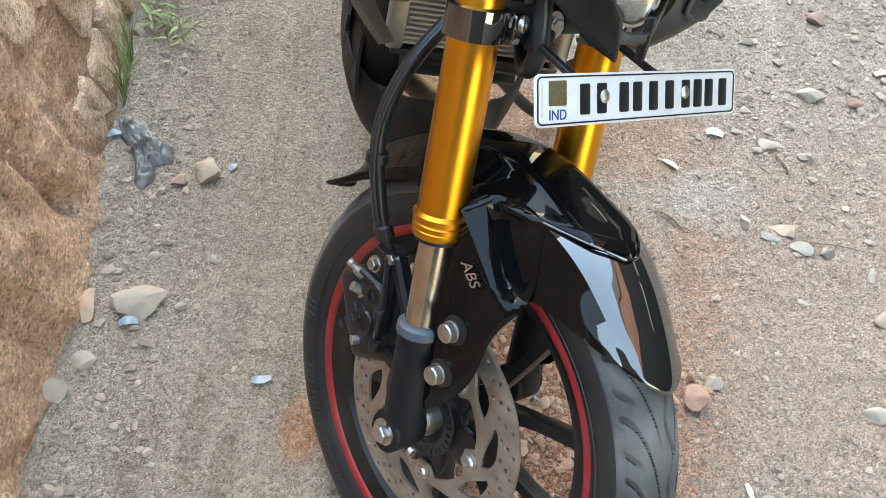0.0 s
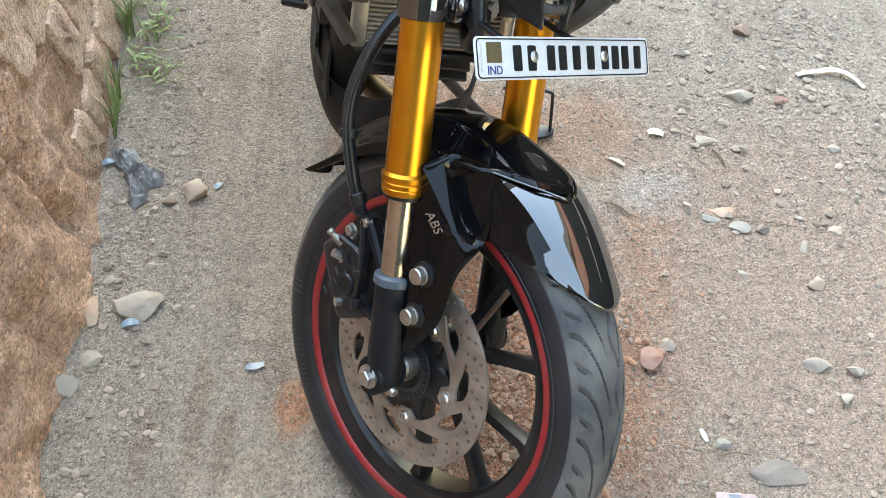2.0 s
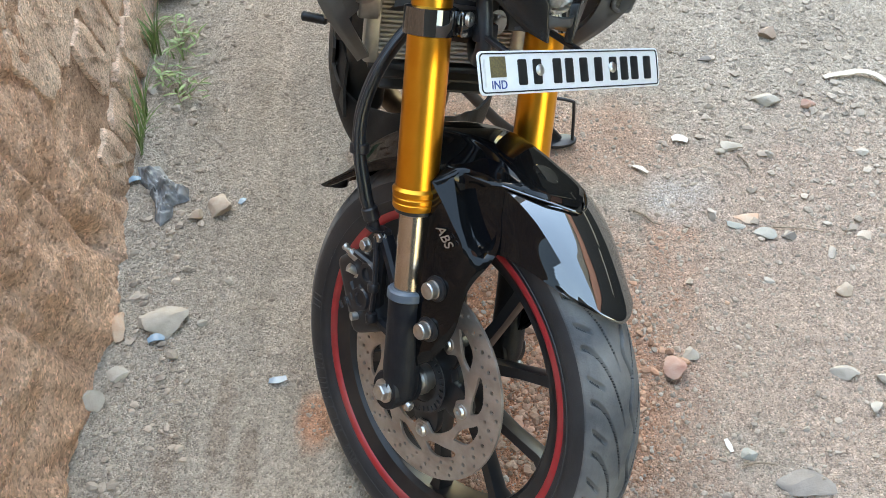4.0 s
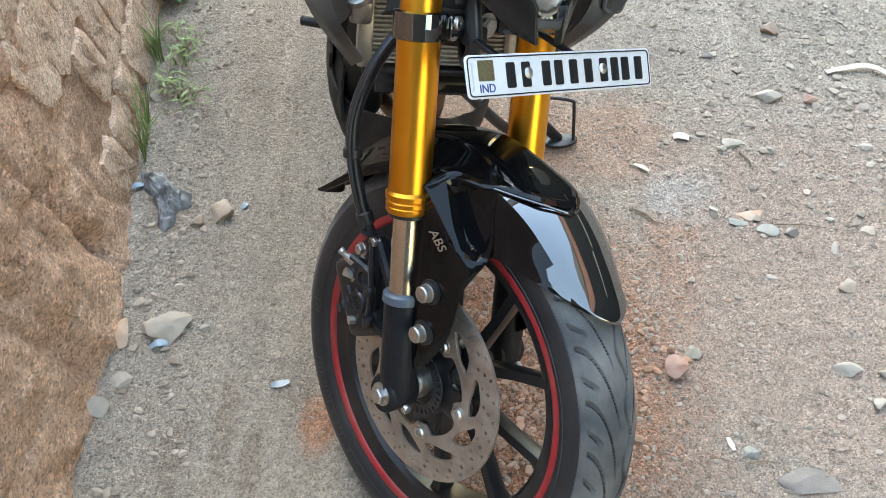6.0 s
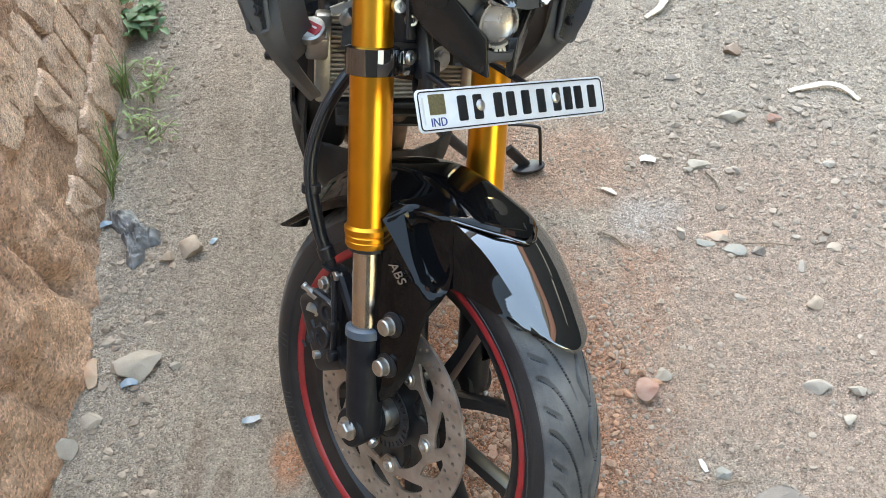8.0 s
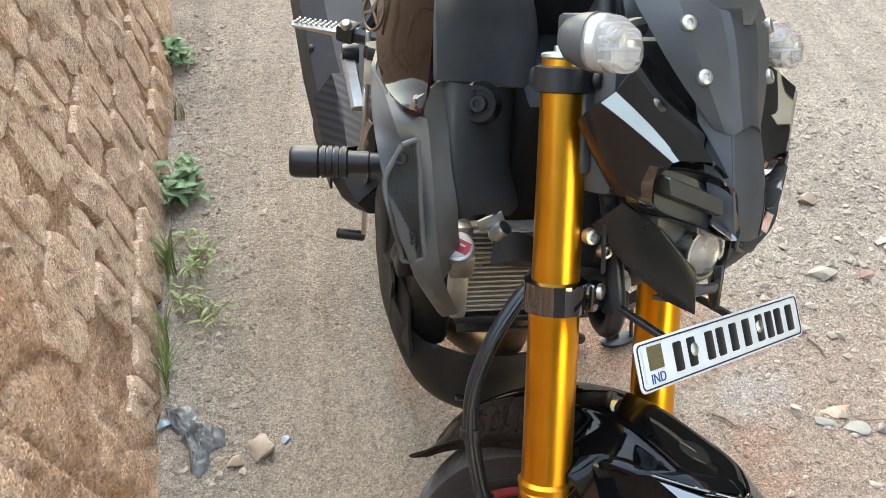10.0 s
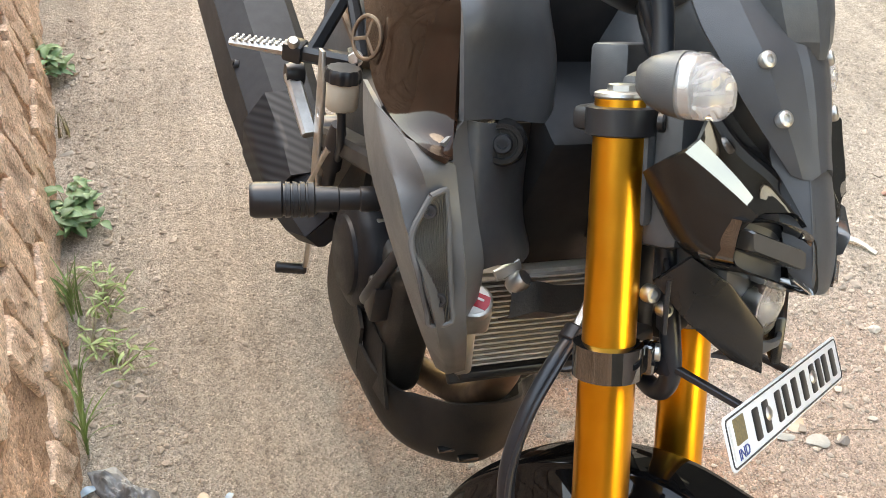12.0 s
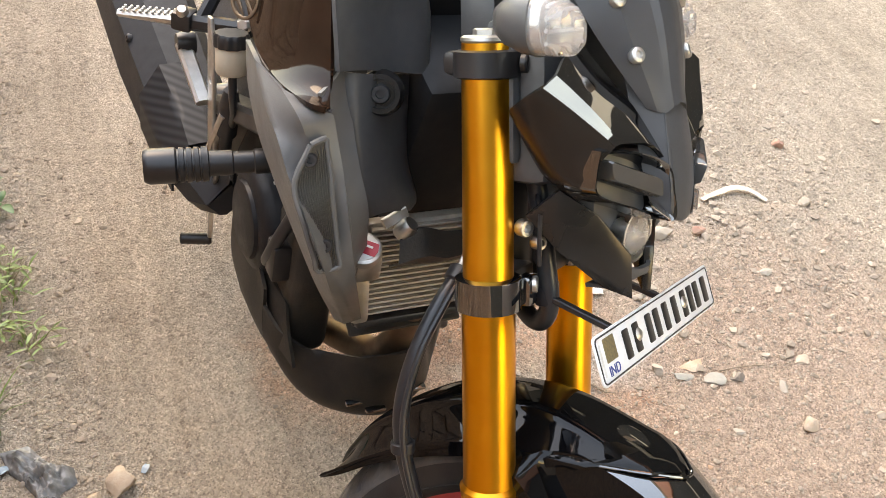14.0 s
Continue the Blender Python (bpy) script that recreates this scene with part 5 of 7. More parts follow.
neck = skin(NECK, 0.004, matte, "neck_cover", bike, "matte black curved neck cover", B, 2, (), CORE)
bp_, bd_ = Vector((-0.1154, 0.1015, 0.8294)), Vector((-0.42, -0.80, 0.42)).normalized()
part("neck_bolt", allen(bp_ + bd_ * 0.001, bd_, 0.0098, 0.008), satin, neck, "black socket bolt", B)
part("bolt_boss", turned(bp_ - bd_ * 0.012, bp_ + bd_ * 0.006, [(0, 0.024), (0.75, 0.0215), (1, 0.0195), (1, 0.0150), (0.70, 0.0140)], 30), cheek_mat, neck, "", B)
band = skin(BAND, 0.005, matte, "tank_cover", bike, "matte black tank front cover", B, 2, (), CORE)
tank = skin(TANK, 0.005, brown_gloss, "fuel_tank", bike, "gloss dark brown fuel tank side", B, 2, (), CORE)
part("tank_edge", hose([(-0.158, 0.226, 0.990), (-0.161, 0.176, 0.938), (-0.164, 0.148, 0.888), (-0.169, 0.116, 0.845), (-0.173, 0.094, 0.822)], 0.0048, 10), gloss, tank, "", B)
emblem_m = B @ Matrix.Translation((-0.2100, 0.262, 0.856)) @ Vector((-0.90, -0.30, 0.25)).to_track_quat("Z", "Y").to_matrix().to_4x4()
emb = part("tank_emblem", flat([circle(0, 0, 0.024, 36), circle(0, 0, 0.020, 36)[::-1]], 0.003, 0.0008), pipe_mat, tank, "round dull bronze emblem", emblem_m)
for k in range(3):
    a = radians(90 + 120 * k)
    part("emblem_bar", bar((0, 0, 0), (0.021 * math.cos(a), 0.021 * math.sin(a), 0), 0.004, 0.002, (0, 0, 1), 0.0005), pipe_mat, emb, "", emblem_m)
OUT = Vector((-0.45, -0.78, 0.42)).normalized()
EDGE_A = [(-0.2030, 0.0465, 0.8141), (-0.2194, 0.0330, 0.7800), (-0.2130, 0.0134, 0.7480), (-0.1968, 0.0040, 0.6968)]
EDGE_B = [(-0.1886, 0.0494, 0.8178), (-0.1845, 0.0370, 0.7900), (-0.1835, 0.0250, 0.7640), (-0.1777, -0.0007, 0.7026)]
for s in (1, -1):
    sh = skin(SHROUD if s == 1 else mirror_rows(SHROUD), 0.005, grey_matte, "tank_shroud", bike, "dark grey matte tank shroud with a mesh insert", B, 2, (("c", 1), ("c", 2)), CORE)
    side = lambda p: Vector(p) if s == 1 else Vector((-p[0], p[1], p[2]))
    ea, eb = ([Vector(q) + OUT * lift_ for q in smooth_path(e, 8)] for e, lift_ in ((EDGE_A, 0.0085), (EDGE_B, 0.0060)))

    def on(u, v, lift=0.0):
        """A place on the insert: u down its length, v across it."""
        k = min(int(u * 24), 23)
        t_ = u * 24 - k
        return side(ea[k].lerp(ea[k + 1], t_).lerp(eb[k].lerp(eb[k + 1], t_), v) + OUT * lift)
    bm = bm_new()
    loft(bm, [[on(u, 0), on(u, 1), on(u, 1, -0.014), on(u, 0, -0.014)] for u in np.linspace(0, 1, 25)])
    part("mesh_back", bm, black_ink, sh, "recessed black mesh insert", B)
    loop = [on(u, 0, 0.001) for u in np.linspace(0, 1, 13)] + [on(u, 1, 0.001) for u in np.linspace(1, 0, 13)]
    part("mesh_frame", hose(loop + loop[:1], 0.0030, 8, 3), grey_matte, sh, "", B)
    bm = bm_new()
    for k in range(1, 46):
        bar(on(k / 46, 0.02, 0.0012), on(k / 46, 0.98, 0.0012), 0.0011, 0.0011, (1, 0, 0), 0.0002, bm=bm)
    for k in range(1, 15):
        for q in range(8):
            bar(on(q / 8, k / 15, 0.0020), on((q + 1) / 8, k / 15, 0.0020), 0.0011, 0.0011, (1, 0, 0), 0.0002, bm=bm)
    tagged(part("wire_mesh", bm, satin, sh, "fine black wire mesh", B), kind="stuff")
    for u, v in ((0.15, 0.35), (0.87, 0.55)):
        part("mesh_bolt", allen(on(u, v, 0.0), side(OUT), 0.0068, 0.007), satin, sh, "", B)
box_black = material("black_box_plastic", (0.018, 0.018, 0.019), 0.42, 0.0, (0.013, 0.013, 0.014), 50, bump=0.08, bump_scale=600, rough2=0.6, spec=0.25)
# black filler between the neck cover and the shroud
FILL = [[(-0.150, 0.115, 0.858), (-0.170, 0.090, 0.856), (-0.190, 0.072, 0.852)], [(-0.150, 0.085, 0.817), (-0.168, 0.070, 0.814), (-0.180, 0.058, 0.812)], [(-0.148, 0.056, 0.780), (-0.166, 0.048, 0.781), (-0.178, 0.041, 0.782)],
        [(-0.140, 0.036, 0.740), (-0.160, 0.026, 0.741), (-0.174, 0.020, 0.742)], [(-0.130, 0.046, 0.690), (-0.150, 0.026, 0.690), (-0.164, 0.014, 0.689)], [(-0.112, 0.076, 0.640), (-0.130, 0.056, 0.636), (-0.145, 0.036, 0.633)]]
for rows_ in (FILL, mirror_rows(FILL)):
    skin(rows_, 0.004, grey_matte, "inner_panel", bike, "", B, 2, (), CORE)
# left half of neck and tank, seen past the headlight
skin(mirror_rows(NECK), 0.004, matte, "neck_cover", bike, "matte black curved neck cover", B, 2, (), CORE)
skin(mirror_rows(BAND), 0.005, matte, "tank_cover", bike, "matte black tank front cover", B, 2, (), CORE)
skin(mirror_rows(TANK), 0.005, brown_gloss, "fuel_tank", bike, "gloss dark brown fuel tank side", B, 2, (), CORE)
part("air_box", box((0.03, 0.200, 0.735), (0.180, 0.150, 0.225), 0.012, Matrix.Rotation(radians(14), 4, "X")), box_black, bike, "matte black box behind the fork", B)
part("tank_front", box((0.02, 0.265, 0.885), (0.14, 0.10, 0.14), 0.012), box_black, bike, "", B)
part("tank_top", box((0, 0.34, 0.90), (0.26, 0.20, 0.12), 0.03, segs=3), box_black, bike, "", B)
part("seat", box((0, 0.80, 0.80), (0.22, 0.55, 0.10), 0.03, segs=3), matte, bike, "black seat", B)
part("frame_spar", bar((-0.10, 0.20, 0.70), (-0.11, 0.60, 0.52), 0.03, 0.09, (1, 0, 0), 0.006), satin, bike, "", B)
part("frame_spar", bar((0.10, 0.20, 0.70), (0.11, 0.60, 0.52), 0.03, 0.09, (1, 0, 0), 0.006), satin, bike, "", B)

# ---------------------------------------------------------------- radiator
RAD = B @ pose(-0.005, 0.088, 0.590, -72, 0, 0)     # local: x across, y up the core, z forward
RAD = B @ Matrix.Translation((-0.005, 0.095, 0.598)) @ Matrix.Rotation(radians(90 - 14), 4, "X")
rad = part("radiator", box((0, 0, -0.012), (0.200, 0.118, 0.018), 0.003), fin_mat, bike, "dusty aluminium radiator", RAD)
for k in range(17):
    part("radiator_fin", box((0, -0.053 + k * 0.0066, 0.000), (0.188, 0.0026, 0.010), 0.0006, segs=1), fin_mat, rad, "", RAD)
for s in (-1, 1):
    part("radiator_tank", box((0.102 * s, 0, -0.006), (0.022, 0.126, 0.030), 0.006), alloy, rad, "", RAD)
part("radiator_bar", box((0, -0.066, -0.004), (0.210, 0.010, 0.020), 0.003), satin, rad, "", RAD)
rc, rdn = Vector((-0.127, 0.056, 0.668)), Vector((-0.25, -0.28, 0.93)).normalized()
cap_m = B @ Matrix.Translation(rc) @ rdn.to_track_quat("Z", "Y").to_matrix().to_4x4()
cap = part("radiator_cap", turned((0, 0, -0.014), (0, 0, 0.004), [(0, 0.014), (0.3, 0.015), (0.35, 0.0195), (0.9, 0.0195), (1, 0.017)], 32), alloy, rad, "radiator cap with a red and white label", cap_m)
part("cap_label", flat([circle(0, 0, 0.0160, 32)], 0.0012, 0.0003), label_white, cap, "", cap_m @ Matrix.Translation((0, 0, 0.0046)))
part("cap_label_band", flat([[(-0.0150, -0.0075), (0.0150, -0.0075), (0.0165, 0.0), (0.0145, 0.0085), (-0.0145, 0.0085), (-0.0165, 0.0)]], 0.0010, 0), label_red, cap, "", cap_m @ Matrix.Translation((0, 0, 0.0053)))
part("cap_bar", flat([rounded(0.020, 0.0025, 0.001)], 0.0008, 0), label_white, cap, "", cap_m @ Matrix.Translation((0, 0.002, 0.0060)))
part("filler_neck", box((-0.118, 0.066, 0.640), (0.030, 0.030, 0.034), 0.005), alloy, rad, "cast filler neck", B)
part("filler_lug", bar((-0.100, 0.074, 0.684), (-0.072, 0.080, 0.694), 0.012, 0.006, (0, -1, 0.4), 0.001), alloy, rad, "", B)
# folded heat guard over the core
skin([[(-0.085, 0.060, 0.680), (-0.060, 0.056, 0.688), (-0.030, 0.060, 0.676), (0.010, 0.066, 0.668)], [(-0.088, 0.045, 0.650), (-0.058, 0.040, 0.660), (-0.028, 0.044, 0.650), (0.012, 0.052, 0.648)], [(-0.092, 0.058, 0.636), (-0.060, 0.052, 0.640), (-0.028, 0.054, 0.636), (0.014, 0.062, 0.634)]], 0.002, engine_mat, "heat_guard", bike, "dusty folded heat guard", B, 2, (("r", 1),), CORE)
part("hose_clamp", turned((-0.082, 0.068, 0.672), (-0.072, 0.062, 0.690), [(0, 0.009), (0.2, 0.011), (0.8, 0.011), (1, 0.009)], 20), alloy, rad, "", B)

# ---------------------------------------------------------------- engine, exhaust, belly pan
part("engine_block", box((0, 0.40, 0.46), (0.20, 0.24, 0.20), 0.02, segs=3), engine_mat, bike, "dusty dark engine block", B)
part("crankcase_side", box((-0.085, 0.345, 0.400), (0.070, 0.150, 0.230), 0.02, segs=3), engine_mat, bike, "", B)
part("cylinder_head", box((0, 0.24, 0.53), (0.15, 0.14, 0.14), 0.015, Matrix.Rotation(radians(30), 4, "X"), segs=3), engine_mat, bike, "", B)
for k in range(5):
    part("cylinder_fin", box((0, 0.20 - k * 0.004, 0.47 + k * 0.022), (0.16, 0.12, 0.006), 0.002, Matrix.Rotation(radians(30), 4, "X"), segs=1), engine_mat, bike, "", B)
clutch = part("clutch_cover", turned((-0.09, 0.405, 0.445), (-0.152, 0.405, 0.445), [(0, 0.088), (0.55, 0.086), (0.75, 0.080), (0.85, 0.070), (0.88, 0.058), (0.96, 0.056), (1, 0.050)], 56), casting, bike, "dark grey round clutch cover", B)
for k in range(6):
    a = radians(200 + 14 * k)
    part("cover_bar", bar((-0.1405, 0.405 + 0.066 * math.cos(a), 0.445 + 0.066 * math.sin(a)), (-0.1385, 0.405 + 0.076 * math.cos(a), 0.445 + 0.076 * math.sin(a)), 0.006, 0.002, (1, 0, 0), 0.0004), satin, clutch, "", B)
for k in range(8):
    a = radians(20 + 45 * k)
    part("cover_bolt", hexbolt((-0.108, 0.405 + 0.083 * math.cos(a), 0.445 + 0.083 * math.sin(a)), (-1, 0, 0), 0.005, 0.012, 1.3), steel, clutch, "", B)
part("exhaust_pipe", hose([(0.01, 0.23, 0.50), (0.012, 0.185, 0.480), (0.014, 0.172, 0.440), (0.016, 0.200, 0.36), (0.012, 0.27, 0.28), (-0.04, 0.40, 0.25), (-0.10, 0.56, 0.32)], 0.021, 20), pipe_mat, bike, "brown heat-stained exhaust pipe", B)
part("exhaust_flange", box((0.01, 0.19, 0.495), (0.08, 0.02, 0.045), 0.006), engine_mat, bike, "", B)
belly_half = [[(-0.142, 0.310, 0.362), (-0.136, 0.305, 0.300), (-0.100, 0.295, 0.244), (0, 0.285, 0.225)],
              [(-0.132, 0.268, 0.352), (-0.124, 0.262, 0.288), (-0.086, 0.235, 0.236), (0, 0.220, 0.222)],
              [(-0.108, 0.236, 0.344), (-0.100, 0.222, 0.288), (-0.070, 0.186, 0.262), (0, 0.162, 0.252)],
              [(-0.097, 0.230, 0.342), (-0.086, 0.212, 0.312), (-0.060, 0.172, 0.312), (0, 0.146, 0.312)],
              [(-0.082, 0.230, 0.338), (-0.068, 0.204, 0.352), (-0.045, 0.166, 0.376), (0, 0.148, 0.390)]]
belly_rows = [r + [(-x, y, z) for x, y, z in r[-2::-1]] for r in belly_half]
belly_mat = material("belly_plastic", (0.014, 0.014, 0.014), 0.5, 0.0, (0.020, 0.019, 0.018), 30, bump=0.25, bump_scale=400, dust=DUST, dust_amount=0.07, spec=0.2)
belly = skin(belly_rows, 0.005, belly_mat, "belly_pan", bike, "dusty black plastic belly pan", B, 2, (), (0, 0.35, 0.42))
skin([[(-0.128, 0.520, 0.440), (-0.136, 0.500, 0.320), (-0.122, 0.480, 0.240)], [(-0.138, 0.410, 0.430), (-0.142, 0.390, 0.310), (-0.118, 0.370, 0.240)], [(-0.142, 0.312, 0.390), (-0.137, 0.307, 0.302), (-0.101, 0.296, 0.245)]], 0.005, belly_mat, "belly_side", belly, "", B, 2, (), (0, 0.4, 0.40))
skin([[(-0.118, 0.420, 0.470), (-0.128, 0.380, 0.440), (-0.128, 0.330, 0.400), (-0.120, 0.280, 0.390)], [(-0.128, 0.415, 0.410), (-0.136, 0.375, 0.385), (-0.134, 0.320, 0.360), (-0.124, 0.250, 0.360)], [(-0.130, 0.400, 0.360), (-0.138, 0.360, 0.340), (-0.134, 0.300, 0.320), (-0.122, 0.220, 0.320)]], 0.005, belly_mat, "belly_wing", belly, "black plastic side wing", B, 2, (), (0, 0.35, 0.42))
part("belly_bolt", turned((-0.130, 0.322, 0.350), (-0.140, 0.320, 0.350), [(0, 0.010), (0.5, 0.010), (0.8, 0.008), (1, 0.005)], 20), alloy, belly, "silver round bolt", B)
for x, y, z in ((-0.045, 0.168, 0.290), (0.05, 0.172, 0.290), (-0.02, 0.152, 0.285)):
    part("belly_slot", box((x, y - 0.004, z), (0.030, 0.010, 0.006), 0.002), gloss, belly, "", B)
part("side_connector", box((-0.128, 0.300, 0.455), (0.03, 0.035, 0.06), 0.006), satin, bike, "", B)
part("side_hose", hose([(-0.115, 0.28, 0.56), (-0.135, 0.29, 0.50), (-0.138, 0.32, 0.44), (-0.12, 0.36, 0.40)], 0.009, 12), hose_mat, bike, "black coolant hose", B)

# frame slider: knurled end, stepped shaft
sl0, sl1 = Vector((-0.125, 0.350, 0.582)), Vector((-0.292, 0.381, 0.567))
L_ = (sl1 - sl0).length
prof = [(0, 0.013), (0.05, 0.0165), (0.18, 0.0165), (0.19, 0.0145), (0.34, 0.0145), (0.35, 0.0165), (0.52, 0.0168), (0.53, 0.0225)]
for k in range(4):
    a = 0.54 + k * 0.055
    prof += [(a, 0.0225), (a + 0.035, 0.0232), (a + 0.038, 0.0205), (a + 0.05, 0.0205)]
prof += [(0.77, 0.0232), (0.96, 0.0232), (0.985, 0.0215), (1.0, 0.0200), (1.0, 0.0150), (0.99, 0.0140)]
part("frame_slider", turned(sl0, sl1, prof, 36), satin, bike, "black ribbed frame slider", B)

# ---------------------------------------------------------------- right foot controls
part("heel_plate", flat([[(-0.02, -0.11), (0.016, -0.11), (0.012, -0.03), (0.024, 0.06), (0.010, 0.12), (-0.006, 0.12), (-0.012, 0.02)], circle(0.0, -0.075, 0.010, 16)[::-1], circle(0.004, 0.03, 0.006, 16)[::-1]], 0.006, 0.0015), alloy, bike, "silver heel plate", B @ Matrix.Translation((-0.165, 0.545, 0.56)) @ Matrix(((0, 0, -1, 0), (1, 0, 0, 0), (0, -1, 0, 0), (0, 0, 0, 1))) @ Matrix.Rotation(radians(180), 4, "Z") @ Matrix.Rotation(radians(12), 4, "Z"))
pedal = part("brake_pedal", hose([(-0.150, 0.545, 0.46), (-0.148, 0.565, 0.40), (-0.143, 0.598, 0.32), (-0.138, 0.616, 0.256), (-0.138, 0.622, 0.236)], 0.0058, 12, 6, flat=0.7), alloy, bike, "silver rear brake pedal", B)
part("pedal_tip", turned((-0.134, 0.620, 0.236), (-0.184, 0.636, 0.232), [(0, 0.007), (0.08, 0.0105), (0.16, 0.0095), (0.24, 0.0105), (0.32, 0.0095), (0.40, 0.0105), (0.48, 0.0095), (0.56, 0.0105), (0.64, 0.0095), (0.72, 0.0105), (0.80, 0.0095), (0.95, 0.0105), (1, 0.008)], 20), satin, pedal, "ribbed black pedal rubber", B)
peg = part("passenger_peg", bar((-0.195, 0.640, 0.640), (-0.268, 0.690, 0.626), 0.028, 0.014, (0, 0, 1), 0.005, 0.016, 0.010), alloy, bike, "silver ribbed passenger footpeg", B)
for k in range(9):
    for j in (-1, 0, 1):
        c = Vector((-0.200, 0.643, 0.648)).lerp(Vector((-0.262, 0.686, 0.635)), k / 8) + Vector((0.004, 0.006, 0)) * j
        part("peg_rib", box(c, (0.0045, 0.0045, 0.004), 0.001, segs=1), alloy, peg, "", B)
part("peg_hinge", box((-0.186, 0.634, 0.642), (0.030, 0.034, 0.028), 0.005, Matrix.Rotation(radians(-35), 4, "Z")), satin, bike, "", B)
part("peg_bolt", turned((-0.190, 0.628, 0.652), (-0.193, 0.622, 0.664), [(0, 0.009), (0.7, 0.009), (1, 0.006)], 18), alloy, bike, "", B)
bm = bar((-0.180, 0.630, 0.640), (-0.110, 0.560, 0.660), 0.020, 0.024, (0, 0, 1), 0.006)
bar((-0.165, 0.618, 0.648), (-0.105, 0.660, 0.735), 0.016, 0.020, (1, 0, 0), 0.005, bm=bm)
bar((-0.108, 0.665, 0.735), (-0.105, 0.570, 0.665), 0.016, 0.018, (1, 0, 0), 0.005, bm=bm)
part("peg_bracket", bm, satin, bike, "black passenger peg bracket", B)
part("bracket_nut", hexbolt((-0.118, 0.562, 0.668), (-0.6, -0.7, 0.3), 0.009, 0.010, 1.3), alloy, bike, "", B)
res = part("fluid_reservoir", turned((-0.160, 0.468, 0.645), (-0.160, 0.476, 0.682), [(0, 0.019), (0.1, 0.0215), (0.9, 0.0215), (1, 0.02)], 32), amber_dirty, bike, "translucent fluid reservoir with a black cap", B)
bm = bm_new()
ringr = lambda t: 0.0245 if t % 2 else 0.0228
for z0, z1, r_ in ((0.0, 0.016, 1.0),):
    a0, a1 = Vector((-0.160, 0.476, 0.682)), Vector((-0.160, 0.4795, 0.700))
    d_, u_, w_ = axes_of(a1 - a0)
    loft(bm, [[a0.lerp(a1, s_) + (u_ * math.cos(2 * math.pi * k / 48) + w_ * math.sin(2 * math.pi * k / 48)) * (ringr(k // 2) * f_) for k in range(48)] for s_, f_ in ((0, 0.97), (0.1, 1), (0.8, 1), (1, 0.9))])
part("reservoir_cap", bm, satin, res, "black knurled cap", B)
part("reservoir_hose", hose([(-0.160, 0.465, 0.645), (-0.158, 0.462, 0.610), (-0.150, 0.480, 0.57), (-0.145, 0.51, 0.53)], 0.006, 10), hose_mat, res, "", B)
part("master_cylinder", turned((-0.150, 0.500, 0.600), (-0.150, 0.520, 0.470), [(0, 0.010), (0.2, 0.015), (0.6, 0.015), (0.62, 0.010), (0.9, 0.010), (1, 0.006)], 24), satin, bike, "black rear master cylinder", B)
part("swing_pivot", turned((-0.10, 0.60, 0.52), (-0.150, 0.60, 0.52), [(0, 0.030), (0.8, 0.028), (1, 0.02)], 28), satin, bike, "", B)
part("pivot_link", bar((-0.182, 0.655, 0.590), (-0.172, 0.560, 0.545), 0.014, 0.024, (1, 0, 0), 0.005), alloy, bike, "silver heel plate arm", B)
part("pivot_boss", turned((-0.165, 0.655, 0.592), (-0.192, 0.655, 0.592), [(0, 0.016), (0.5, 0.018), (1, 0.014), (1, 0.008)], 24), satin, bike, "", B)
part("foot_bracket", bar((-0.150, 0.54, 0.47), (-0.140, 0.50, 0.56), 0.012, 0.05, (1, 0, 0), 0.004), alloy, bike, "silver cast foot bracket", B)
part("rear_frame", bar((-0.10, 0.56, 0.66), (-0.12, 0.95, 0.76), 0.016, 0.022, (1, 0, 0), 0.005), pipe_mat, bike, "rust-brown rear frame rail", B)
part("swing_arm", bar((-0.10, 0.60, 0.45), (-0.12, 1.20, 0.33), 0.03, 0.06, (1, 0, 0), 0.008), satin, bike, "black swing arm", B)


# ---------------------------------------------------------------- muffler
def muf(y, x0, x1, z0, z1, ch=0.022):
    return [(x0 + ch, y, z0), (x1 - ch, y, z0), (x1, y, z0 + ch), (x1, y, z1 - ch), (x1 - ch, y, z1), (x0 + ch * 1.8, y, z1), (x0, y, z1 - ch * 1.8), (x0, y, z0 + ch)]


bm = loft(bm_new(), [muf(0.545, -0.165, -0.11, 0.345, 0.405), muf(0.590, -0.185, -0.09, 0.325, 0.425), muf(0.700, -0.206, -0.085, 0.315, 0.450), muf(0.950, -0.226, -0.090, 0.350, 0.520), muf(1.250, -0.240, -0.100, 0.420, 0.590), muf(1.290, -0.220, -0.120, 0.440, 0.570)])
muffler = part("muffler", bm, muffler_mat, bike, "matte black angular muffler", B)
skin([[(-0.203, 0.62, 0.345), (-0.205, 0.62, 0.385), (-0.178, 0.62, 0.432), (-0.140, 0.62, 0.437)], [(-0.211, 0.70, 0.345), (-0.213, 0.70, 0.405), (-0.180, 0.70, 0.455), (-0.140, 0.70, 0.459)], [(-0.220, 0.79, 0.360), (-0.222, 0.79, 0.425), (-0.190, 0.79, 0.480), (-0.150, 0.79, 0.484)]], 0.004, carbon, "muffler_guard", muffler, "carbon-patterned heat guard", B, 1, (("c", 1), ("c", 2)), (-0.15, 0.72, 0.38))
for y, z in ((0.90, 0.47), (1.12, 0.53)):
    part("muffler_bolt", allen((-0.215 - 0.02 * (y - 0.9), y, z), (-1, 0, 0.3), 0.008, 0.008), satin, muffler, "", B)

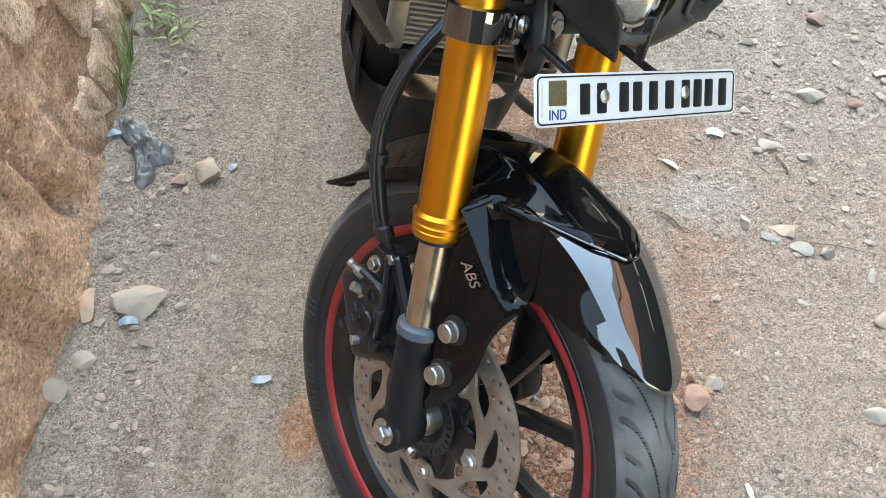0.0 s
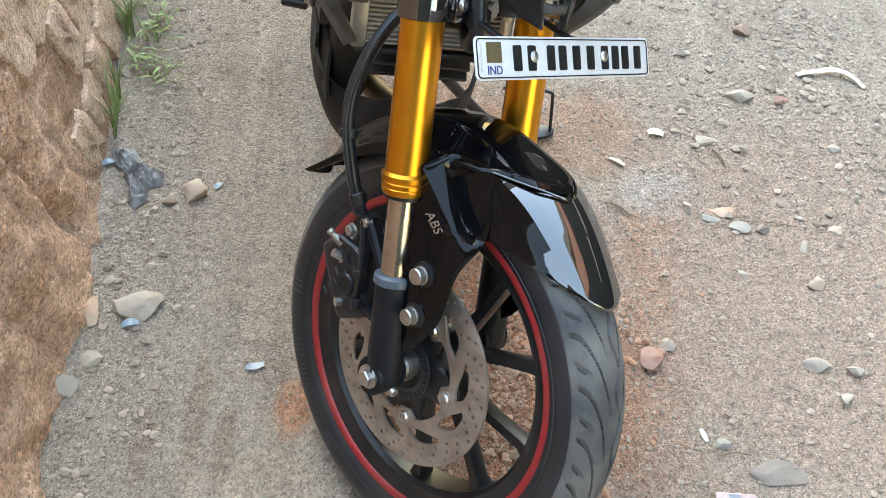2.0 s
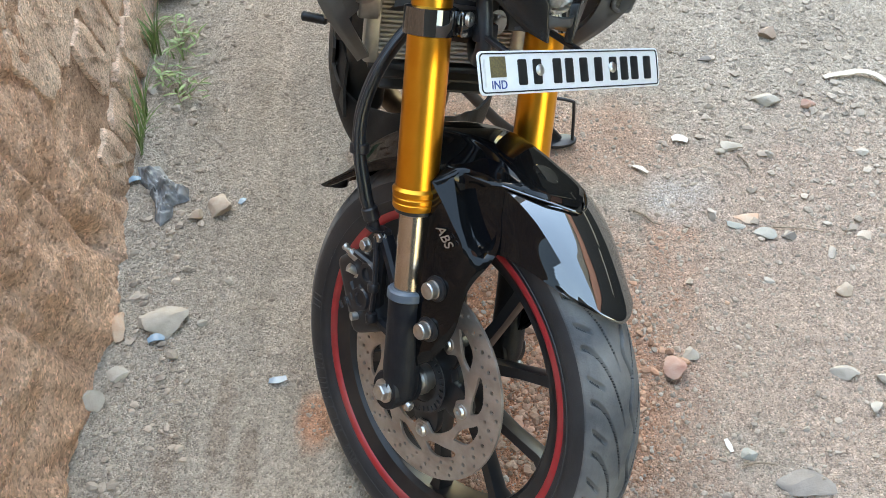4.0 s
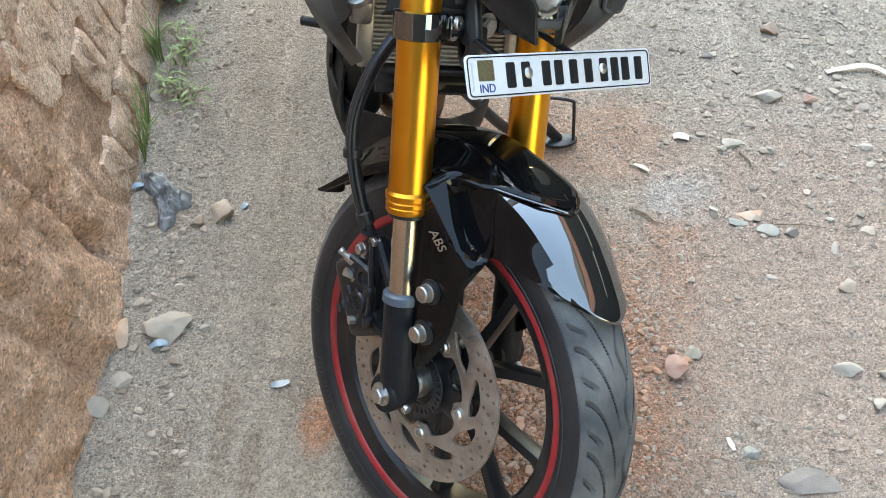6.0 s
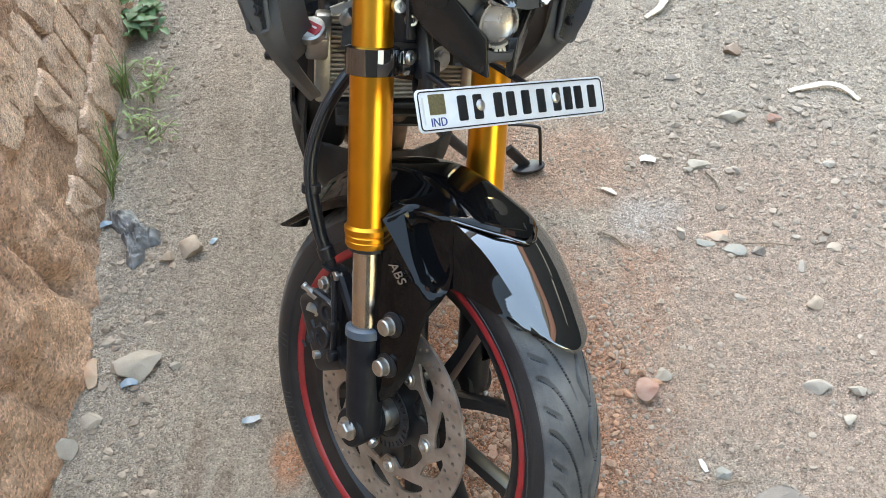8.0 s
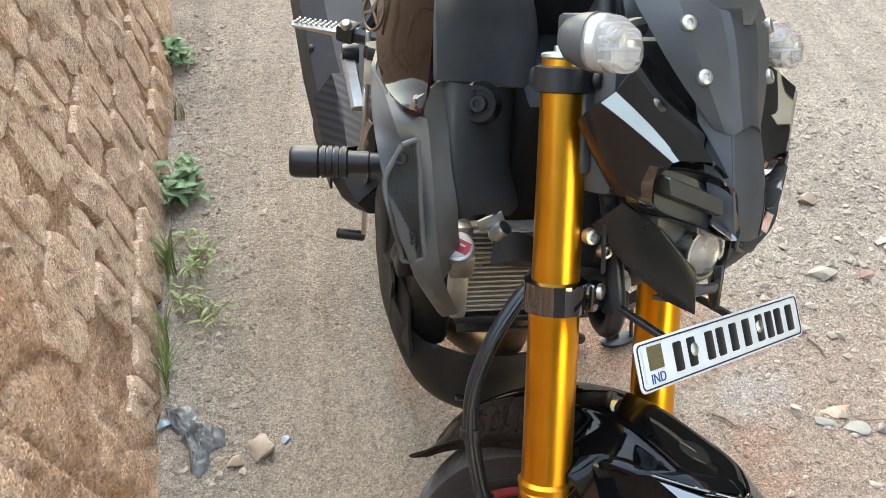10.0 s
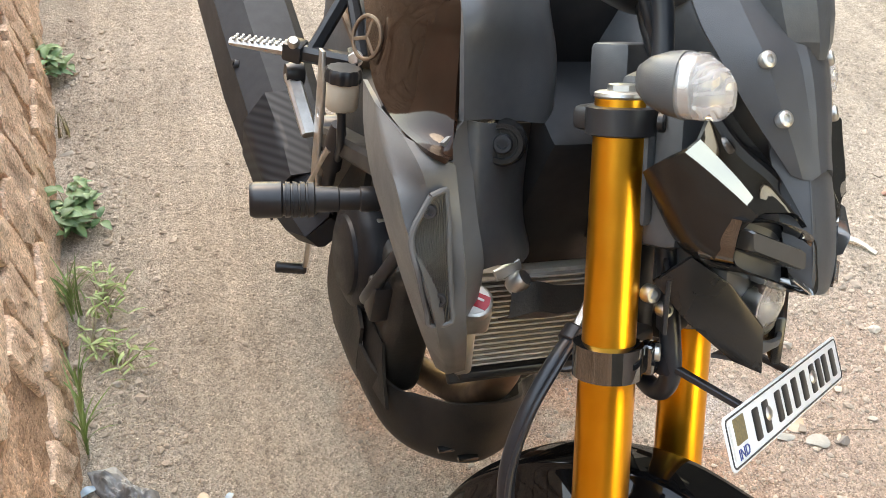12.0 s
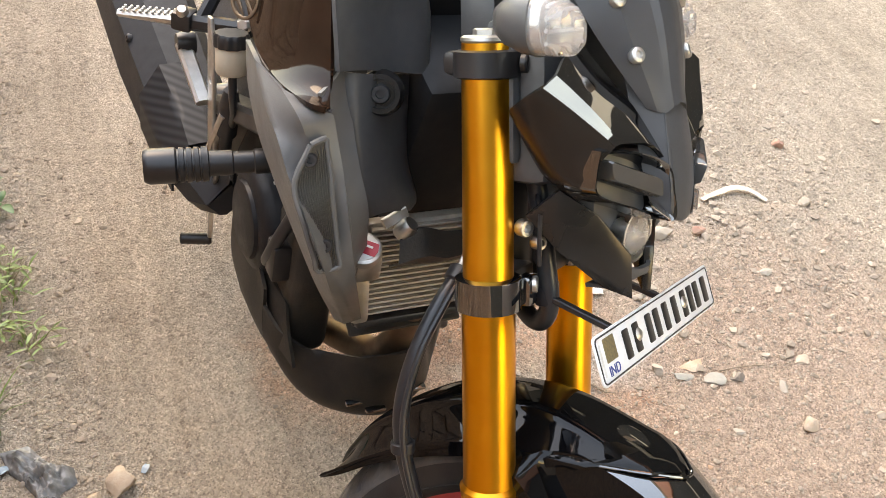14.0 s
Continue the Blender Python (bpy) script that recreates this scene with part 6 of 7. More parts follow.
# ---------------------------------------------------------------- side stand
stand = part("side_stand", hose([(0.120, 0.42, 0.24), (0.22, 0.47, 0.12), (0.29, 0.50, 0.06)], 0.011, 12), satin, bike, "black side stand", B)
part("stand_foot", flat([circle(0, 0, 0.036, 30, 0.019)], 0.008, 0.002), satin, stand, "", WORLD @ Matrix.Translation((0.330, 1.340, 0.010)) @ Matrix.Rotation(radians(12), 4, "Z"))
part("stand_leg", bar((0.285, 1.345, 0.06), (0.325, 1.345, 0.012), 0.022, 0.012, (0, 1, 0), 0.003), satin, stand, "")
part("stand_lever", hose([(0.250, 1.36, 0.112), (0.300, 1.355, 0.115), (0.345, 1.350, 0.110), (0.352, 1.347, 0.095), (0.356, 1.342, 0.014)], 0.0035, 8), satin, stand, "thin bent lever rod")

part("rear_engine", box((-0.02, 0.56, 0.50), (0.19, 0.18, 0.30), 0.02, segs=2), engine_mat, bike, "", B)
part("inner_guard", box((-0.03, 0.70, 0.62), (0.14, 0.25, 0.18), 0.02, segs=2), matte, bike, "", B)


# ---------------------------------------------------------------- loose stones on the lane
def rock_mesh(seed, w, d, h, facets=0.35, sub=2):
    """A weathered stone: a ball cut by planes, then roughened."""
    rnd = random.Random(seed)
    bm = bm_new()
    bmesh.ops.create_icosphere(bm, subdivisions=sub + 1, radius=1.0)
    planes = []
    for _ in range(13):
        n = Vector((rnd.uniform(-1, 1), rnd.uniform(-1, 1), rnd.uniform(-0.6, 1))).normalized()
        planes.append((n, rnd.uniform(0.42, 0.72)))
    off = Vector((rnd.uniform(0, 50), rnd.uniform(0, 50), rnd.uniform(0, 50)))
    for v in bm.verts:
        p = v.co.copy()
        for n, k in planes:
            o = p.dot(n) - k
            if o > 0:
                p -= n * o * (0.66 + facets)
        p += p.normalized() * (0.10 * noise.noise(p * 1.7 + off) + 0.05 * noise.noise(p * 5 + off) + 0.025 * noise.noise(p * 13 + off))
        v.co = p
    bm.transform(Matrix.Diagonal((w / 2, d / 2, h / 2, 1)))
    return bm


def stone_tone(name, c, c2):
    return material(name, c, 0.85, 0.0, c2, 45, bump=0.5, bump_scale=350, rough2=0.95, dust=(0.40, 0.33, 0.27), dust_amount=0.3)


tan = stone_tone("stone_tan", (0.42, 0.32, 0.24), (0.50, 0.42, 0.34))
greyish = stone_tone("stone_grey", (0.38, 0.33, 0.27), (0.45, 0.40, 0.34))
pale = stone_tone("stone_pale", (0.44, 0.39, 0.33), (0.37, 0.32, 0.27))
orange = stone_tone("stone_orange", (0.52, 0.31, 0.20), (0.55, 0.42, 0.32))
brick_red = stone_tone("stone_brick", (0.38, 0.20, 0.15), (0.44, 0.30, 0.24))
slate = stone_tone("stone_slate", (0.28, 0.285, 0.255), (0.36, 0.35, 0.31))
brownish = stone_tone("stone_brown", (0.27, 0.19, 0.14), (0.34, 0.25, 0.19))
darkish = stone_tone("stone_dark", (0.19, 0.165, 0.145), (0.24, 0.21, 0.185))
NAMES = {"tan": (tan, "tan rounded stone lying on the dusty lane"), "grey": (greyish, "pale grey-beige stone half sunk in the lane"), "pale": (pale, "whitish stone on the gravel"), "orange": (orange, "orange-tan stone at the foot of the wall"),
         "brick": (brick_red, "red-brown brick lump on the earth"), "slate": (slate, "greenish grey chip of tile"), "brown": (brownish, "brown stone among gravel"), "dark": (darkish, "flat dark grey lump of dry mortar")}
STONES = [  # x, y, width, depth, height, tone, turn
    (-0.364, 1.165, 0.060, 0.062, 0.040, "tan", 10), (-0.405, 1.137, 0.033, 0.035, 0.024, "tan", 60), (-0.319, 0.971, 0.020, 0.027, 0.014, "pale", 40), (-0.409, 0.874, 0.098, 0.090, 0.034, "grey", 25),
    (-0.498, 0.854, 0.044, 0.058, 0.030, "orange", 10), (-0.522, 0.903, 0.036, 0.030, 0.024, "grey", 0), (-0.478, 0.760, 0.050, 0.034, 0.020, "grey", -25), (-0.514, 0.696, 0.052, 0.055, 0.040, "pale", 30)]
STONES_B = [
    (0.470, 0.750, 0.054, 0.046, 0.036, "brick", 15), (0.503, 0.784, 0.028, 0.032, 0.020, "grey", 0), (0.761, 0.747, 0.056, 0.030, 0.022, "pale", -18), (0.826, 0.731, 0.036, 0.032, 0.024, "pale", 10),
    (0.791, 0.676, 0.026, 0.025, 0.018, "grey", 0), (0.561, 0.589, 0.026, 0.025, 0.016, "slate", 30), (0.638, 0.538, 0.092, 0.050, 0.012, "dark", -24), (0.816, 0.932, 0.036, 0.030, 0.024, "tan", 0)]
STONES_C = [
    (0.610, 1.128, 0.028, 0.035, 0.020, "grey", 0), (0.651, 1.099, 0.048, 0.026, 0.008, "slate", -28), (0.704, 1.080, 0.044, 0.038, 0.010, "slate", 10), (0.748, 1.067, 0.034, 0.022, 0.014, "dark", 15),
    (0.680, 1.117, 0.056, 0.044, 0.006, "orange", 0), (0.681, 0.958, 0.024, 0.023, 0.008, "pale", 35), (0.802, 1.473, 0.060, 0.050, 0.034, "grey", 0), (0.885, 1.454, 0.042, 0.034, 0.026, "brick", 0)]
STONES_D = [
    (0.856, 1.715, 0.045, 0.040, 0.036, "brown", 0), (0.688, 1.326, 0.060, 0.036, 0.018, "grey", 10), (0.667, 1.313, 0.026, 0.024, 0.018, "grey", 0), (0.765, 1.301, 0.022, 0.022, 0.016, "pale", 0),
    (0.819, 1.023, 0.022, 0.029, 0.010, "pale", 0), (0.900, 1.076, 0.036, 0.030, 0.008, "tan", 20), (0.835, 1.103, 0.022, 0.018, 0.012, "pale", 0), (-0.353, 0.873, 0.022, 0.019, 0.012, "grey", 0)]
STONES_E = [(0.690, 1.627, 0.034, 0.020, 0.012, "dark", 10), (1.250, 1.700, 0.040, 0.034, 0.026, "brick", 0), (1.180, 1.480, 0.030, 0.026, 0.02, "tan", 0), (0.960, 1.300, 0.026, 0.022, 0.016, "grey", 0),
            (-0.565, 1.520, 0.030, 0.028, 0.018, "pale", 0), (-0.500, 1.460, 0.026, 0.024, 0.016, "pale", 0), (-0.620, 2.232, 0.040, 0.022, 0.008, "pale", 20), (-0.575, 1.240, 0.024, 0.020, 0.014, "tan", 0)]
seed_ = 11
for row in STONES + STONES_B + STONES_C + STONES_D + STONES_E:
    x, y, w, d, h, tone, turn = row
    seed_ += 1
    mat_, lab_ = NAMES[tone]
    z = uneven(x, y) + h * 0.26
    solo("stone", rock_mesh(seed_, w * 1.15, d * 1.15, h * 1.1, 0.32), mat_, lab_, "stone", "loose stones on the lane", "", pose(x, y, z, 0, 0, turn), 28)


# ---------------------------------------------------------------- gravel and crumbs, too many to count
def scatter(name, count, mat, label, place, sizes, seed, coarse=False):
    rnd = np.random.RandomState(seed)
    bmx = bm_new()
    if coarse:
        bmesh.ops.create_cone(bmx, cap_ends=False, segments=4, radius1=1.0, radius2=0.0, depth=1.3)
    else:
        bmesh.ops.create_icosphere(bmx, subdivisions=1, radius=1.0)
    base_v = np.array([v.co[:] for v in bmx.verts])
    base_f = np.array([[v.index for v in f.verts] for f in bmx.faces if len(f.verts) == 3])
    bmx.free()
    allv, allf, k = [], [], 0
    while k < count:
        x, y = place(rnd)
        if x < wall_x(y) + 0.01:
            continue
        s = sizes(rnd, x, y)
        v = base_v * (1 + rnd.uniform(-0.38, 0.38, (len(base_v), 1)))
        v = v * np.array([rnd.uniform(0.7, 1.3), rnd.uniform(0.7, 1.3), rnd.uniform(0.45, 0.85)]) * s
        a = rnd.uniform(0, 6.28)
        c, sn = math.cos(a), math.sin(a)
        v = v @ np.array([[c, sn, 0], [-sn, c, 0], [0, 0, 1]])
        v = v + np.array([x, y, uneven(x, y) + s * 0.18])
        allv.append(v)
        allf.append(base_f + k * len(base_v))
        k += 1
    me = bpy.data.meshes.new(name)
    me.from_pydata(np.concatenate(allv).tolist(), [], np.concatenate(allf).tolist())
    me.materials.append(mat)
    return tagged(new(name, me), label, name, kind="stuff")


def lane(rnd):
    while True:
        x, y = rnd.uniform(-0.75, 1.6), rnd.uniform(0.40, 2.9)
        n_ = noise.noise((x * 3.0, y * 3.0, 11.0))
        if rnd.uniform() < 0.35 + 0.9 * max(0, n_) + (0.35 if x > 0.3 else 0):
            return x, y


def fine_size(rnd, x, y):
    return min((0.0012 if x > 0.3 else 0.0010) * rnd.uniform(0.03, 1.0) ** -0.55, 0.0052)


def bank(rnd):
    while True:
        x, y = rnd.normal(0.92, 0.24), rnd.normal(1.72, 0.42)
        if 0.5 < x < 1.7 and y > 0.9:
            return x, y


def verge(rnd):
    y = rnd.uniform(0.5, 2.9)
    return wall_x(y) + 0.02 + abs(rnd.normal(0, 0.09)), y


def under(rnd):
    return rnd.normal(0.25, 0.10), rnd.normal(0.72, 0.14)


scatter("grit", 60000, pebble_mat, "fine grit covering the earth lane", lane, lambda r, x, y: 0.0008 + 0.0019 * r.uniform() ** 2, 4, True)
scatter("gravel", 30000, pebble_mat, "fine beige gravel strewn over the lane", lane, fine_size, 5)
scatter("rubble", 2700, pebble_mat, "bank of loose grey-brown rubble", bank, lambda r, x, y: min(0.0022 * r.uniform(0.05, 1.0) ** -0.55, 0.010), 6)
scatter("verge_gravel", 1500, pebble_mat, "pale gravel gathered along the wall foot", verge, lambda r, x, y: min(0.0020 * r.uniform(0.05, 1.0) ** -0.55, 0.011), 7)
scatter("brick_crumbs", 4200, pebble_red, "red-brown brick crumbs round the front wheel", under, lambda r, x, y: min(0.0019 * r.uniform(0.04, 1.0) ** -0.5, 0.0085), 8)

# ---------------------------------------------------------------- litter
bag_mat = material("dark_plastic_film", (0.06, 0.065, 0.07), 0.16, 0.0, (0.24, 0.25, 0.26), 34, rough2=0.35, dust=(0.40, 0.38, 0.35), dust_amount=0.35)
bm = bm_new()
bag_o = [(-0.545, 1.270), (-0.500, 1.275), (-0.470, 1.235), (-0.432, 1.215), (-0.428, 1.185), (-0.455, 1.165), (-0.452, 1.135), (-0.470, 1.108), (-0.485, 1.125), (-0.492, 1.170), (-0.510, 1.200), (-0.530, 1.225)]
cx_, cy_ = -0.480, 1.195
rings_ = []
for f_ in np.linspace(1.0, 0.0, 25):
    ring = []
    for k in range(120):
        q = k / 120 * 12
        i_, t_ = int(q) % 12, q - int(q)
        x = bag_o[i_][0] * (1 - t_) + bag_o[(i_ + 1) % 12][0] * t_
        y = bag_o[i_][1] * (1 - t_) + bag_o[(i_ + 1) % 12][1] * t_
        x, y = cx_ + (x - cx_) * f_, cy_ + (y - cy_) * f_
        ridge_ = abs(noise.noise((x * 26 + 3, y * 14 + x * 20, 2.0))) + 0.6 * abs(noise.noise((x * 55, y * 50, 6.0)))
        z = uneven(x, y) + 0.002 + (1 - f_ ** 3) * (0.005 + 0.034 * ridge_ + 0.014 * abs(noise.noise((x * 120, y * 90, 3.0))))
        ring.append((x, y, z))
    rings_.append(ring)
loft(bm, rings_[:-1], True, False)
solo("plastic_bag", bm, bag_mat, "crumpled dark plastic bag lying by the wall", "plastic bag", angle=80)


def scrap(name, pts, width, lift, mat, label, category, thick=0.0012, wave=0.004):
    """A strip of stiff litter along a line on the ground."""
    path = smooth_path([(x, y, 0) for x, y in pts], 6)
    bm = bm_new()
    rings = []
    for i, p in enumerate(path):
        d = (path[min(i + 1, len(path) - 1)] - path[max(i - 1, 0)]).normalized()
        s = Vector((-d.y, d.x, 0))
        f = i / (len(path) - 1)
        w = width * (0.55 + 0.45 * math.sin(math.pi * min(max(f, 0.12), 0.88)))
        z = uneven(p.x, p.y) + 0.004 + lift * math.sin(math.pi * f) + wave * noise.noise((p.x * 20, p.y * 20, 3))
        c = Vector((p.x, p.y, max(z, uneven(p.x, p.y) + 0.003)))
        rings.append([c + s * w / 2, c + s * w / 2 + Vector((0, 0, thick)), c - s * w / 2 + Vector((0, 0, thick)), c - s * w / 2])
    loft(bm, rings)
    return solo(name, bm, mat, label, category, angle=60)


paper = material("paper_white", (0.78, 0.77, 0.74), 0.7, 0.0, (0.70, 0.67, 0.62), 40, bump=0.2, bump_scale=200)
bark = material("dry_fibre", (0.66, 0.60, 0.50), 0.7, 0.0, (0.58, 0.50, 0.40), 60, bump=0.3, bump_scale=300)
twig_mat = material("twig_bark", (0.20, 0.15, 0.11), 0.85, 0.0, (0.28, 0.22, 0.16), 90, bump=0.4, bump_scale=400)
blue_film = material("blue_film", (0.17, 0.28, 0.38), 0.4, 0.0, (0.28, 0.35, 0.40), 60, dust=(0.45, 0.4, 0.35), dust_amount=0.4)
scrap("dry_strip", [(0.946, 1.546), (0.990, 1.556), (1.036, 1.561), (1.069, 1.544), (1.096, 1.509)], 0.016, 0.008, bark, "curved whitish strip of dry bark on the lane", "bark strip", 0.003)
scrap("dry_curl", [(0.681, 1.874), (0.721, 1.900), (0.752, 1.954), (0.767, 2.027)], 0.018, 0.012, bark, "curled pale strip of dry bark on the lane", "bark strip", 0.003)
scrap("paper_scrap", [(0.570, 1.352), (0.586, 1.352), (0.603, 1.347)], 0.020, 0.004, paper, "small white scrap of paper on the earth", "paper scrap")
scrap("wood_chip", [(0.476, 1.272), (0.490, 1.260), (0.503, 1.249)], 0.010, 0.002, bark, "pale flat chip of wood", "wood chip", 0.003, 0.001)
scrap("paper_scrap", [(0.529, 0.617), (0.532, 0.604), (0.535, 0.594)], 0.009, 0.002, paper, "tiny white scrap of paper", "paper scrap")
scrap("blue_scrap", [(-0.553, 1.222), (-0.541, 1.228), (-0.530, 1.236)], 0.016, 0.004, blue_film, "bit of pale blue plastic beside the bag", "plastic scrap")
scrap("blue_scrap", [(-0.440, 0.826), (-0.426, 0.832), (-0.412, 0.834)], 0.016, 0.003, blue_film, "bit of torn blue plastic film by a stone", "plastic scrap")
scrap("blue_scrap", [(-0.220, 0.742), (-0.206, 0.742), (-0.190, 0.748)], 0.014, 0.003, blue_film, "faded blue scrap pressed into the lane", "plastic scrap")
scrap("blue_scrap", [(-0.325, 1.172), (-0.320, 1.180), (-0.316, 1.188)], 0.012, 0.002, blue_film, "faint blue scrap beside a tan stone", "plastic scrap")


def twig(pts, r, label):
    pts = [(x, y, uneven(x, y) + r + 0.003 + 0.002 * math.sin(i * 2.1)) for i, (x, y) in enumerate(pts)]
    return solo("twig", hose(pts, r, 7, 5, r * 0.5), twig_mat, label, "twig", "twigs on the lane")


twig([(0.456, 1.136), (0.476, 1.124), (0.490, 1.108), (0.507, 1.099)], 0.0024, "short dark dry twig on the earth")
twig([(0.548, 0.570), (0.575, 0.573), (0.603, 0.571)], 0.0020, "thin dry twig beside a mortar lump")
twig([(0.723, 1.091), (0.770, 1.087), (0.821, 1.081)], 0.0016, "thin straw-like twig among chips")
twig([(0.700, 1.300), (0.712, 1.270), (0.716, 1.245)], 0.0022, "bent pale twig in the rubble")
yellow = material("packet_yellow", (0.75, 0.55, 0.06), 0.3, 0.0, (0.70, 0.48, 0.05), 40)
packet_m = pose(0.556, 0.476, uneven(0.556, 0.476) + 0.008, 4, 3, -4)
bm = bm_new()
loft(bm, [[(x, y, z0 + 0.0012 * math.sin(x * 300)) for x, y in rounded(0.066 * k, 0.046 * k, 0.003)] for z0, k in ((-0.004, 0.97), (-0.001, 1.0), (0.002, 0.96), (0.004, 0.82))])
pink_foil = material("packet_pink", (0.50, 0.36, 0.35), 0.25, 0.0, (0.58, 0.46, 0.44), 60)
packet = solo("snack_packet", bm, pink_foil, "small pink and yellow foil packet on the ground", "packet", m=packet_m)
part("packet_band", flat([rounded(0.062, 0.020, 0.002)], 0.0012, 0.0003), yellow, packet, "yellow band", packet_m @ Matrix.Translation((0.0, -0.011, 0.0046)))
part("packet_dot", flat([circle(0, 0, 0.0065, 24)], 0.0008, 0), label_white, packet, "", packet_m @ Matrix.Translation((0.001, 0.004, 0.0050)))
for dx, dy, w_ in ((0.0, 0.013, 0.026), (-0.004, 0.017, 0.018), (0.012, 0.009, 0.012)):
    part("packet_bar", flat([rounded(w_, 0.0022, 0.001)], 0.0008, 0), blue_film, packet, "", packet_m @ Matrix.Translation((dx, dy, 0.0048)))

# ---------------------------------------------------------------- plants at the foot of the wall
def leaf_material(name, c, c2):
    m = material(name, c, 0.5, 0.0, c2, 60, island=0.3, bump=0.2, bump_scale=300)
    m.node_tree.nodes["Principled BSDF"].inputs["Subsurface Weight"].default_value = 0.0
    return m


grass_mat = leaf_material("grass_blade", (0.15, 0.25, 0.065), (0.22, 0.28, 0.11))
leaf_mat = leaf_material("weed_leaf", (0.075, 0.17, 0.065), (0.12, 0.22, 0.09))
dry_mat = leaf_material("dry_stem", (0.20, 0.18, 0.09), (0.26, 0.22, 0.13))


def blade(bm, rnd, base, lean, length, width):
    """A folded, tapering, bending grass blade."""
    a = rnd.uniform(0, 2 * math.pi)
    d = Vector((math.cos(a), math.sin(a), 0))
    s = Vector((-d.y, d.x, 0))
    vs = []
    for k in range(7):
        f = k / 6
        p = Vector(base) + d * lean * f * f * length + Vector((0, 0, length * (f - 0.38 * lean * f * f)))
        w = width * (1 - f) ** 0.7 * 0.5 + 0.0002
        vs.append((bm.verts.new(p - s * w), bm.verts.new(p + Vector((0, 0, -w * 0.5)) + d * w * 0.4), bm.verts.new(p + s * w)))
    for a_, b_ in zip(vs, vs[1:]):
        bm.faces.new((a_[0], a_[1], b_[1], b_[0]))
        bm.faces.new((a_[1], a_[2], b_[2], b_[1]))


def leaf(bm, rnd, p, d, length, width):
    d = Vector(d).normalized()
    s = d.cross(Vector((0, 0, 1))).normalized()
    u = s.cross(d)
    rows = []
    for k in range(6):
        f = k / 5
        w = width * math.sin(math.pi * (0.08 + 0.9 * f)) ** 0.8 * 0.5
        c = Vector(p) + d * length * f - u * length * 0.35 * f * f
        rows.append((bm.verts.new(c - s * w + u * w * 0.35), bm.verts.new(c), bm.verts.new(c + s * w + u * w * 0.35)))
    for a_, b_ in zip(rows, rows[1:]):
        bm.faces.new((a_[0], a_[1], b_[1], b_[0]))
        bm.faces.new((a_[1], a_[2], b_[2], b_[1]))


def grass_tuft(x, y, n, length, spread_, seed, label, lean=0.5, mat=None):
    rnd = random.Random(seed)
    g_ = thing("grass_tuft", Matrix.Translation((x, y, uneven(x, y))), label, "grass", "weeds along the wall")
    bm = bm_new()
    for _ in range(n):
        a, r = rnd.uniform(0, 6.28), spread_ * rnd.uniform(0, 1) ** 0.7
        bx, by = x + r * math.cos(a), y + 1.6 * r * math.sin(a)
        bx = max(bx, wall_x(by) + 0.012)
        blade(bm, rnd, (bx, by, uneven(bx, by)), rnd.uniform(0.2, 1.0) * lean * 1.4, length * rnd.uniform(0.45, 1.1), rnd.uniform(0.0030, 0.0062))
    tagged(part("grass_blade", bm, mat or grass_mat, g_, "", angle=80), kind="stuff")
    return g_


def sprawl(x, y, n, reach, seed, label):
    """A sprawling weed: thin runners over the ground with narrow leaves."""
    rnd = random.Random(seed)
    g_ = thing("weed", Matrix.Translation((x, y, uneven(x, y))), label, "weed", "weeds along the wall")
    bs, bl = bm_new(), bm_new()
    for _ in range(n):
        a = rnd.uniform(-1.9, 1.9)
        L = reach * rnd.uniform(0.5, 1.0)
        pts = []
        for k in range(5):
            f = k / 4
            px = x + math.cos(a + 0.5 * f) * L * f
            py = y + math.sin(a + 0.5 * f) * L * f
            px = max(px, wall_x(py) + 0.01)
            pts.append((px, py, uneven(px, py) + 0.006 + 0.035 * math.sin(math.pi * f * 0.8) * rnd.uniform(0.5, 1.2)))
        hose(pts, 0.0013, 5, 3, 0.0007, bm=bs)
        for k in range(1, 5):
            for q in range(rnd.randint(0, 2)):
                aa = rnd.uniform(0, 6.28)
                leaf(bl, rnd, pts[k], (math.cos(aa), math.sin(aa), rnd.uniform(0.1, 0.9)), rnd.uniform(0.018, 0.036), rnd.uniform(0.004, 0.007))
    tagged(part("runner", bs, dry_mat, g_), kind="stuff")
    tagged(part("leaf", bl, grass_mat, g_, "", angle=80), kind="stuff")


def bushy(x, y, n, h, r, seed, label):
    """A low leafy weed with oval leaves."""
    rnd = random.Random(seed)
    g_ = thing("leafy_weed", Matrix.Translation((x, y, uneven(x, y))), label, "weed", "weeds along the wall")
    bs, bl = bm_new(), bm_new()
    for _ in range(n):
        a = rnd.uniform(0, 6.28)
        tip = Vector((x + math.cos(a) * r * rnd.uniform(0.2, 1), y + math.sin(a) * r * rnd.uniform(0.2, 1.2), uneven(x, y) + h * rnd.uniform(0.35, 1)))
        tip.x = max(tip.x, wall_x(tip.y) + 0.01)
        hose([(x, y, uneven(x, y)), (x * 0.5 + tip.x * 0.5, y * 0.5 + tip.y * 0.5, tip.z * 0.7), tip], 0.0014, 5, 3, 0.0008, bm=bs)
        for q in range(4):
            aa = rnd.uniform(0, 6.28)
            leaf(bl, rnd, tip + Vector((rnd.uniform(-0.008, 0.008), rnd.uniform(-0.008, 0.008), rnd.uniform(-0.012, 0.004))), (math.cos(aa), math.sin(aa), rnd.uniform(-0.1, 0.6)), rnd.uniform(0.022, 0.042), rnd.uniform(0.014, 0.024))
    tagged(part("stem", bs, dry_mat, g_), kind="stuff")
    tagged(part("leaf", bl, leaf_mat, g_, "", angle=80), kind="stuff")


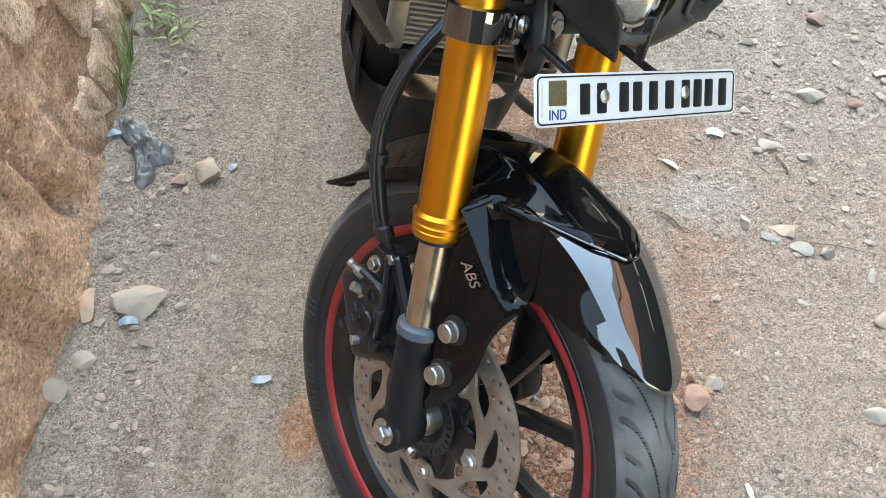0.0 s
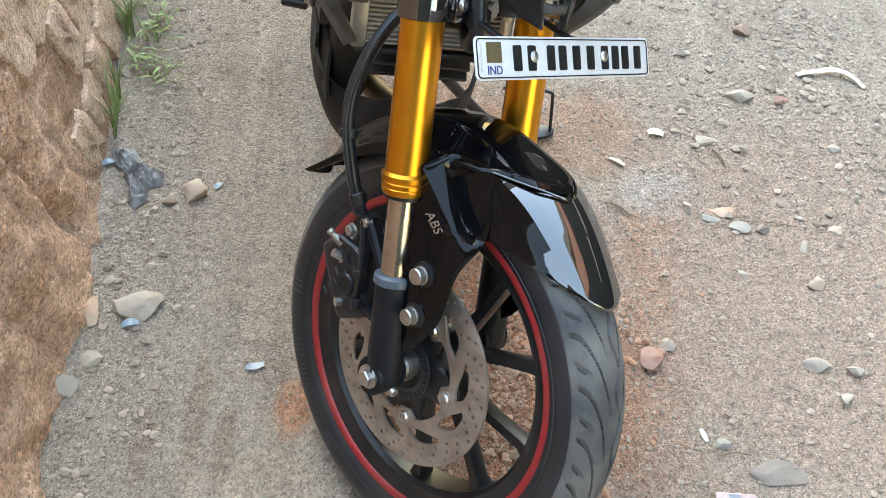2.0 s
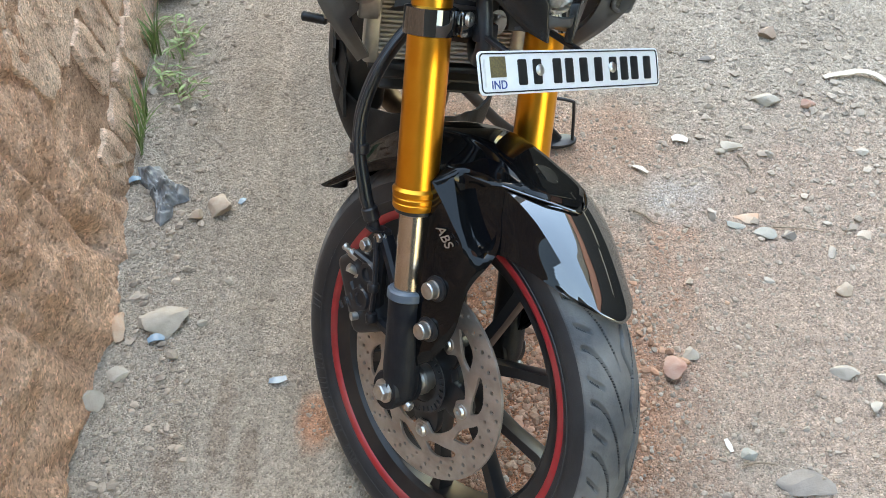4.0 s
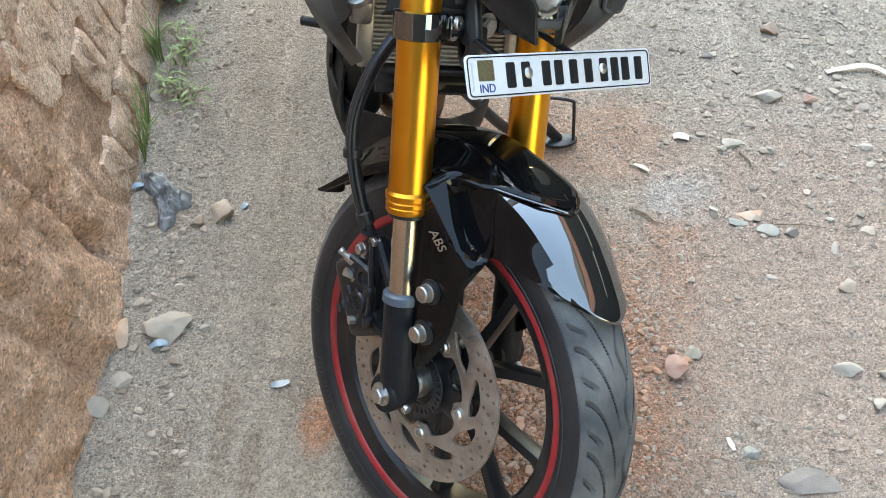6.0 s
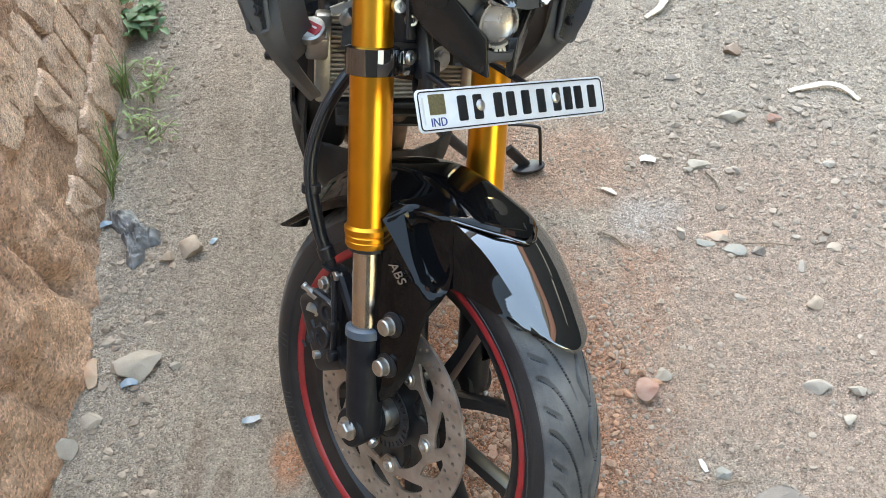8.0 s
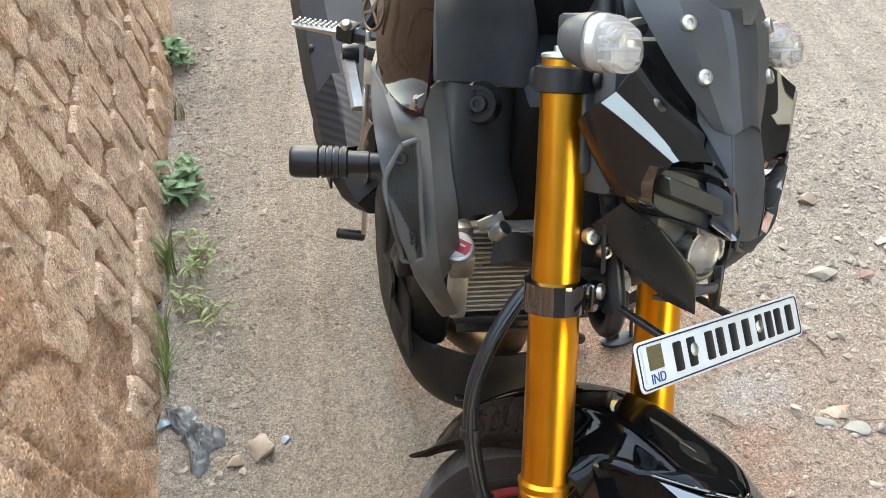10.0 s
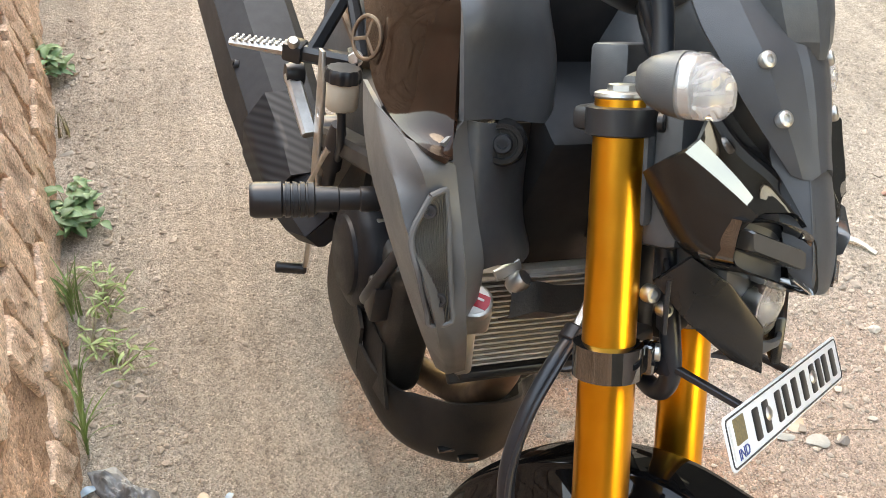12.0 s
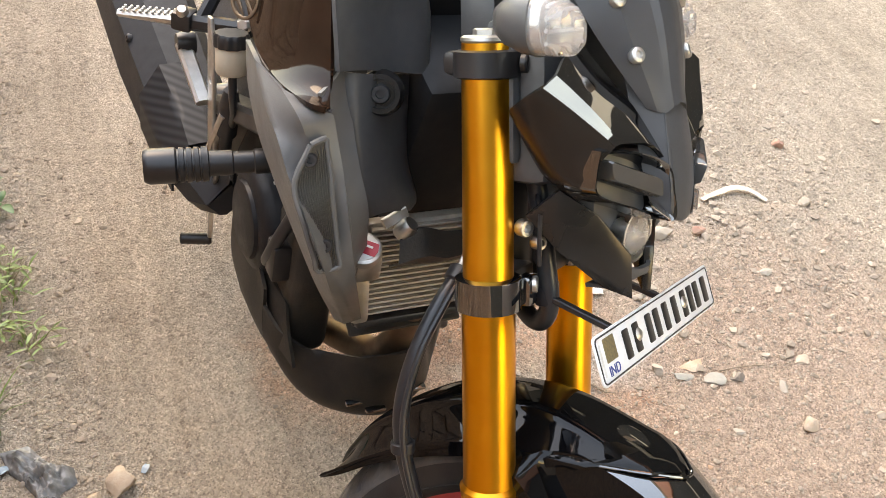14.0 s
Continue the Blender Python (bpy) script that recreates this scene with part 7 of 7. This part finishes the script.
bushy(-0.600, 1.965, 26, 0.075, 0.075, 1, "low dark green leafy weed against the wall")
bushy(-0.690, 2.600, 16, 0.09, 0.06, 2, "small leafy weed in the corner of the wall")
grass_tuft(-0.592, 1.690, 34, 0.13, 0.035, 3, "tuft of long green grass against the wall")
grass_tuft(-0.575, 1.430, 16, 0.12, 0.025, 4, "thin upright grass at the wall foot")
grass_tuft(-0.570, 1.330, 14, 0.13, 0.022, 5, "thin grass growing out of the wall foot")
grass_tuft(-0.640, 2.330, 14, 0.07, 0.04, 15, "short dry grass at the wall foot", mat=dry_mat)
sprawl(-0.530, 1.680, 9, 0.12, 6, "sprawling green weed with thin runners")
sprawl(-0.545, 1.560, 8, 0.11, 7, "sprawling weed among pale pebbles")
sprawl(-0.490, 1.500, 5, 0.06, 8, "small tuft of narrow green leaves")
grass_tuft(-0.515, 1.640, 8, 0.07, 0.02, 9, "few short green grass blades", 0.7)
grass_tuft(-0.500, 1.530, 7, 0.06, 0.02, 10, "few short green grass blades", 0.7)


# ---------------------------------------------------------------- stones of the wall: slanting rubble laid in the mud
def wall_stone(seed, w, h):
    """A slanting block of rough stone with worn edges; local x along the wall, y up, z out."""
    rnd = random.Random(seed)
    n = 20
    bm = bm_new()
    out = []
    for k in range(n):
        a = 2 * math.pi * k / n
        c, s = math.cos(a), math.sin(a)
        q = (abs(c) ** 9 + abs(s) ** 9) ** (-1 / 9)
        q *= 1 + rnd.uniform(-0.10, 0.05)
        out.append((c * q * w / 2 - 0.42 * s * q * h / 2, s * q * h / 2))
    tilt_x, tilt_y = rnd.uniform(-0.09, 0.09), rnd.uniform(-0.05, 0.06)
    rings = []
    for f, z in ((1.03, -0.03), (1.0, -0.004), (0.985, 0.003), (0.955, 0.0065), (0.75, 0.0080), (0.42, 0.0085), (0.18, 0.0085)):
        rings.append([(x * f, y * f, z + (x * tilt_x + y * tilt_y) * (1 if z > 0 else 0) + (rnd.uniform(-0.0012, 0.0012) + 0.006 * noise.noise((x * 22 + seed, y * 22, 1.0))) * (z > 0)) for x, y in out])
    loft(bm, rings, True, True)
    return bm


pool = []
for k in range(14):
    bm = wall_stone(100 + k, 0.112 + 0.007 * (k % 4), 0.170 + 0.006 * (k % 3))
    finish(bm, WORLD, 35)
    me = bpy.data.meshes.new("wall_stone")
    bm.to_mesh(me)
    bm.free()
    me.materials.append(stone_mat)
    pool.append(me)
rnd = random.Random(77)
inv_wall = wall_mud.matrix_basis.inverted()
count = 0
for row in range(0, 7):
    for col in range(0, 34):
        y = 0.86 + col * 0.124 + (row % 2) * 0.055 - 0.072 * row + rnd.uniform(-0.008, 0.008)
        z = 0.06 + row * 0.172 + rnd.uniform(-0.006, 0.006)
        if z < -0.02 or z > 1.16 or y < 1.20 + 0.20 * noise.noise((z * 4, row * 0.7, 2.0)) - 0.25 * min(z, 0.6) or y > 3.9 or count >= 300:
            continue
        ob = new("stone", pool[rnd.randrange(len(pool))])
        slope = (wall_x(y + 0.05) - wall_x(y - 0.05)) / 0.1
        along, upv = Vector((slope, 1, 0)).normalized(), Vector((-WALL_BACK, 0, 1)).normalized()
        normal = along.cross(upv)
        m = Matrix((along, upv, normal)).transposed().to_4x4()
        m.translation = Vector(wall_point(y, z, wall_relief(y, z) * 0.8 - 0.016 + rnd.uniform(-0.005, 0.004)))
        ob.parent = wall_mud
        ob.matrix_basis = m @ Matrix.Rotation(radians(rnd.uniform(-8, 8)), 4, "Z") @ Matrix.Diagonal((rnd.uniform(0.90, 1.12), rnd.uniform(0.90, 1.08), rnd.uniform(0.7, 1.3), 1))
        count += 1
